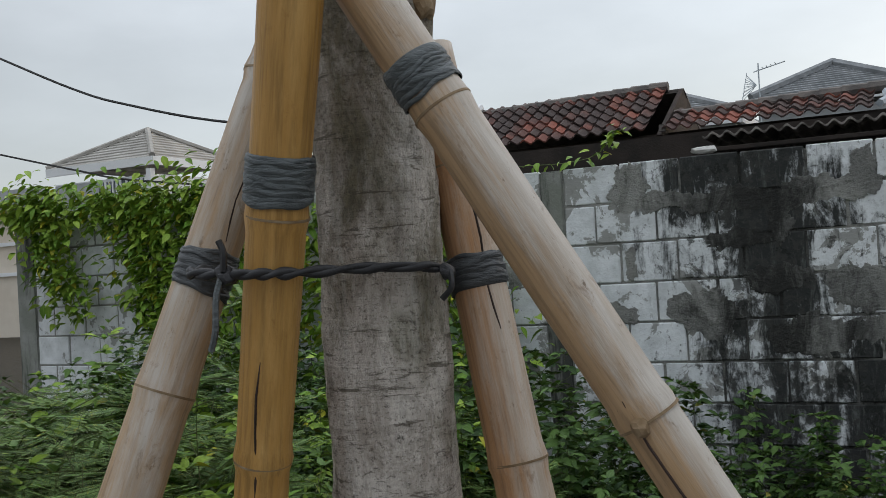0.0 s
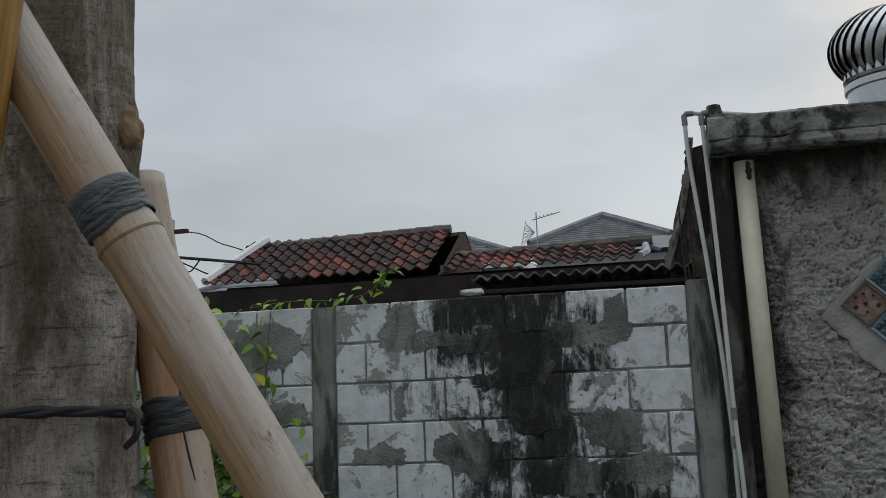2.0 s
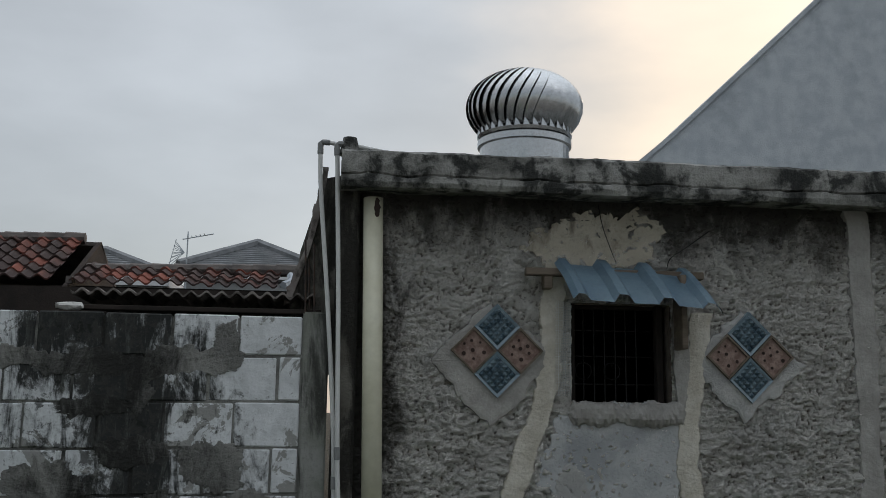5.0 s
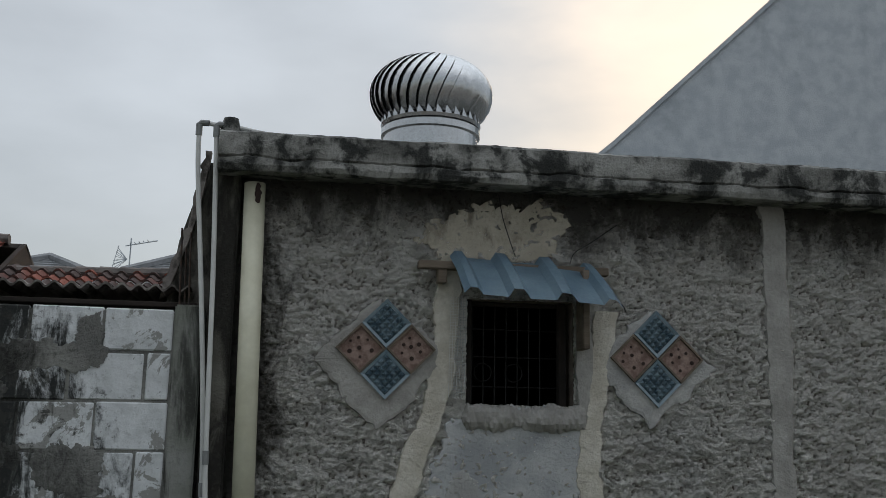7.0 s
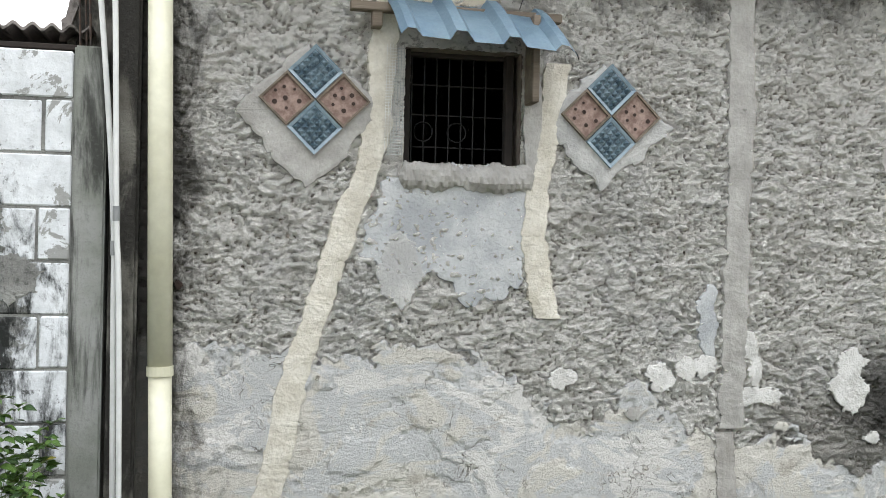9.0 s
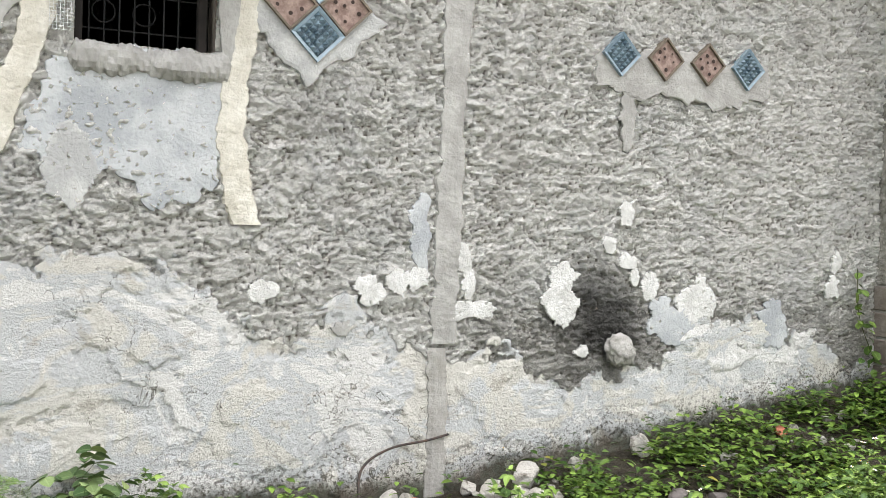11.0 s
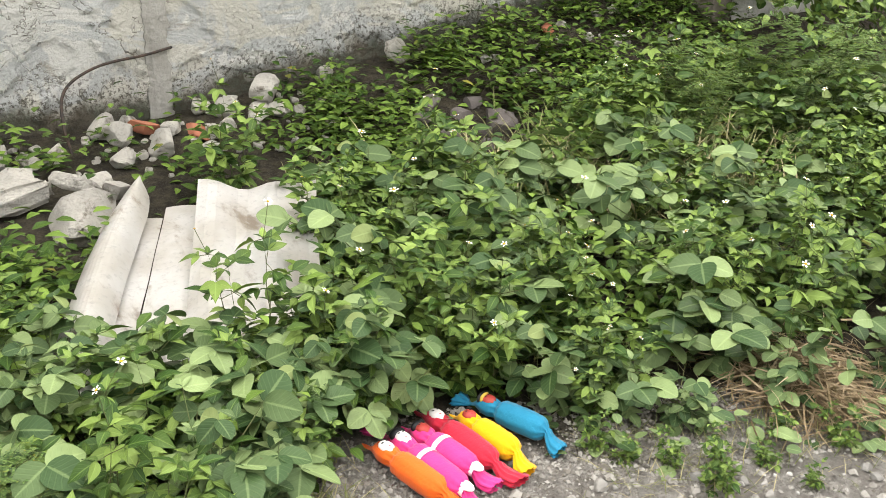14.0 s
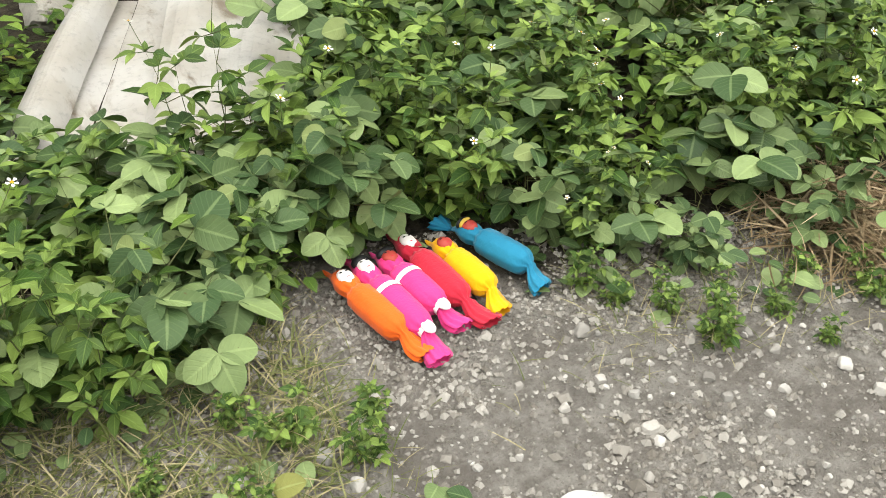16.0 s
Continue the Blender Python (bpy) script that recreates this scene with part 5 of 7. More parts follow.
hip_house(-1.12, 22.0, 1.5, 1.5, 4.5, 4.80, 5.56, M_HOUSEGREY, M_SLATE, "house with a grey hipped tile roof behind the red roofs", 12)
hip_house(-4.9, 24.0, 1.8, 1.8, 4.6, 4.82, 5.62, M_HOUSEGREY, M_SLATE, "house with a grey hipped tile roof farther back", 10)
hip_house(-9.0, 26.0, 3.2, 3.2, 4.2, 4.4, 5.9, M_WHITE, M_SLATE, "house with a grey roof and white walls far back", 10)
LEFT = hip_house(-21.8, 23.5, 2.2, 2.2, 4.95, 5.42, 6.62, M_WHITE, M_SLATEW, "white and grey two-storey house with a pale hipped roof", 10)


def left_house_details():
    for x in (-21.75, -20.75):
        w = part("window", box(x - 0.02, x + 0.90, 21.36, 21.47, 3.6, 4.85, 0.01), M_PANE, LEFT, "barred window")
        for i in range(6):
            part("bar", box(x + 0.03 + i * 0.15, x + 0.09 + i * 0.15, 21.31, 21.35, 3.6, 4.85), M_WHITE, w)
    part("wall_panel", box(-23.75, -21.9, 21.40, 21.47, 3.2, 4.9), M_HOUSEGREY, LEFT, "grey wall panel")
    part("corner_trim", box(-19.88, -19.70, 21.30, 21.48, 3.2, 5.1), M_WHITE, LEFT)
    part("side_roof", box(-19.5, -15.5, 22.0, 25.0, 4.35, 4.47), M_SLATE, LEFT)
    part("side_roof_edge", box(-19.5, -15.5, 21.94, 21.99, 4.28, 4.47), M_DARKWALL, LEFT)
    b = holder("beige_building", (-27.5, 24, 0), "beige building with a dark upper balcony", "building")
    part("wall", box(-30, -24.9, 22, 26, -0.1, 4.4), M_BEIGE, b)
    part("balcony", box(-30, -24.7, 21.6, 22, 4.4, 5.0), M_HOUSEGREY, b)
    for z in (2.2, 3.2):
        part("ledge", box(-30, -24.8, 21.9, 22, z, z + 0.12), M_WHITE, b)


left_house_details()


def build_poles_and_wires():
    p = holder("utility_pole", (-9.8, 18, 0), "grey utility pole with tangled cables", "pole")
    part("post", tube([(-9.85, 18, -0.1), (-9.8, 18, 5.55)], [0.12, 0.09], 10), M_GREYWALL, p)
    part("cross_arm", box(-10.2, -9.4, 17.95, 18.05, 5.25, 5.33), M_IRON, p)
    rng = random.Random(31)
    for i in range(12):
        a, b = rng.uniform(-1, 1), rng.uniform(0.2, 0.9)
        pts = [(-9.8, 17.9, 5.2 - 0.1 * (i % 5)), (-9.8 + a * 0.6, 17.9, 5.0 - b), (-9.8 + a * 1.3, 18, 4.6 - b * 0.6), (-9.8 + a * 2.2, 18, 4.7)]
        part("cable", tube(curve_pts(pts, 5), 0.018, 4), M_CABLE, p)
    for name, pts, r in (("overhead_cable", [(-14.4, 12, 6.02), (-12.6, 12, 5.22), (-11.38, 12, 4.79), (-9.0, 12, 4.19), (-5.0, 12, 3.6)], 0.022), ("overhead_cable", [(-14.5, 12, 4.27), (-12.5, 12, 3.78), (-11.2, 12, 3.5), (-8, 12, 3.1), (-5.45, 12.02, 3.0)], 0.018), ("overhead_cable", [(-14, 18, 5.1), (-9.8, 18, 5.3), (-8.6, 18, 4.95), (-7.9, 18, 4.7)], 0.012)):
        thing(name, tube(curve_pts(pts, 6), r, 5), M_CABLE, "black overhead cable sagging across the sky", "cable", "overhead cables")
    a = holder("tv_antenna", (-2.3, 19.5, 4.0), "thin television antenna on a mast", "antenna")
    x, y = -2.30, 19.5
    part("mast", tube([(x, y, -0.1), (x, y, 5.36)], 0.014, 6), M_GREYWALL, a)
    part("boom", tube([(x - 0.10, y, 5.20), (x + 0.50, y, 5.33)], 0.011, 5), M_GREYWALL, a)
    for k in range(5):
        part("element", tube([(x + 0.08 * k, y - 0.1, 5.24 + 0.018 * k), (x + 0.08 * k, y + 0.1, 5.24 + 0.018 * k)], 0.007, 4), M_GREYWALL, a)
    for k in range(6):
        zz = 4.72 + 0.09 * k
        part("element", tube([(x - 0.34 + 0.02 * k, y, zz), (x - 0.05, y, 4.94), (x - 0.34 + 0.02 * k, y + 0.1, zz - 0.04)], 0.007, 4), M_GREYWALL, a)
    part("element", tube([(x - 0.33, y, 4.68), (x - 0.22, y, 5.20)], 0.008, 4), M_GREYWALL, a)


build_poles_and_wires()


# ---- staked tree ----
def build_tree():
    t = holder("staked_tree", (-0.38, 1.34, 0), "grey-barked young tree trunk held by bamboo stakes", "tree")
    rng = random.Random(2)
    n, rows = 48, []
    bm = bmesh.new()
    H = 230
    for j in range(H + 1):
        z = -0.1 + j * 3.5 / H
        r = 0.098 - 0.006 * z if z < 2.5 else 0.083 - 0.02 * (z - 2.5)
        cx, cy = -0.378 + 0.006 * math.sin(z * 1.7), 1.34 + 0.01 * math.sin(z * 1.1)
        ring = []
        for k in range(n):
            a = 2 * math.pi * k / n
            ux, uy = math.cos(a), math.sin(a)
            d = 0.006 * noise.noise((ux * 2, uy * 2, z * 5)) + 0.004 * noise.noise((ux * 7, uy * 7, z * 16)) + 0.0028 * noise.noise((ux * 3, uy * 3, z * 60))
            for za, aa, s, wd in ((2.22, 0.0, 0.016, 0.05), (1.93, -1.0, -0.010, 0.02), (1.80, -1.9, -0.008, 0.025), (2.02, -0.5, -0.012, 0.02), (2.08, -2.4, 0.012, 0.03)):
                dz, da = (z - za) / wd, math.atan2(math.sin(a - aa), math.cos(a - aa)) * 0.085 / wd
                d += s * math.exp(-dz * dz - da * da)
            ring.append(bm.verts.new((cx + (r + d) * ux, cy + (r + d) * uy, z)))
        rows.append(ring)
    for a, b in zip(rows, rows[1:]):
        for k in range(n):
            bm.faces.new((a[k], a[(k + 1) % n], b[(k + 1) % n], b[k]))
    bm.faces.new(rows[-1])
    part("trunk", bm, M_BARK, t, smooth=True)
    for z, a, s in ((2.225, 0.02, 0.022), (2.09, -2.3, 0.008)):
        bm = bmesh.new()
        bmesh.ops.create_icosphere(bm, subdivisions=3, radius=s)
        for v in bm.verts:
            v.co *= 1 + 0.45 * noise.noise(v.co * 60)
            v.co.z *= 1.3
        rr = 0.084 + s * 0.1
        bmesh.ops.translate(bm, vec=(-0.378 + rr * math.cos(a), 1.34 + rr * math.sin(a), z), verts=bm.verts)
        part("branch_scar", bm, M_CUT if s > 0.015 else M_BARK, t, "dark knotty branch scar")
    return t


build_tree()


def bamboo(name, top, low, r_top, r_low, m, nodes, label, crack=None):
    """A bamboo stake from top down through low to the ground, with swollen joints."""
    A, B = Vector(top), Vector(low)
    s = A.z / (A.z - B.z)
    F = A + (B - A) * s
    F.z = -0.08
    h = holder(name, (F.x, F.y, 0), label, "bamboo stake", "bamboo stakes")
    L = (F - A).length
    axis = (F - A).normalized()
    bm = bmesh.new()
    steps = int(L / 0.02)
    pts, rad = [], []
    for i in range(steps + 1):
        d = L * i / steps
        rr = r_top + (r_low - r_top) * min(d / (A - B).length, 2.0)
        for nd in nodes:
            e = (d - nd) / 0.012
            rr += 0.0035 * math.exp(-e * e) - 0.0014 * math.exp(-((d - nd - 0.016) / 0.008) ** 2)
        pts.append(A + axis * d + Vector((0.002 * noise.noise((d * 3, r_top * 90, 0)), 0, 0)))
        rad.append(rr * (1 + 0.008 * noise.noise((d * 6, 3, r_low * 70))))
    tube(pts, rad, 28, bm)
    # built round its own axis so that the grain follows the stake
    q = axis.to_track_quat("Z", "Y").to_matrix().to_4x4()
    frame_m = Matrix.Translation(A) @ q
    bm.transform(frame_m.inverted())
    ob = new("cane", mesh_of(bm, "cane", m, True))
    ob.parent = h
    ob.matrix_parent_inverse = Matrix.Translation((-F.x, -F.y, 0))
    ob.matrix_basis = frame_m
    for nd in nodes:
        c = A + axis * (nd + 0.004)
        rr = r_top + (r_low - r_top) * min(nd / (A - B).length, 2.0)
        part("joint_scar", tube([c - axis * 0.0016, c + axis * 0.0016], rr + 0.0030, 28), M_CUT, h)
    if crack:
        d0, d1, ang = crack
        side = axis.orthogonal().normalized()
        view = (Vector((0.35, 0.25, 1.9)) - (A + axis * (d0 + d1) / 2))
        view = (view - axis * view.dot(axis)).normalized()
        w = axis.cross(view)
        dirn = view * math.cos(ang) + w * math.sin(ang)
        bmc = bmesh.new()
        cp = []
        for i in range(9):
            d = d0 + (d1 - d0) * i / 8
            rr = r_top + (r_low - r_top) * min(d / (A - B).length, 2.0)
            cp.append(A + axis * d + dirn * (rr - 0.0004) + w * 0.003 * math.sin(i * 1.3))
        tube(cp, [0.0006] + [0.0017] * 7 + [0.0006], 5, bmc)
        part("crack", bmc, M_HOLE, h)
    return h, A, axis


def wrap(name, c, axis, r, width, turns, m, label, tilt=0.0, seed=1):
    """Strips of rubber wound round a stake."""
    rng = random.Random(seed)
    h = holder(name, tuple(c), label, "rubber tie", "rubber ties")
    axis = Vector(axis).normalized()
    ref = axis.orthogonal().normalized()
    side = axis.cross(ref)
    up = Vector((0, 0, 1)) - axis * axis.z
    up = up.normalized() if up.length > 0.05 else ref
    part("band", tube([Vector(c) - axis * width * 0.5, Vector(c) - axis * width * 0.46, Vector(c) + axis * width * 0.46, Vector(c) + axis * width * 0.5], [r + 0.0004, r + 0.0022, r + 0.0022, r + 0.0004], 32), m, h, smooth=True)
    for k in range(turns * 2):
        off = (-width / 2 + width * (k + 0.5) / (turns * 2)) * 0.92
        bm = bmesh.new()
        tl, ph, w = tilt + rng.uniform(-0.10, 0.10), rng.uniform(0, 6.28), width / turns * rng.uniform(0.8, 1.5)
        prev = first = None
        for i in range(33):
            a = 2 * math.pi * i / 32
            d = ref * math.cos(a) + side * math.sin(a)
            ce = Vector(c) + axis * (off + tl * r * math.cos(a - ph) + 0.0015 * math.sin(5 * a + ph))
            rr = r + 0.0016 + 0.0008 * (k % 3) + 0.0004 * math.sin(7 * a + ph)
            q = [bm.verts.new(ce + d * (rr + e) + axis * s) for e, s in ((-0.0002, -w / 2), (0.0009, -w * 0.35), (0.0012, w * 0.25), (-0.0002, w / 2))]
            if prev:
                for j in range(3):
                    bm.faces.new((prev[j], prev[j + 1], q[j + 1], q[j]))
            prev = q
        part("strip", bm, m, h, smooth=True)
    return h


def build_stakes():
    hA, a0, ax = bamboo("bamboo_stake", (-0.306, 1.115, 2.46), (-0.474, 1.20, 1.74), 0.0420, 0.0370, M_BAM_Y, (0.535, 0.86, 1.2, 1.6, 2.05), "yellow bamboo stake leaning on the tree", (0.72, 1.1, 0.35))
    c = a0 + ax * 0.49
    wrap("rubber_tie", c, ax, 0.0405, 0.058, 9, M_RUBBER, "band of dark grey rubber strip wound round a yellow stake", 0.03, 3)
    hB, b0, bx = bamboo("bamboo_stake", (-0.375, 1.185, 2.345), (0.062, 1.285, 1.608), 0.0365, 0.0365, M_BAM_G, (0.335, 0.77, 1.25, 1.75, 2.2), "weathered grey bamboo stake crossing the tree", (0.74, 1.2, 0.5))
    c = b0 + bx * 0.292
    wrap("rubber_tie", c, bx, 0.0375, 0.046, 7, M_RUBBER, "band of dark grey rubber strip wound round a grey stake", 0.12, 5)
    knot = b0 + bx * 0.785 + Vector((-0.005, -0.036, 0.004))
    bm = bmesh.new()
    bmesh.ops.create_icosphere(bm, subdivisions=2, radius=0.012)
    for v in bm.verts:
        v.co *= 1 + 0.3 * noise.noise(v.co * 120)
    bmesh.ops.translate(bm, vec=knot, verts=bm.verts)
    part("branch_scar", bm, M_CUT, hB)
    hC, c0, cx = bamboo("bamboo_stake", (-0.518, 1.365, 2.25), (-0.681, 1.15, 1.585), 0.0365, 0.041, M_BAM_G, (0.10, 0.575, 1.05, 1.5, 1.95), "pale grey bamboo stake split along its length", (0.12, 0.36, -0.25))
    c = c0 + cx * 0.405
    wrap("rubber_tie", c, cx, 0.0385, 0.052, 8, M_RUBDARK, "black rubber strip wound round a pale stake", 0.18, 7)
    hD, d0, dx = bamboo("bamboo_stake", (-0.328, 1.43, 2.18), (-0.212, 1.43, 1.545), 0.0360, 0.0405, M_BAM_B, (0.175, 0.60, 1.05, 1.5), "brown bamboo stake with a splintered joint", (0.16, 0.42, -0.3))
    d = d0 + dx * 0.335
    wrap("rubber_tie", d, dx, 0.0385, 0.044, 6, M_RUBDARK, "dark rubber strip wound round a brown stake", 0.15, 9)
    # twisted strip from stake to stake across the trunk
    k = holder("rubber_rope", (-0.44, 1.14, 1.86), "twisted black rubber strip tied between two stakes", "rubber tie")
    pts = curve_pts([tuple(c + Vector((0.03, -0.03, 0.004))), (-0.53, 1.13, 1.872), (-0.47, 1.126, 1.868), (-0.42, 1.128, 1.866), (-0.388, 1.165, 1.865), (-0.335, 1.246, 1.866), (-0.275, 1.305, 1.862), tuple(d + Vector((-0.02, -0.044, 0.0)))], 10)
    for s in (0, math.pi):
        q = []
        for i, p in enumerate(pts):
            w = i * 0.55 + s
            q.append(p + Vector((0, -0.0028 * math.cos(w), 0.0030 * math.sin(w))))
        part("strand", tube(q, [0.0049 + 0.0010 * math.sin(i * 0.9) for i in range(len(q))], 8), M_BLACK, k, smooth=True)
    rng = random.Random(4)
    for x, y, z, s in ((-0.468, 1.124, 1.868, 0.013), (-0.262, 1.318, 1.856, 0.011)):
        bm = bmesh.new()
        bmesh.ops.create_icosphere(bm, subdivisions=3, radius=s)
        for v in bm.verts:
            v.co *= 1 + 0.5 * noise.noise(v.co * 90)
        bmesh.ops.translate(bm, vec=(x, y, z), verts=bm.verts)
        part("knot", bm, M_BLACK, k)
    for pts in ([(-0.468, 1.115, 1.868), (-0.476, 1.112, 1.84), (-0.48, 1.112, 1.80), (-0.49, 1.114, 1.775)], [(-0.466, 1.116, 1.872), (-0.463, 1.114, 1.895), (-0.468, 1.112, 1.91)], [(-0.255, 1.315, 1.856), (-0.25, 1.305, 1.835), (-0.262, 1.30, 1.82)]):
        part("loose_end", tube(curve_pts(pts, 5), 0.0042, 6), M_RUBBER if len(pts) == 4 else M_BLACK, k)


build_stakes()


# ---- plants ----
def leaf_shape(rows, profile, fold=0.16, droop=0.25):
    """Unit leaf along +y, width across x, up +z: points and faces."""
    v, f = [], []
    for t, w in zip(rows, profile):
        z = 0.06 * t - droop * t * t
        v += [(-w / 2, t, z + fold * w), (0, t, z), (w / 2, t, z + fold * w)]
    for j in range(len(rows) - 1):
        k = 3 * j
        f += [(k, k + 1, k + 4, k + 3), (k + 1, k + 2, k + 5, k + 4)]
    return np.array(v), np.array(f)


OVATE = leaf_shape((0, 0.1, 0.24, 0.42, 0.62, 0.82, 0.94, 1.0), (0.05, 0.26, 0.43, 0.49, 0.41, 0.21, 0.07, 0.01), 0.16, 0.3)
SMALL = leaf_shape((0, 0.35, 0.7, 1.0), (0.06, 0.52, 0.40, 0.02))
ROUND = leaf_shape((0, 0.06, 0.2, 0.4, 0.6, 0.78, 0.91, 0.98, 1.0), (0.16, 0.42, 0.68, 0.80, 0.76, 0.60, 0.36, 0.14, 0.02), 0.10, 0.18)
NARROW = leaf_shape((0, 0.5, 1.0), (0.08, 0.28, 0.02), 0.1, 0.1)
THIN = leaf_shape((0, 0.4, 0.75, 1.0), (0.034, 0.03, 0.02, 0.002), 0.2, 0.35)
BLADE = leaf_shape((0, 0.4, 0.75, 1.0), (0.055, 0.05, 0.032, 0.003), 0.2, 0.45)


class Foliage:
    """Collects leaves, then makes one mesh of them."""

    def __init__(self):
        self.v, self.f, self.n, self.u = [], [], 0, []

    def leaves(self, shape, pos, dirs, size, roll):
        sv, sf = shape
        pos, dirs = np.asarray(pos, float), np.asarray(dirs, float)
        size, roll = np.asarray(size, float), np.asarray(roll, float)
        if not len(pos):
            return
        y = dirs / np.linalg.norm(dirs, axis=1)[:, None]
        x = np.cross(y, np.array([0, 0, 1.0]))
        bad = np.linalg.norm(x, axis=1) < 1e-3
        x[bad] = (1, 0, 0)
        x /= np.linalg.norm(x, axis=1)[:, None]
        z = np.cross(x, y)
        c, s = np.cos(roll)[:, None], np.sin(roll)[:, None]
        x, z = x * c + z * s, z * c - x * s
        p = pos[:, None, :] + size[:, None, None] * (sv[None, :, 0:1] * x[:, None, :] + sv[None, :, 1:2] * y[:, None, :] + sv[None, :, 2:3] * z[:, None, :])
        self.v.append(p.reshape(-1, 3))
        self.f.append((sf[None] + (self.n + np.arange(len(pos)) * len(sv))[:, None, None]).reshape(-1, 4))
        self.n += len(pos) * len(sv)
        wide = np.array([(s, t, 1.0) for (_, t, _), s in zip(sv, (-1, 0, 1) * (len(sv) // 3))])
        self.u.append(np.tile(wide, (len(pos), 1)))

    def stem(self, a, b, r0, r1):
        a, b = np.array(a, float), np.array(b, float)
        d = b - a
        u = np.cross(d, (0.3, 0.9, 0.2))
        u /= np.linalg.norm(u) + 1e-9
        w = np.cross(d / (np.linalg.norm(d) + 1e-9), u)
        ring = [u, -0.5 * u + 0.87 * w, -0.5 * u - 0.87 * w]
        self.v.append(np.array([a + r0 * q for q in ring] + [b + r1 * q for q in ring]))
        self.f.append(np.array([(0, 1, 4, 3), (1, 2, 5, 4), (2, 0, 3, 5)]) + self.n)
        self.n += 6
        self.u.append(np.zeros((6, 3)))

    def mesh(self, name, m):
        me = bpy.data.meshes.new(name)
        if self.n:
            me.from_pydata(np.concatenate(self.v), [], np.concatenate(self.f))
            me.attributes.new('blade', 'FLOAT_VECTOR', 'POINT').data.foreach_set('vector', np.concatenate(self.u).ravel())
        me.materials.append(m)
        me.shade_smooth()
        return me


def flower(bm, p, r, rng):
    """A daisy with five white petals and a yellow eye; petals slot 0, eye slot 1."""
    p = Vector(p)
    tilt = Matrix.Rotation(rng.uniform(-0.6, 0.6), 3, "X") @ Matrix.Rotation(rng.uniform(-0.6, 0.6), 3, "Y")
    for k in range(5):
        a = 2 * math.pi * k / 5 + rng.uniform(-0.15, 0.15)
        q = [tilt @ Vector((math.cos(a + da) * rr, math.sin(a + da) * rr, zz)) * r for da, rr, zz in ((-0.3, 0.3, 0), (0.3, 0.3, 0), (0.36, 0.8, 0.1), (0, 1.0, 0.06), (-0.36, 0.8, 0.1))]
        bm.faces.new([bm.verts.new(p + v) for v in q])
    c = [bm.verts.new(p + tilt @ Vector((math.cos(a) * 0.3, math.sin(a) * 0.3, 0.08)) * r) for a in np.linspace(0, 2 * math.pi, 8)[:-1]]
    t = bm.verts.new(p + tilt @ Vector((0, 0, 0.28)) * r)
    for k in range(7):
        f = bm.faces.new((c[k], c[(k + 1) % 7], t))
        f.material_index = 1


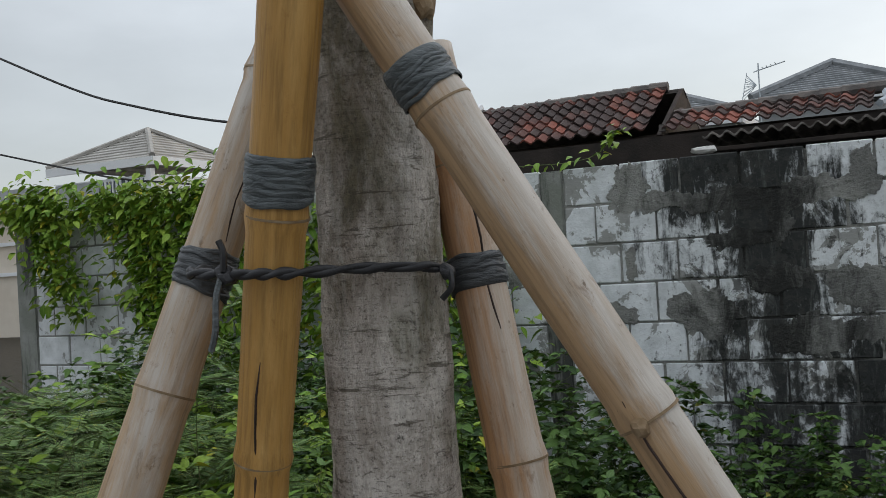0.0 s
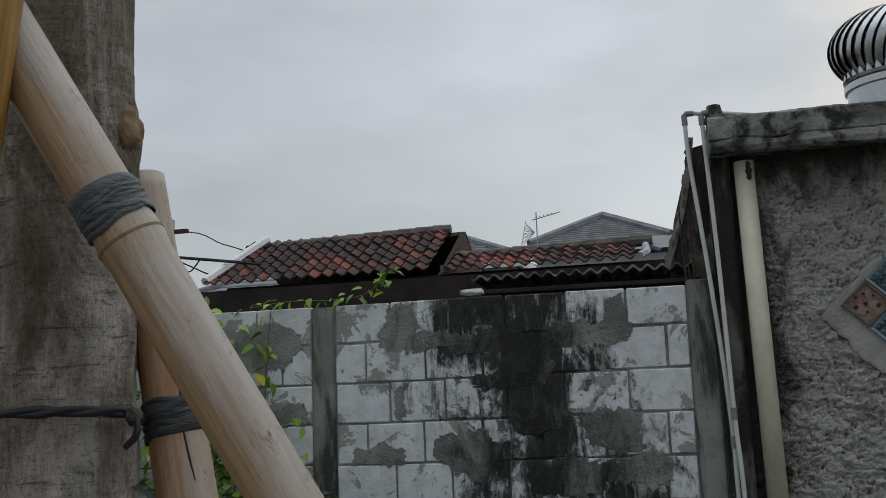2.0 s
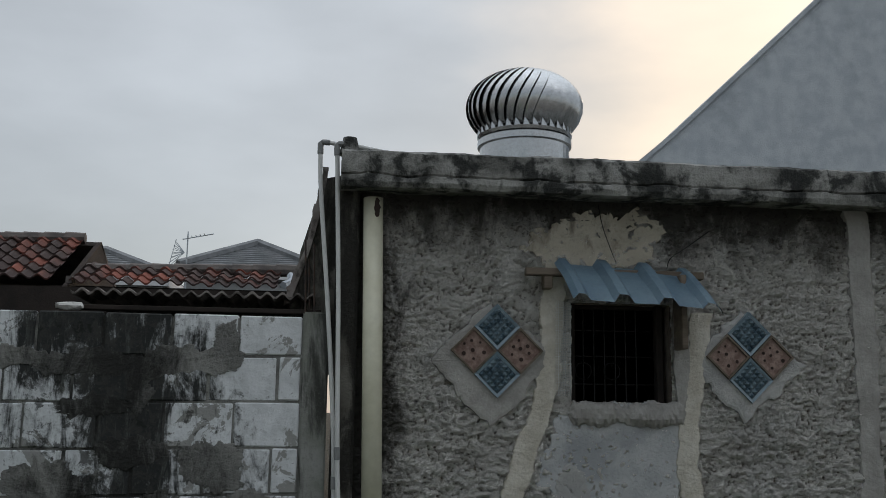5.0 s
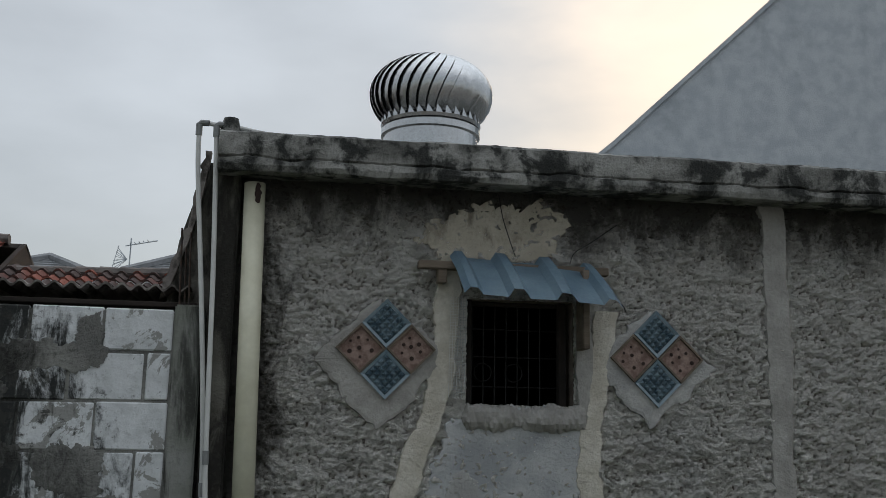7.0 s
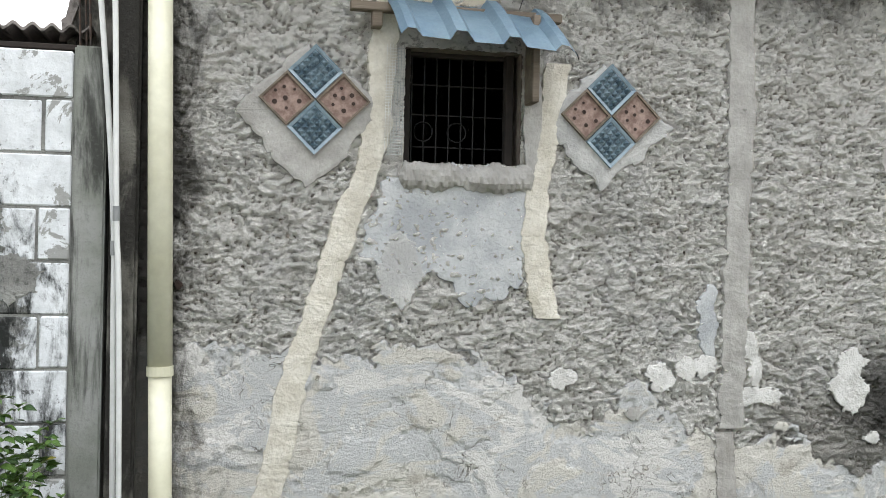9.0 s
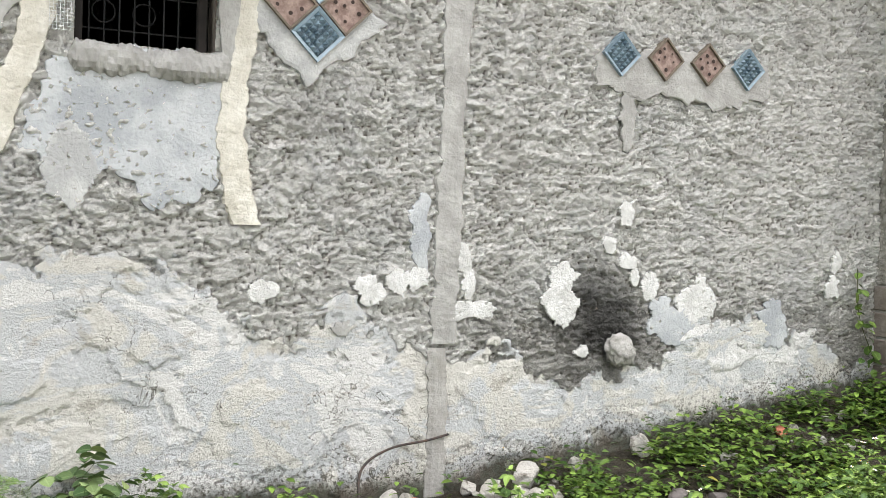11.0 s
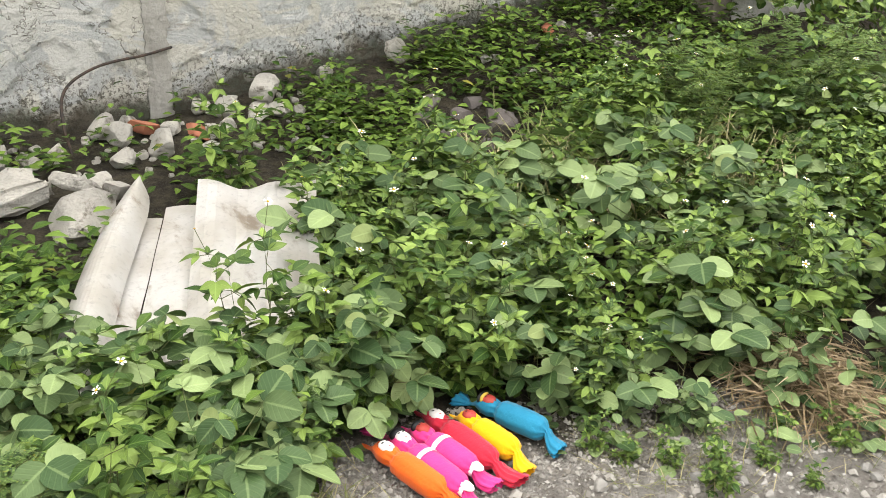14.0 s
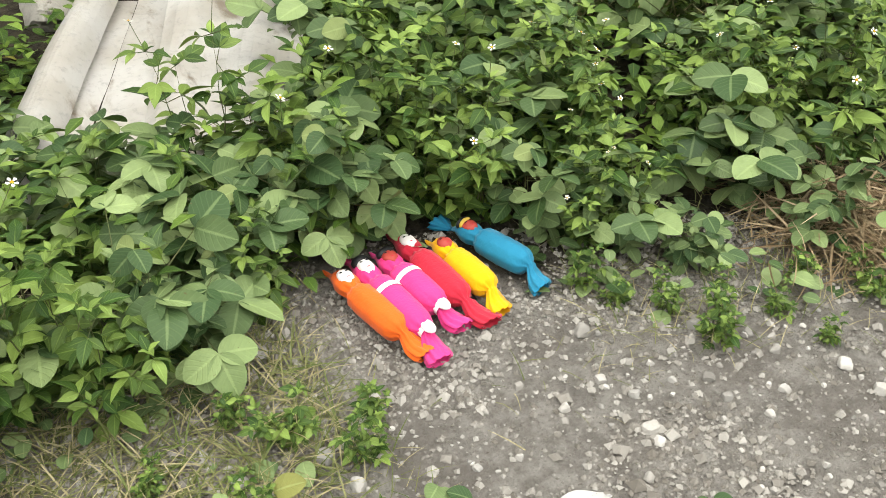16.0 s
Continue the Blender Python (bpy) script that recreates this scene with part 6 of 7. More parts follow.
def make_plant(name, rng, height, style, label, m_leaf, blooms=0):
    """A plant at the origin: stem and foliage as parts, flowers where it blooms."""
    h = holder(name, (0, 0, 0), label, "plant")
    st, fo = Foliage(), Foliage()
    tips = []
    shoots = {"herb": 5, "broad": 6, "fern": 7, "bush": 9}[style]
    for s in range(shoots):
        a = rng.uniform(0, 6.28)
        lean = rng.uniform(0.08, 0.55) if s else 0.05
        hh = height * (rng.uniform(0.5, 1.0) if s else 1.0)
        n = max(4, int(hh / (0.05 if style in ("herb", "broad") else 0.045)))
        p = np.array([0.02 * math.cos(a), 0.02 * math.sin(a), 0.0])
        for i in range(n):
            t = (i + 1) / n
            d = np.array([lean * math.cos(a) * (0.5 + t), lean * math.sin(a) * (0.5 + t), 1.0]) + np.array([rng.uniform(-0.15, 0.15), rng.uniform(-0.15, 0.15), 0])
            q = p + d / np.linalg.norm(d) * hh / n
            st.stem(p, q, 0.0028 * (1.2 - t), 0.0028 * (1.1 - t))
            p = q
            if t < 0.18:
                continue
            a2 = a + i * 1.57
            if style in ("herb", "bush"):
                for sgn in (0, math.pi):
                    b = a2 + sgn + rng.uniform(-0.4, 0.4)
                    el = rng.uniform(-0.55, 0.75)
                    dd = np.array([math.cos(b), math.sin(b), el])
                    ln = rng.uniform(0.036, 0.066) * (1.2 - 0.45 * t)
                    e = p + dd * ln * 0.5
                    st.stem(p, e, 0.001, 0.0008)
                    side = np.array([-math.sin(b), math.cos(b), 0])
                    fo.leaves(OVATE, [e, e, e], [dd, dd * 0.5 + side, dd * 0.5 - side], [ln * 1.2, ln * 0.85, ln * 0.85], [rng.uniform(-0.8, 0.8) for _ in range(3)])
            elif style == "broad":
                b = a2 * 1.6 + rng.uniform(-0.6, 0.6)
                dd = np.array([math.cos(b), math.sin(b), rng.uniform(0.1, 0.7)])
                ln = rng.uniform(0.045, 0.088)
                e = p + dd * ln * rng.uniform(0.7, 1.3)
                st.stem(p, e, 0.0014, 0.001)
                side = np.array([-math.sin(b), math.cos(b), 0])
                flat = np.array([dd[0], dd[1], rng.uniform(-0.75, 0.35)])
                fo.leaves(ROUND, [e, e, e], [flat, flat * 0.15 + side + (0, 0, -0.1), flat * 0.15 - side + (0, 0, -0.1)], [ln, ln * 0.9, ln * 0.9], [rng.uniform(-0.75, 0.75) for _ in range(3)])
            else:
                b = a2 * 1.3
                dd = np.array([math.cos(b), math.sin(b), rng.uniform(-0.3, 1.1)])
                dd /= np.linalg.norm(dd)
                side = np.array([-math.sin(b), math.cos(b), 0])
                ln = rng.uniform(0.12, 0.2)
                for w in np.linspace(0.25, 1.0, 6):
                    o = p + dd * ln * w + np.array([0, 0, -0.06 * w * w])
                    for sg in (-1, 1):
                        ax = side * sg + dd * 0.35
                        ax /= np.linalg.norm(ax)
                        pl = 0.07 * (1.15 - 0.45 * w)
                        us = np.linspace(0.1, 1, 13)
                        pp = [o + ax * pl * u for u in us]
                        perp, tw = np.cross(ax, (0, 0, 1)), rng.uniform(-0.5, 0.5)
                        perp = perp + np.array([0, 0, rng.uniform(-0.25, 0.25)])
                        fo.leaves(NARROW, pp + pp, [perp + ax * 0.4] * 13 + [-perp + ax * 0.4] * 13, [0.0135] * 26, [tw] * 26)
                        st.stem(o, pp[-1], 0.0006, 0.0004)
                st.stem(p, p + dd * ln, 0.0012, 0.0008)
        # leafy tip
        dirs = [np.array([math.cos(b), math.sin(b), 0.9]) for b in np.linspace(0, 6.28, 5)[:-1]]
        fo.leaves(OVATE if style != "fern" else SMALL, [p] * 4, dirs, [rng.uniform(0.02, 0.04) for _ in range(4)], [0] * 4)
        tips.append(p)
    for nm, fol, m in (("stem", st, M_STEM), ("foliage", fo, m_leaf)):
        ob = new(nm, fol.mesh(nm, m))
        ob.parent = h
        if nm == "stem":
            ob["kind"] = "stuff"
    for k in range(blooms):
        t = tips[k % len(tips)]
        q = t + np.array([rng.uniform(-0.03, 0.03), rng.uniform(-0.03, 0.03), rng.uniform(0.03, 0.09)])
        bm = bmesh.new()
        flower(bm, q, rng.uniform(0.009, 0.012), rng)
        ob = new("flower", mesh_of(bm, "flower", (M_PETAL, M_POLLEN)))
        ob.parent = h
        ob["label"] = "small white daisy flower with a yellow eye"
        s2 = Foliage()
        s2.stem(t, q, 0.0009, 0.0007)
        ob2 = new("flower_stalk", s2.mesh("flower_stalk", M_STEM))
        ob2.parent = h
    return h


def on_gravel(x, y):
    n = 0.10 * noise.noise((x * 2.3, y * 2.3, 7))
    if x < 2.85:
        return y < 2.90 + n
    return y + 0.42 * x < 4.12 + n


DOLL_BOX = (2.88, 3.29, 2.66, 3.06)
SHEET_AT = (2.86, 3.98)


def free(x, y, r):
    """True where a plant of that radius may stand."""
    if DOLL_BOX[0] - r * 0.5 < x < DOLL_BOX[1] + r * 0.3 and DOLL_BOX[2] - r < y < DOLL_BOX[3] + r * 0.15:
        return False
    dx, dy = x - 2.85, y - 3.78
    u, v = dx * 0.894 - dy * 0.447, dx * 0.447 + dy * 0.894
    if abs(u) < 0.22 + r * 0.3 and -0.42 < v < 0.62 + r * 0.2:
        return False
    return True


def bare_spot(x, y):
    """Rubble, the dark hollow and the lump by the sheet, where little grows."""
    for cx, cy, rx, ry in ((3.35, 5.12, 0.55, 0.24), (4.38, 4.62, 0.24, 0.22), (2.76, 4.42, 0.20, 0.20), (2.45, 4.70, 0.34, 0.16)):
        if ((x - cx) / rx) ** 2 + ((y - cy) / ry) ** 2 < 1:
            return True
    return False


def build_plants():
    rng = random.Random(77)
    kinds, spots = [], []
    for i in range(5):
        kinds.append(make_plant("weed", random.Random(100 + i), rng.uniform(0.24, 0.36), "herb", "leafy green weed with three-part leaves", M_LEAF))
    flowering = [make_plant("flowering_weed", random.Random(200 + i), rng.uniform(0.32, 0.44), "herb", "leafy weed bearing small white daisies", M_LEAF, 3) for i in range(3)]
    broad = [make_plant("broad_leaved_weed", random.Random(300 + i), rng.uniform(0.20, 0.32), "broad", "creeping weed with broad dull-green leaves", M_LEAF2) for i in range(4)]
    fern = [make_plant("feathery_shrub", random.Random(400 + i), rng.uniform(0.7, 0.95), "fern", "feathery shrub with fine pale-green leaflets", M_FERN) for i in range(3)]
    bush = [make_plant("tall_weed", random.Random(500 + i), rng.uniform(0.75, 0.95), "bush", "tall dense green weed by the wall", M_LEAF4) for i in range(3)]
    bright = [make_plant("bright_shrub", random.Random(600 + i), 0.85, "bush", "bright yellow-green leafy shrub", M_LEAF3) for i in range(2)]
    for k in range(16):
        spots.append((rng.uniform(-3.8, -1.5), rng.uniform(2.5, 4.2), rng.uniform(1.2, 1.75)))
    used = set()

    def put(src, x, y, s, group):
        m = Matrix.Translation((x, y, ground_z(x, y) - 0.01)) @ Matrix.Rotation(rng.uniform(0, 6.28), 4, "Z") @ Matrix.Rotation(rng.uniform(-0.14, 0.14), 4, "X")
        if src.name not in used:
            used.add(src.name)
            src["group"] = group
            src.matrix_basis = m
            src.scale = (s, s, s)
            return
        c = copy_thing(src, m)
        c.scale = (s, s, s)

    for x, y, s in spots:
        put(rng.choice(bright), x, y, s, "bright shrubs")
    # the bank between gravel and house
    placed = 0
    for _ in range(4000):
        if placed > 205:
            break
        x, y = rng.uniform(1.5, 6.2), rng.uniform(2.2, 4.6)
        if on_gravel(x - 0.08, y - 0.08) or not free(x, y, 0.13) or bare_spot(x, y) or bare_spot(x + 0.08, y + 0.12) or bare_spot(x + 0.24, y + 0.34):
            continue
        if y > 4.25 and rng.random() < 0.7:
            continue
        if x < 2.5 and y > 4.1:
            continue
        near = y + 0.42 * x < 4.45
        pick = rng.random()
        if near:
            src = rng.choice(broad) if pick < 0.42 else rng.choice(kinds)
            s = rng.uniform(0.6, 0.95)
        else:
            src = rng.choice(broad) if pick < 0.26 else rng.choice(flowering) if pick < 0.52 else rng.choice(kinds)
            s = rng.uniform(0.75, 1.1)
        if x > 4.3 and y > 3.6:
            s *= 1.15
        put(src, x, y, s, "weeds")
        placed += 1
    for x, y, s in ((2.74, 3.04, 0.6), (2.80, 3.14, 0.85), (2.64, 2.94, 0.65), (2.58, 2.95, 0.85), (2.42, 2.96, 0.9), (2.30, 3.0, 1.0), (2.95, 3.14, 0.85), (3.06, 3.14, 0.8), (3.18, 3.15, 0.85), (3.3, 3.1, 0.8), (3.36, 3.0, 0.7), (3.42, 2.86, 0.5), (3.56, 2.75, 0.5), (2.25, 2.84, 0.6), (2.66, 2.98, 0.95), (2.74, 3.10, 0.9), (2.55, 3.2, 1.0), (2.5, 2.92, 0.8), (2.62, 3.4, 0.95), (3.05, 3.22, 0.95), (3.2, 3.28, 1.0), (3.42, 3.2, 0.9), (2.93, 3.3, 0.9), (3.5, 2.95, 0.6), (2.4, 3.5, 0.9), (2.3, 3.75, 0.85), (2.60, 3.36, 1.0), (2.74, 3.30, 0.85), (2.90, 3.32, 0.9), (2.46, 3.62, 0.9), (2.40, 3.85, 0.9), (3.06, 3.40, 1.0), (3.18, 3.52, 1.0)):
        put(rng.choice(broad + flowering + kinds[:3]), x, y, s, "weeds")
    for x, y, s in ((2.84, 3.36, 1.0),):
        put(rng.choice(flowering), x, y, s, "weeds")
    for x, y in ((3.35, 2.72), (3.42, 2.66), (3.5, 2.6), (3.6, 2.55), (3.7, 2.6), (3.62, 2.45), (3.8, 2.5), (3.33, 2.79), (3.45, 2.55), (3.9, 2.45), (2.84, 2.70), (2.8, 2.62), (2.72, 2.72), (2.6, 2.6), (2.5, 2.72), (2.75, 2.5), (2.64, 2.78), (2.42, 2.6)):
        put(rng.choice(kinds), x, y, rng.uniform(0.22, 0.42), "weeds")
    for x, y, s in ((2.2, 3.0, 0.42), (5.2, 4.2, 0.62), (5.6, 4.1, 0.6), (4.9, 3.9, 0.5), (5.5, 3.7, 0.6), (6.0, 3.9, 0.6), (1.55, 4.95, 0.55)):
        put(rng.choice(fern), x, y, s, "feathery shrubs")
    # tall growth behind the tree and along the block wall
    for k in range(36):
        x, y = rng.uniform(-4.3, -1.2), rng.uniform(2.4, 4.0)
        put(rng.choice(fern), x, y, rng.uniform(1.3, 1.9) * (1 if x < -1.7 else 0.75), "feathery shrubs")
    for k in range(80):
        x, y = rng.uniform(-4.8, 0.35), rng.uniform(3.6, 5.05)
        s = rng.uniform(1.1, 1.6) if x < -1.1 else rng.uniform(0.85, 1.2)
        put(rng.choice(bush), x, y, s, "tall weeds")
    for x, y, s in ((-0.85, 4.8, 1.35), (-0.75, 4.9, 1.3), (-0.6, 4.6, 1.25), (-1.2, 4.7, 1.4), (-1.45, 4.7, 1.5), (0.2, 4.9, 1.05), (0.05, 4.8, 1.1), (-0.2, 4.8, 1.1), (-1.0, 4.5, 1.3)):
        put(rng.choice(bush), x, y, s, "tall weeds")
    for x, y, s in ((1.82, 5.14, 1.05), (1.90, 5.10, 0.8), (2.10, 5.12, 0.85), (1.4, 5.1, 1.0), (1.62, 5.1, 0.7), (2.02, 5.05, 0.7), (2.45, 5.15, 0.5)):
        put(rng.choice(broad + kinds), x, y, s, "weeds")


build_plants()


ROCKS = ((3.70, 5.10), (2.72, 4.36), (2.78, 4.56), (4.22, 5.02), (3.36, 5.05), (3.45, 5.06), (3.2, 5.02), (3.12, 5.1), (3.5, 4.95), (3.3, 4.92), (2.3, 4.6), (2.5, 4.6), (2.1, 4.6), (4.33, 4.42), (4.22, 4.32), (5.2, 5.05), (5.4, 5.0), (2.98, 4.85))


def build_ground_cover():
    """Low leafy cover near the house, creeping over soil, as one mat of growth."""
    rng = np.random.RandomState(5)
    fo, big = Foliage(), Foliage()
    P, D, S, R = [], [], [], []
    B = [[], [], [], []]
    def clump(x, y, n, spread, hgt, size, store):
        for _ in range(n):
            px, py = x + rng.normal(0, spread), y + rng.normal(0, spread)
            a = rng.uniform(0, 6.28)
            store[0].append((px, py, ground_z(px, py) + abs(rng.normal(0, 1)) * hgt))
            store[1].append((math.cos(a), math.sin(a), rng.uniform(-0.25, 0.55)))
            store[2].append(size * rng.uniform(0.7, 1.35))
            store[3].append(rng.uniform(-0.4, 0.4))
    st, U = [P, D, S, R], [[], [], [], []]
    for _ in range(3000):
        x, y = rng.uniform(1.2, 6.3), rng.uniform(3.0, 5.25)
        if on_gravel(x - 0.05, y - 0.05) or not free(x, y, 0.03):
            continue
        if y < 4.0 and rng.rand() < 0.65:
            continue
        if any((x - a) ** 2 + (y - b) ** 2 < 0.012 for a, b in ROCKS):
            continue
        bare = noise.noise((x * 2.2, y * 2.2, 11)) < -0.36 and y > 4.2
        if bare or (bare_spot(x, y) and rng.rand() < (0.6 if 2.95 < x < 3.9 else 0.95)):
            continue
        if x < 3.7 and y > 4.3 and rng.rand() < 0.62:
            continue
        clump(x, y, 14, 0.045, 0.075 if y > 4 else 0.09, 0.043, st)
    for _ in range(260):
        x, y = rng.uniform(1.4, 4.6), rng.uniform(2.2, 3.4)
        if not free(x, y, 0.0) or (on_gravel(x, y) and rng.rand() < 0.8):
            continue
        clump(x, y, 7, 0.05, 0.03, 0.036, B)
    for _ in range(420):
        x, y = rng.uniform(-4.8, 1.2), rng.uniform(2.4, 5.2)
        clump(x, y, 16, 0.13, 0.28 if x < 0.3 else 0.08, 0.05, U)
    fo.leaves(SMALL, P, D, S, R)
    tagged(new("ground_cover", fo.mesh("ground_cover", M_COVER)), "mat of small bright-green leaves over the soil", "ground cover", kind="stuff")
    under = Foliage()
    under.leaves(SMALL, *U)
    tagged(new("undergrowth", under.mesh("undergrowth", M_LEAF4)), "leafy undergrowth at the foot of the block wall, coloured dark for shade", "undergrowth", kind="stuff")
    big.leaves(ROUND, *B)
    tagged(new("creeping_leaves", big.mesh("creeping_leaves", M_LEAF2)), "broad creeping leaves at the edge of the gravel", "ground cover", kind="stuff")
    g = Foliage()
    P, D, S, R = [], [], [], []
    for _ in range(34000):
        x, y = rng.uniform(1.6, 5.2), rng.uniform(2.0, 4.6)
        e = y + 0.42 * x
        w = 0.8 * math.exp(-((e - 4.14) / 0.15) ** 2) + 0.25 * (e > 4.2) * (x > 3.4)
        if x < 2.85 and y < 3.0:
            w += 0.8
        if rng.rand() > w or not free(x, y, -0.02):
            continue
        a = rng.uniform(0, 6.28)
        P.append((x, y, ground_z(x, y)))
        D.append((math.cos(a), math.sin(a), rng.uniform(0.15, 1.3)))
        S.append(rng.uniform(0.03, 0.07) if x > 2.8 else rng.uniform(0.03, 0.10))
        R.append(rng.uniform(-0.5, 0.5))
    for _ in range(6500):
        x, y = rng.uniform(2.05, 2.98), rng.uniform(2.05, 2.98)
        if x - 2.05 > 0.62 + 0.3 * noise.noise((x * 3, y * 3, 4)) + 0.28 * (y - 2.4) or not free(x, y, -0.02):
            continue
        a = rng.uniform(0, 6.28)
        P.append((x, y, ground_z(x, y)))
        D.append((math.cos(a), math.sin(a), rng.uniform(0.05, 1.0)))
        S.append(rng.uniform(0.035, 0.10))
        R.append(rng.uniform(-0.5, 0.5))
    for _ in range(1600):
        x, y = rng.normal(4.55, 0.35), rng.normal(3.9, 0.22)
        a = rng.uniform(0, 6.28)
        P.append((x, y, ground_z(x, y)))
        D.append((0.5 * math.cos(a), 0.5 * math.sin(a), 1.0))
        S.append(rng.uniform(0.12, 0.26))
        R.append(rng.uniform(-0.5, 0.5))
    g.leaves(THIN, P, D, S, R)
    tagged(new("grass", g.mesh("grass", M_GRASS)), "thin half-dry grass at the edge of the gravel", "grass", kind="stuff")
    d = Foliage()
    P, D, S, R = [], [], [], []
    for _ in range(2600):
        x, y = rng.normal(3.92, 0.075), rng.normal(2.68, 0.075)
        a = rng.uniform(0, 6.28)
        P.append((x, y, ground_z(x, y) + abs(rng.normal(0, 0.035))))
        D.append((math.cos(a), math.sin(a), rng.uniform(-0.3, 0.4)))
        S.append(rng.uniform(0.05, 0.14))
        R.append(rng.uniform(-1, 1))
    d.leaves(THIN, P, D, S, R)
    tagged(new("dead_grass_heap", d.mesh("dead_grass_heap", M_DRY)), "small heap of pulled brown dead grass", "dead grass", kind="stuff")


build_ground_cover()


def build_vines():
    rng = np.random.RandomState(9)
    def vine(name, m, label, pts, n, spread, size, shape, droop=0.3, depth=0.05, wall=None):
        h = holder(name, tuple(pts[0]), label, "vine")
        fo, st = Foliage(), Foliage()
        line = curve_pts(pts, 8)
        for a, b in zip(line, line[1:]):
            st.stem(a, b, 0.003, 0.0028)
        P, D, S, R = [], [], [], []
        for _ in range(n):
            p = line[rng.randint(len(line))]
            q = np.array(p) + rng.normal(0, 1, 3) * spread
            if wall is not None:
                q[1] = min(q[1], wall - rng.uniform(0.01, depth))
            a = rng.uniform(0, 6.28)
            P.append(q)
            D.append((math.cos(a), -0.5 + 0.4 * math.sin(a), rng.uniform(-0.7, 0.25) - droop * 0.3))
            S.append(size * rng.uniform(0.6, 1.3))
            R.append(rng.uniform(-0.6, 0.6))
        fo.leaves(shape, P, D, S, R)
        for nm, f, mm in (("stem", st, M_STEM), ("foliage", fo, m)):
            ob = new(nm, f.mesh(nm, mm))
            ob.parent = h
            ob.matrix_parent_inverse = Matrix.Translation(-Vector(pts[0]))
    y = BY
    for pts, n, sp in (([(-5.9, y - 0.08, 2.45), (-5.3, y - 0.1, 2.42), (-4.6, y - 0.1, 2.38), (-4.0, y - 0.08, 2.36)], 900, (0.1, 0.06, 0.09)), ([(-5.5, y - 0.1, 2.45), (-5.45, y - 0.12, 2.1), (-5.2, y - 0.1, 1.7)], 420, (0.12, 0.05, 0.12)), ([(-4.55, y - 0.1, 2.4), (-4.5, y - 0.1, 2.0), (-4.35, y - 0.1, 1.5)], 700, (0.16, 0.05, 0.12)), ([(-4.0, y - 0.1, 2.4), (-3.9, y - 0.1, 1.9), (-3.7, y - 0.1, 1.2)], 700, (0.2, 0.05, 0.14)), ([(-3.3, y - 0.1, 2.4), (-3.2, y - 0.1, 1.9), (-2.9, y - 0.1, 1.4)], 600, (0.25, 0.05, 0.18)), ([(-2.4, y - 0.1, 2.2), (-2.2, y - 0.1, 1.7), (-2.0, y - 0.1, 1.3)], 420, (0.2, 0.06, 0.16))):
        vine("wall_creeper", M_LEAF3, "yellow-green creeper hanging over the block wall", pts, int(n * 1.5), sp, 0.085, OVATE, wall=y - 0.012, depth=0.16)
    vine("wall_top_creeper", M_LEAF3, "thin creeper shoot along the top of the wall", [(-2.0, y + 0.02, 2.37), (-1.75, y + 0.0, 2.39), (-1.5, y + 0.02, 2.385), (-1.3, y + 0.02, 2.41), (-1.18, y + 0.01, 2.50), (-1.13, y + 0.01, 2.54)], 60, (0.03, 0.02, 0.014), 0.062, OVATE)
    vine("wall_top_creeper", M_LEAF3, "thin creeper shoot hanging down the wall", [(-1.86, y - 0.03, 2.34), (-1.88, y - 0.04, 2.1), (-1.9, y - 0.03, 1.85)], 12, (0.03, 0.01, 0.04), 0.06, OVATE)
    vine("corner_creeper", M_LEAF, "green creeper climbing the block pillar at the corner", [(6.24, 4.84, 1.38), (6.20, 4.83, 1.1), (6.14, 4.86, 0.95), (6.25, 4.80, 0.7), (6.45, 4.78, 0.5)], 300, (0.06, 0.035, 0.07), 0.062, ROUND)
    vine("corner_creeper", M_LEAF, "green creeper climbing the block pillar at the corner", [(6.15, 4.82, 0.85), (6.35, 4.74, 0.62), (6.6, 4.65, 0.5), (6.95, 4.6, 0.45)], 520, (0.12, 0.06, 0.10), 0.062, ROUND)
    vine("corner_creeper", M_LEAF, "thin creeper shoot against the plaster wall", [(5.92, 5.29, 1.12), (5.95, 5.29, 0.85), (6.05, 5.26, 0.6)], 26, (0.03, 0.01, 0.04), 0.055, ROUND)
    for k in range(5):
        x = 6.6 + k * 0.5
        vine("shrub_growth", M_LEAF, "dense leafy growth in front of the white wall", [(x, 4.5, 0.3), (x + 0.1, 4.45, 0.55), (x + 0.25, 4.4, 0.5)], 420, (0.2, 0.12, 0.12), 0.06, OVATE)


build_vines()


# ---- rubble, sheet, dolls ----
def rock_mesh(seed, rough=0.35, sub=2):
    bm = bmesh.new()
    bmesh.ops.create_icosphere(bm, subdivisions=sub, radius=1)
    o = Vector((seed * 3.1, seed * 1.7, 0))
    for v in bm.verts:
        v.co *= 1 + rough * noise.noise(v.co * 1.3 + o) + rough * 0.5 * noise.noise(v.co * 3.1 + o)
        for ax in (Vector((1, 0.3, 0.2)), Vector((-0.4, 1, 0.1)), Vector((0.1, -0.3, 1)), Vector((-0.8, -0.6, 0.3))):
            ax = (ax + 0.3 * Vector((math.sin(seed), math.cos(seed * 2), math.sin(seed * 3)))).normalized()
            d = v.co.dot(ax) - 0.55
            if d > 0:
                v.co -= ax * d * 0.9
    return bm


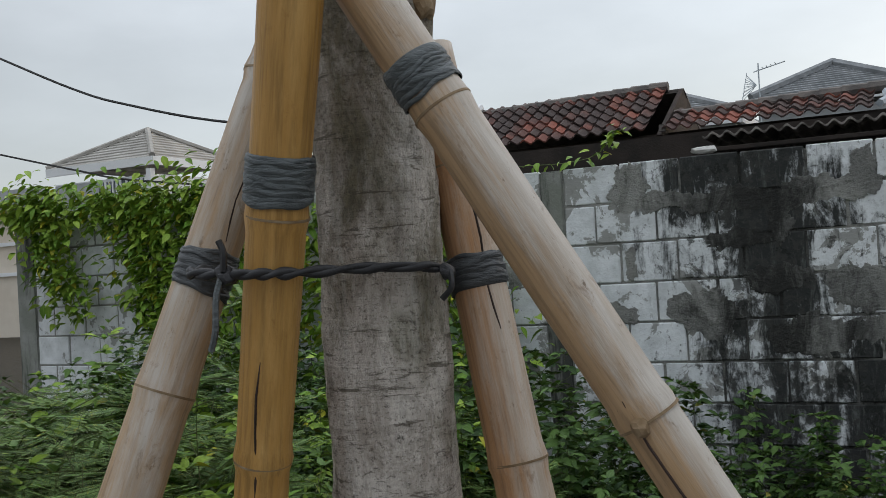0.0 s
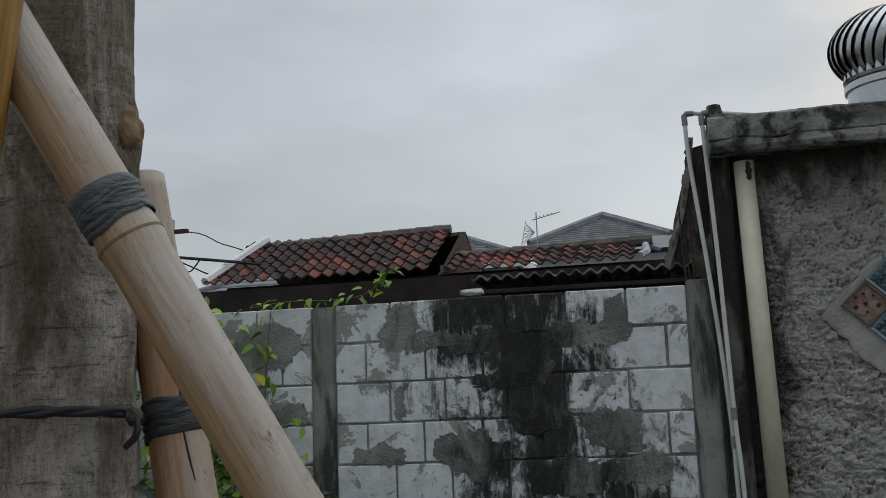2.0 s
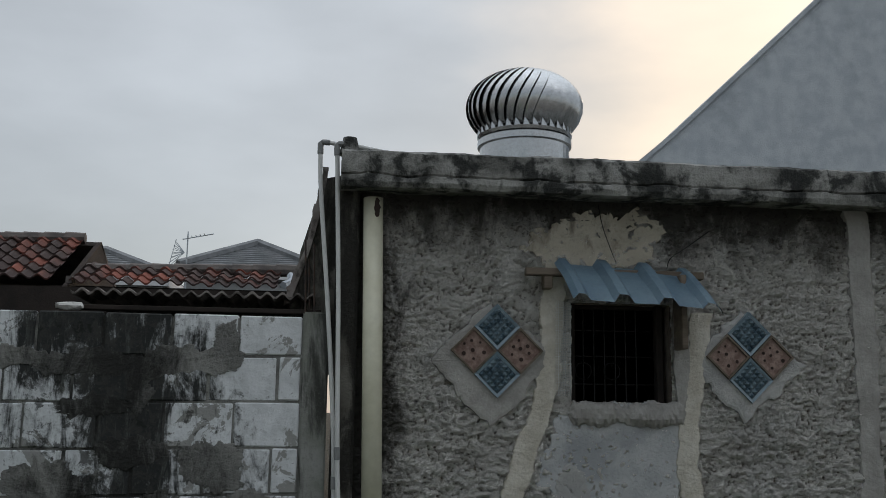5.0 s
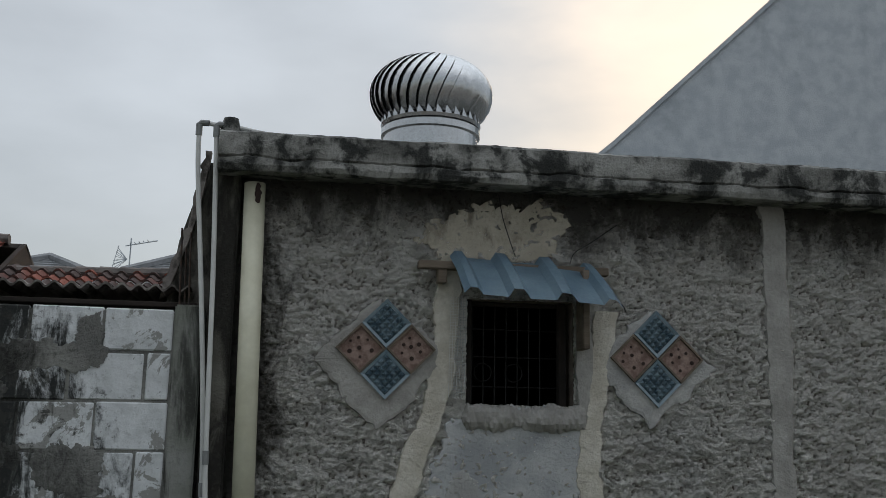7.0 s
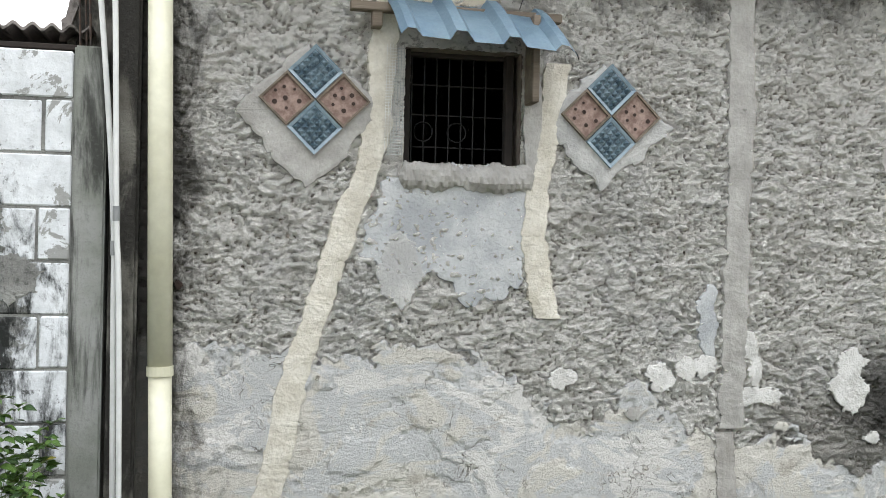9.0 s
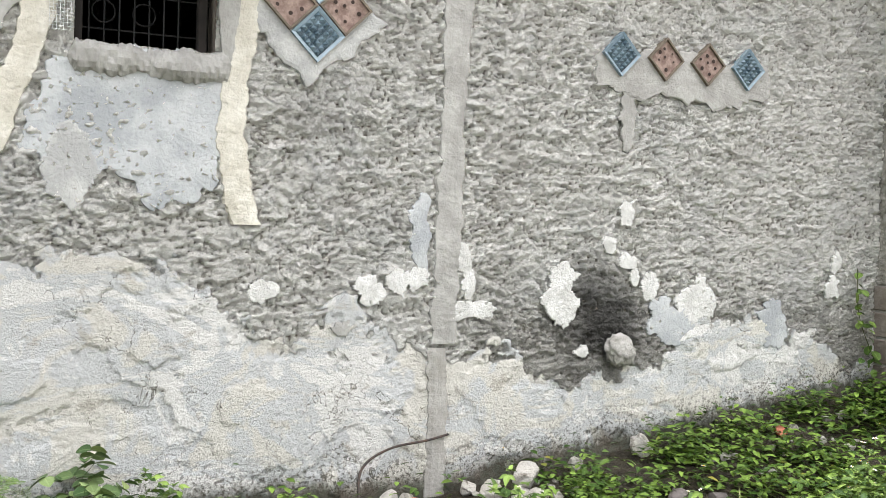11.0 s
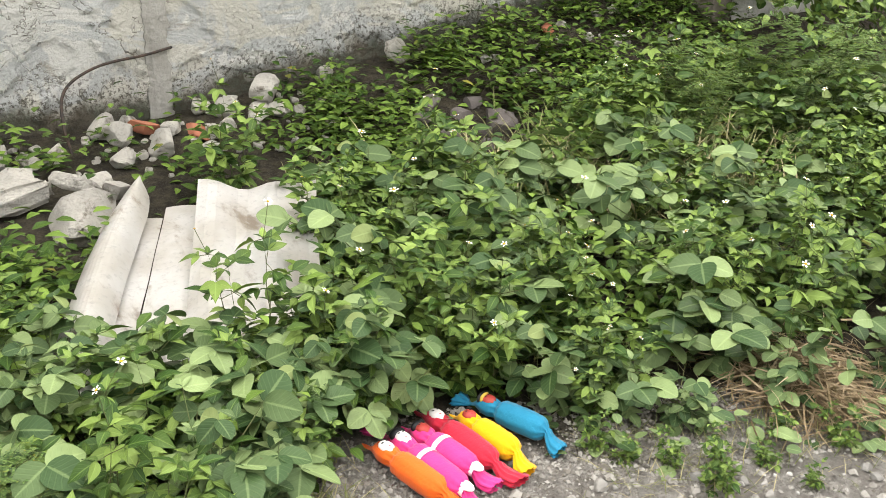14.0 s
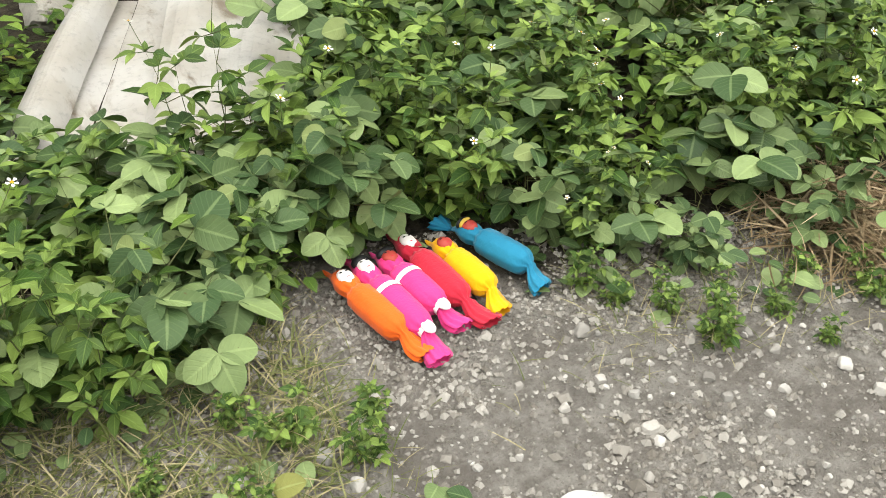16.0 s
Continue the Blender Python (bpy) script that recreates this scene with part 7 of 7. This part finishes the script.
def build_rubble():
    rng = random.Random(13)
    base = {}
    for nm, m, cnt in (("chunk", M_CHUNK, 6), ("stone", M_STONE, 4), ("shard", M_REDBIT, 3)):
        base[nm] = [mesh_of(rock_mesh(i + len(nm) * 7, 0.35, 3), nm, m) for i in range(cnt)]
    def put(nm, kind, x, y, sx, sy, sz, label, group, lift=0.25, rz=None):
        ob = tagged(new(nm, rng.choice(base[kind])), label, "rubble", group)
        ob.location = (x, y, ground_z(x, y) + sz * lift)
        ob.rotation_euler = (rng.uniform(-0.3, 0.3), rng.uniform(-0.3, 0.3), rng.uniform(0, 6.28) if rz is None else rz)
        ob.scale = (sx, sy, sz)
        return ob
    put("concrete_chunk", "chunk", 3.72, 5.14, 0.085, 0.07, 0.065, "large pale lump of broken concrete by the wall", "rubble lumps", 1.3)
    put("concrete_chunk", "chunk", 2.77, 4.43, 0.125, 0.105, 0.10, "large grey lump of broken concrete by the white sheet", "rubble lumps", 0.6)
    put("concrete_chunk", "chunk", 2.80, 4.62, 0.10, 0.03, 0.03, "long broken piece of cement", "rubble lumps", 3.6, 2.4)
    put("concrete_chunk", "chunk", 4.42, 5.22, 0.075, 0.06, 0.05, "pale lump of broken concrete", "rubble lumps", 1.0)
    for x, y, s in ((3.07, 5.18, 0.05), (3.19, 5.25, 0.04), (3.11, 5.10, 0.045), (3.21, 4.93, 0.055), (3.57, 5.16, 0.055), (3.43, 4.99, 0.04), (3.38, 4.88, 0.035), (3.66, 5.08, 0.045), (3.74, 5.04, 0.035), (3.49, 5.26, 0.04), (3.05, 4.89, 0.04), (2.92, 4.75, 0.04), (2.87, 5.06, 0.035), (2.76, 5.0, 0.035), (2.68, 5.08, 0.04), (4.06, 5.26, 0.04), (3.9, 5.0, 0.03), (3.87, 4.85, 0.03), (3.30, 5.10, 0.035), (3.62, 5.24, 0.03), (3.52, 5.04, 0.03), (2.55, 4.95, 0.045), (2.4, 5.0, 0.05), (2.3, 4.85, 0.04), (2.6, 4.8, 0.03), (3.8, 5.0, 0.03), (2.95, 4.65, 0.035), (2.45, 4.75, 0.04)):
        put("concrete_chunk", "chunk", x, y, s * rng.uniform(1.1, 1.6), s * rng.uniform(0.9, 1.3), s * rng.uniform(0.8, 1.1), "pale chunk of broken concrete among weeds", "rubble lumps", 0.85)
    for x, y, s in ((3.22, 5.13, 0.05), (3.38, 5.02, 0.045), (5.2, 5.1, 0.04)):
        put("brick_shard", "shard", x, y, s * 1.5, s * 0.7, s * 0.6, "red brick shard among rubble", "brick shards", 1.3)
    for x, y, s in ((4.50, 4.58, 0.075), (4.36, 4.46, 0.05), (4.52, 4.42, 0.055), (4.22, 4.72, 0.045), (4.32, 4.82, 0.05), (4.26, 4.58, 0.05), (4.40, 4.70, 0.045), (4.16, 4.62, 0.035), (4.5, 4.76, 0.04), (4.42, 4.56, 0.035), (4.34, 4.64, 0.03)):
        put("dark_stone", "stone", x, y, s * 1.2, s, s * 0.75, "dark rounded stone in a bare hollow", "dark stones", 0.5)
    for k in range(110):
        x, y = (rng.uniform(4.7, 5.9), rng.uniform(4.85, 5.2)) if k < 26 else (rng.uniform(2.6, 4.0), rng.uniform(4.7, 5.25))
        s = rng.uniform(0.012, 0.03) if k < 26 else rng.uniform(0.008, 0.022)
        put("concrete_chunk", "chunk", x, y, s * 1.3, s, s * 0.8, "pale chunk of broken concrete among weeds", "rubble lumps", 0.6)
    # slab of rough cement lying by the wall
    bm = box(-0.32, 0.32, -0.075, 0.075, -0.045, 0.045, 0.02, seg=3)
    bmesh.ops.subdivide_edges(bm, edges=bm.edges[:], cuts=6, use_grid_fill=True)
    for v in bm.verts:
        v.co += Vector((1, 1, 1)) * (0.028 * noise.noise(v.co * 9) + 0.012 * noise.noise(v.co * 31))
    ob = thing("cement_slab", bm, M_CHUNK, "broken length of cement slab lying in weeds", "rubble")
    ob.location, ob.rotation_euler = (2.42, 4.70, ground_z(2.4, 4.7) + 0.05), (0.05, -0.03, 0.02)
    # pebbles on the gravel, the larger ones singly
    meshes = [mesh_of(rock_mesh(i + 40, 0.3, 2), "pebble", M_PEBBLE) for i in range(6)]
    count = 0
    while count < 290:
        x, y = rng.uniform(2.5, 4.2), rng.uniform(1.9, 3.0)
        if not on_gravel(x, y) or not free(x, y, -0.02):
            continue
        pick = rng.random()
        s = rng.uniform(0.0045, 0.0085) if pick < 0.7 else rng.uniform(0.009, 0.014) if pick < 0.95 else rng.uniform(0.016, 0.021)
        ob = tagged(new("pebble", rng.choice(meshes)), "grey pebble lying on the gravel", "pebble", "pebbles")
        ob.location, ob.scale = (x, y, ground_z(x, y) + s * 0.25), (s * rng.uniform(0.9, 1.3), s, s * rng.uniform(0.6, 0.9))
        ob.rotation_euler = (0, 0, rng.uniform(0, 6.28))
        count += 1
    r = np.random.RandomState(3)
    sv = np.array([(1, 0, 0), (-1, 0, 0), (0, 1, 0), (0, -1, 0), (0, 0, 1), (0, 0, -0.6), (0.6, 0.6, 0.5), (-0.6, 0.5, 0.5)])
    sf = [(6, 4, 0), (6, 2, 4), (6, 0, 2), (7, 4, 2), (7, 1, 4), (7, 2, 1), (4, 1, 3), (4, 3, 0), (0, 5, 2), (2, 5, 1), (1, 5, 3), (3, 5, 0)]
    verts, faces = [], []
    for k in range(50000):
        x, y = r.uniform(2.3, 4.4), r.uniform(1.6, 3.1)
        coarse = k < 2600 and (x > 2.85 or r.rand() < 0.25)
        if y + 0.42 * x > 4.40 or (coarse and r.rand() > 0.25 + 0.75 * min(max((y + 0.42 * x - 3.55) / 0.4, 0), 1)) or (noise.noise((x * 3, y * 3, 2)) < -0.1 and r.rand() < 0.7):
            continue
        s = r.uniform(0.004, 0.009) if coarse else r.gamma(1.6, 0.0016) + 0.0014
        a = r.uniform(0, 6.28)
        c, q = math.cos(a), math.sin(a)
        b = len(verts)
        k = r.uniform(0.55, 1.25, (8, 1))
        for vx, vy, vz in sv * k * s:
            verts.append((x + vx * c - vy * q, y + vx * q + vy * c, ground_z(x, y) + vz * 0.85 + s * 0.1))
        faces += [tuple(b + i for i in f) for f in sf]
    me = bpy.data.meshes.new("gravel")
    me.from_pydata(verts, [], faces)
    me.materials.append(M_GRAVEL)
    tagged(new("gravel", me), "loose grey gravel on the ground", "gravel", kind="stuff")
    # bent iron wire sticking out of the wall
    w = tube(curve_pts([(2.93, 5.05, 0.0), (2.92, 5.12, 0.15), (2.96, 5.2, 0.26), (3.1, 5.25, 0.32), (3.3, 5.29, 0.335), (3.42, 5.33, 0.345)], 7), 0.006, 6)
    thing("bent_wire", w, M_IRON, "bent rusty iron rod sticking out of the wall", "iron rod")


build_rubble()


def build_sheet():
    """A torn ribbed sheet lying on the weeds, curled at its far edge."""
    ax, bx = Vector((0.447, 0.894, 0)), Vector((0.894, -0.447, 0))
    c = Vector((2.85, 3.72, 0.0))
    h = holder("fallen_sheet", (c.x, c.y, 0), "dirty white ribbed roofing sheet lying torn in the weeds", "sheet")
    for i, (u0, u1, v1, lift, curl) in enumerate(((-0.36, -0.235, 0.60, 0.05, 1.0), (-0.23, -0.135, 0.48, 0.005, 0.1), (-0.13, -0.012, 0.53, 0.02, 0.3), (-0.015, 0.30, 0.53, 0.06, 0.35))):
        bm = bmesh.new()
        nu, nv = 12, 44
        g = []
        for j in range(nv + 1):
            t = j / nv
            v = -0.46 + (v1 + 0.46) * t
            row = []
            for k in range(nu + 1):
                s = k / nu
                w = (u1 - u0) * (1.0 if i != 0 else 1 - 0.15 * t * t)
                u = u0 + w * s + (0.064 * (1 - t) + 0.10 * t * t if i == 0 else 0.0) + (0.03 * (s - 0.5) * t if i == 3 else 0.0)
                if i == 0 and t > 0.78:
                    u += w * (s - 0.5) * (math.sqrt(max(0.0, 1 - ((t - 0.78) / 0.22) ** 2 * 0.98)) - 1)
                z = 0.05 + 0.05 * t + lift * (1 - (2 * s - 1) ** 2) * curl + lift * t + 0.006 * noise.noise((u * 9, v * 6, i))
                if i == 3:
                    z += 0.010 * math.sin(s * 12) + 0.05 * t ** 3 * (2 * s - 1) ** 2
                p = c + ax * v + bx * u
                row.append(bm.verts.new((p.x, p.y, z)))
            g.append(row)
        for a, b in zip(g, g[1:]):
            for k in range(nu):
                bm.faces.new((a[k], a[k + 1], b[k + 1], b[k]))
        bmesh.ops.solidify(bm, geom=list(bm.faces), thickness=0.006)
        part("rib", bm, M_SHEET, h, smooth=False)


build_sheet()


def build_scrap():
    """A torn scrap of white plastic on the gravel."""
    bm = bmesh.new()
    prev = None
    for i in range(9):
        t = i / 8
        w = 0.012 * math.sin(math.pi * (0.15 + 0.75 * t)) + 0.003
        x, y = 3.00 + 0.075 * t, 2.405 - 0.020 * t
        r = [bm.verts.new((x, y + s * w, ground_z(x, y) + 0.006 + 0.006 * math.sin(t * 5) * (1 + s) / 2)) for s in (-1, 0, 1)]
        if prev:
            for k in range(2):
                bm.faces.new((prev[k], prev[k + 1], r[k + 1], r[k]))
        prev = r
    bmesh.ops.solidify(bm, geom=list(bm.faces), thickness=0.0012)
    thing("plastic_scrap", bm, M_TIE, "torn scrap of white plastic on the gravel", "litter")


CLOTH = {n: cloth_mat(n + "_cloth", c) for n, c in (("orange", (0.78, 0.12, 0.012)), ("pink", (0.70, 0.04, 0.21)), ("red", (0.48, 0.016, 0.04)), ("yellow", (0.80, 0.40, 0.006)), ("blue", (0.004, 0.20, 0.34)))}
M_FACE = plain("white_mask_face", (0.80, 0.77, 0.74), (0.84, 0.82, 0.80), 10, 0.55, 0.0)
M_REDFACE = plain("red_mask_face", (0.42, 0.05, 0.04), (0.5, 0.08, 0.06), 10, 0.5, 0.0)
M_HAIR = plain("black_paint", (0.012, 0.012, 0.014), (0.02, 0.02, 0.02), 10, 0.4, 0.0)
M_TIE = plain("white_ribbon", (0.78, 0.77, 0.76), (0.82, 0.81, 0.8), 10, 0.7, 0.001)
M_GOLD = plain("gold_paint", (0.62, 0.42, 0.04), (0.7, 0.5, 0.1), 30, 0.4, 0.001)


def doll(head, foot, r, colour, face, label, band=False, hood=1.0, hair=False, crown=False, seed=1, lift=0.0):
    """A cloth-wrapped doll lying down: hood, body, gathered end."""
    rng = random.Random(seed)
    H, F = Vector((*head, 0)), Vector((*foot, 0))
    L = (F - H).length
    bm = bmesh.new()
    n, rows = 30, []
    # along the axis from hood tip to tail: place, radius, fold depth
    lead = ((-0.20, 0.85, 0.25), (-0.15, 0.70, 0.25), (-0.06, 0.24, 0.3), (-0.02, 0.20, 0.3)) if hood > 1 else ((-0.12, 0.05, 0.2), (-0.07, 0.16, 0.2))
    prof = lead + ((0.0, 0.26, 0.15), (0.03, 0.42, 0.10), (0.08, 0.55, 0.06), (0.15, 0.78, 0.03), (0.21, 0.80, 0.03), (0.255, 0.62, 0.14), (0.275, 0.60, 0.16), (0.32, 0.92, 0.05), (0.40, 1.0, 0.02), (0.52, 1.02, 0.02), (0.64, 1.0, 0.02), (0.72, 0.96, 0.03), (0.765, 0.74, 0.10), (0.79, 0.40, 0.25), (0.805, 0.30, 0.30), (0.83, 0.42, 0.28), (0.89, 0.66, 0.22), (0.95, 0.80, 0.20), (0.985, 0.82, 0.22), (1.0, 0.70, 0.25))
    fine = []
    for (s0, a0, f0), (s1, a1, f1) in zip(prof, prof[1:]):
        for k in range(3):
            t = k / 3
            fine.append((s0 + (s1 - s0) * t, a0 + (a1 - a0) * t, f0 + (f1 - f0) * t))
    fine.append(prof[-1])
    ph = rng.uniform(0, 6)
    for s, rad, fold in fine:
        ring = []
        flat = 0.45 if s > 0.83 else (0.5 if s < 0.06 else 0.93)
        zc = r * (0.98 if 0.06 < s < 0.8 else 0.98 - 0.6 * min(1, (s - 0.8) / 0.1 if s >= 0.8 else min(1, (0.06 - s) / 0.1)))
        bend = 0.018 * math.sin(ph) * max(0, s - 0.8) / 0.2
        for k in range(n):
            a = 2 * math.pi * k / n
            q = rad * r * (1 + fold * math.sin(9 * a + ph + 3 * s) + 0.025 * noise.noise((s * 9, math.cos(a) * 2, math.sin(a) * 2 + seed)) + 0.03 * noise.noise((s * 26, a * 1.2, seed)))
            y, z = q * math.cos(a), q * math.sin(a) * flat
            ring.append(bm.verts.new((s * L, y + bend, max(zc + z, 0.001))))
        rows.append(ring)
    for a, b in zip(rows, rows[1:]):
        for k in range(n):
            f = bm.faces.new((a[k], a[(k + 1) % n], b[(k + 1) % n], b[k]))
            f.smooth = True
    bm.faces.new(list(reversed(rows[0])))
    # plain painted mask in the hood opening
    def bump(cx, cy, cz, sx, sy, sz, slot):
        g = bmesh.ops.create_uvsphere(bm, u_segments=16, v_segments=9, radius=1.0, matrix=Matrix.Translation((cx, cy, cz)) @ Matrix.Diagonal((sx, sy, sz, 1)))
        for v in g["verts"]:
            for f in v.link_faces:
                f.material_index = slot
                f.smooth = True
    bump(0.165 * L, 0, 1.52 * r, 0.075 * L, r * 0.52, r * 0.36, 1)
    if hair:
        bump(0.105 * L, 0, 1.45 * r, 0.045 * L, r * 0.66, r * 0.45, 2)
    if crown:
        bump(0.115 * L, 0, 1.55 * r, 0.028 * L, r * 0.55, r * 0.40, 4)
        bump(0.085 * L, 0, 1.45 * r, 0.03 * L, r * 0.6, r * 0.42, 2)
    if face is not None:
        for sgn in (-1, 1):
            bump(0.145 * L, sgn * r * 0.2, 1.86 * r, 0.006 * L, r * 0.11, r * 0.03, 2)
        bump(0.20 * L, 0, 1.80 * r, 0.006 * L, r * 0.13, r * 0.04, 5)
    def ring_band(s, rr, w, slot):
        prev = first = None
        for k in range(n + 1):
            a = 2 * math.pi * k / n
            q = [bm.verts.new((s * L + ds, rr * r * math.cos(a), max(r * 0.98 + rr * r * math.sin(a) * 0.94, 0.001))) for ds in (-w, w)]
            if prev:
                f = bm.faces.new((prev[0], prev[1], q[1], q[0]))
                f.material_index = slot
            prev = q
    if band:
        ring_band(0.42, 1.06, 0.006, 3)
        ring_band(0.80, 0.45, 0.006, 3)
        bump(0.80 * L, 0.004, 1.35 * r, 0.02, 0.012, 0.006, 3)
    d = (F - H).normalized()
    me = mesh_of(bm, "cloth_doll", (CLOTH[colour], M_REDFACE if face == "red" else M_FACE, M_HAIR, M_TIE, M_GOLD, CLOTH["red"]))
    ob = tagged(new("cloth_doll", me), label, "doll", "cloth dolls")
    ob.matrix_world = Matrix.Translation((H.x, H.y, ground_z(H.x, H.y) + 0.002 + lift)) @ Matrix.Rotation(math.atan2(d.y, d.x), 4, "Z")
    return ob


doll((2.932, 3.02), (2.972, 2.755), 0.0285, "orange", "white", "small doll wrapped in orange cloth with a white mask", seed=1)
doll((2.980, 3.035), (3.005, 2.735), 0.029, "pink", "white", "small doll in pink cloth with black hair and white ties", True, hood=1.2, hair=True, seed=2)
doll((3.032, 3.03), (3.058, 2.785), 0.029, "pink", "red", "small doll in pink cloth with a red mask and white sash", True, hair=True, seed=3)
doll((3.085, 3.06), (3.103, 2.77), 0.0285, "red", "white", "small doll wrapped in crimson cloth with a white mask", seed=4)
doll((3.142, 3.01), (3.16, 2.785), 0.0285, "yellow", "red", "small doll wrapped in yellow cloth tied at the foot", seed=5)
doll((3.205, 3.035), (3.272, 2.808), 0.029, "blue", "red", "small doll in bright blue cloth with a gold headband", hood=1.2, crown=True, seed=6)


# ---- blocks of the block wall ----
def build_blocks():
    rng = random.Random(17)
    cache = {}
    def block(x0, x1, z0, z1):
        w, hgt = round(x1 - x0, 2), round(z1 - z0, 2)
        if (w, hgt) not in cache:
            cache[(w, hgt)] = mesh_of(box(-w / 2, w / 2, -0.02, 0.02, -hgt / 2, hgt / 2, 0.006), "block", M_BLOCK)
        ob = new("block", cache[(w, hgt)])
        ob.parent = BLOCK_WALL
        ob.location = ((x0 + x1) / 2, BY + 0.016 + rng.uniform(-0.003, 0.004), (z0 + z1) / 2)
        ob.rotation_euler = (rng.uniform(-0.01, 0.01), rng.uniform(-0.008, 0.008), 0)
    tops = [BT, 2.125, 1.905, 1.685, 1.465, 1.245, 1.025, 0.805, 0.585]
    for r, zt in enumerate(tops):
        zb = (tops[r + 1] if r + 1 < len(tops) else zt - 0.22) + 0.012
        for lo, hi in ((-1.49, 0.435), (-3.6, -1.625), (-5.78, -3.75)):
            x = lo
            first = True
            while x < hi - 0.04:
                w = 0.325 + rng.uniform(-0.015, 0.015)
                if first and r % 2:
                    w *= 0.55
                first = False
                e = min(x + w, hi)
                if hi - e < 0.09:
                    e = hi
                tilt = 0.020 * min(max((x + 1.45) / 1.6, 0), 1.2)
                block(x + 0.006, e - 0.006, zb + tilt, zt + (tilt if r else 0.006))
                x = e


build_scrap()
build_blocks()
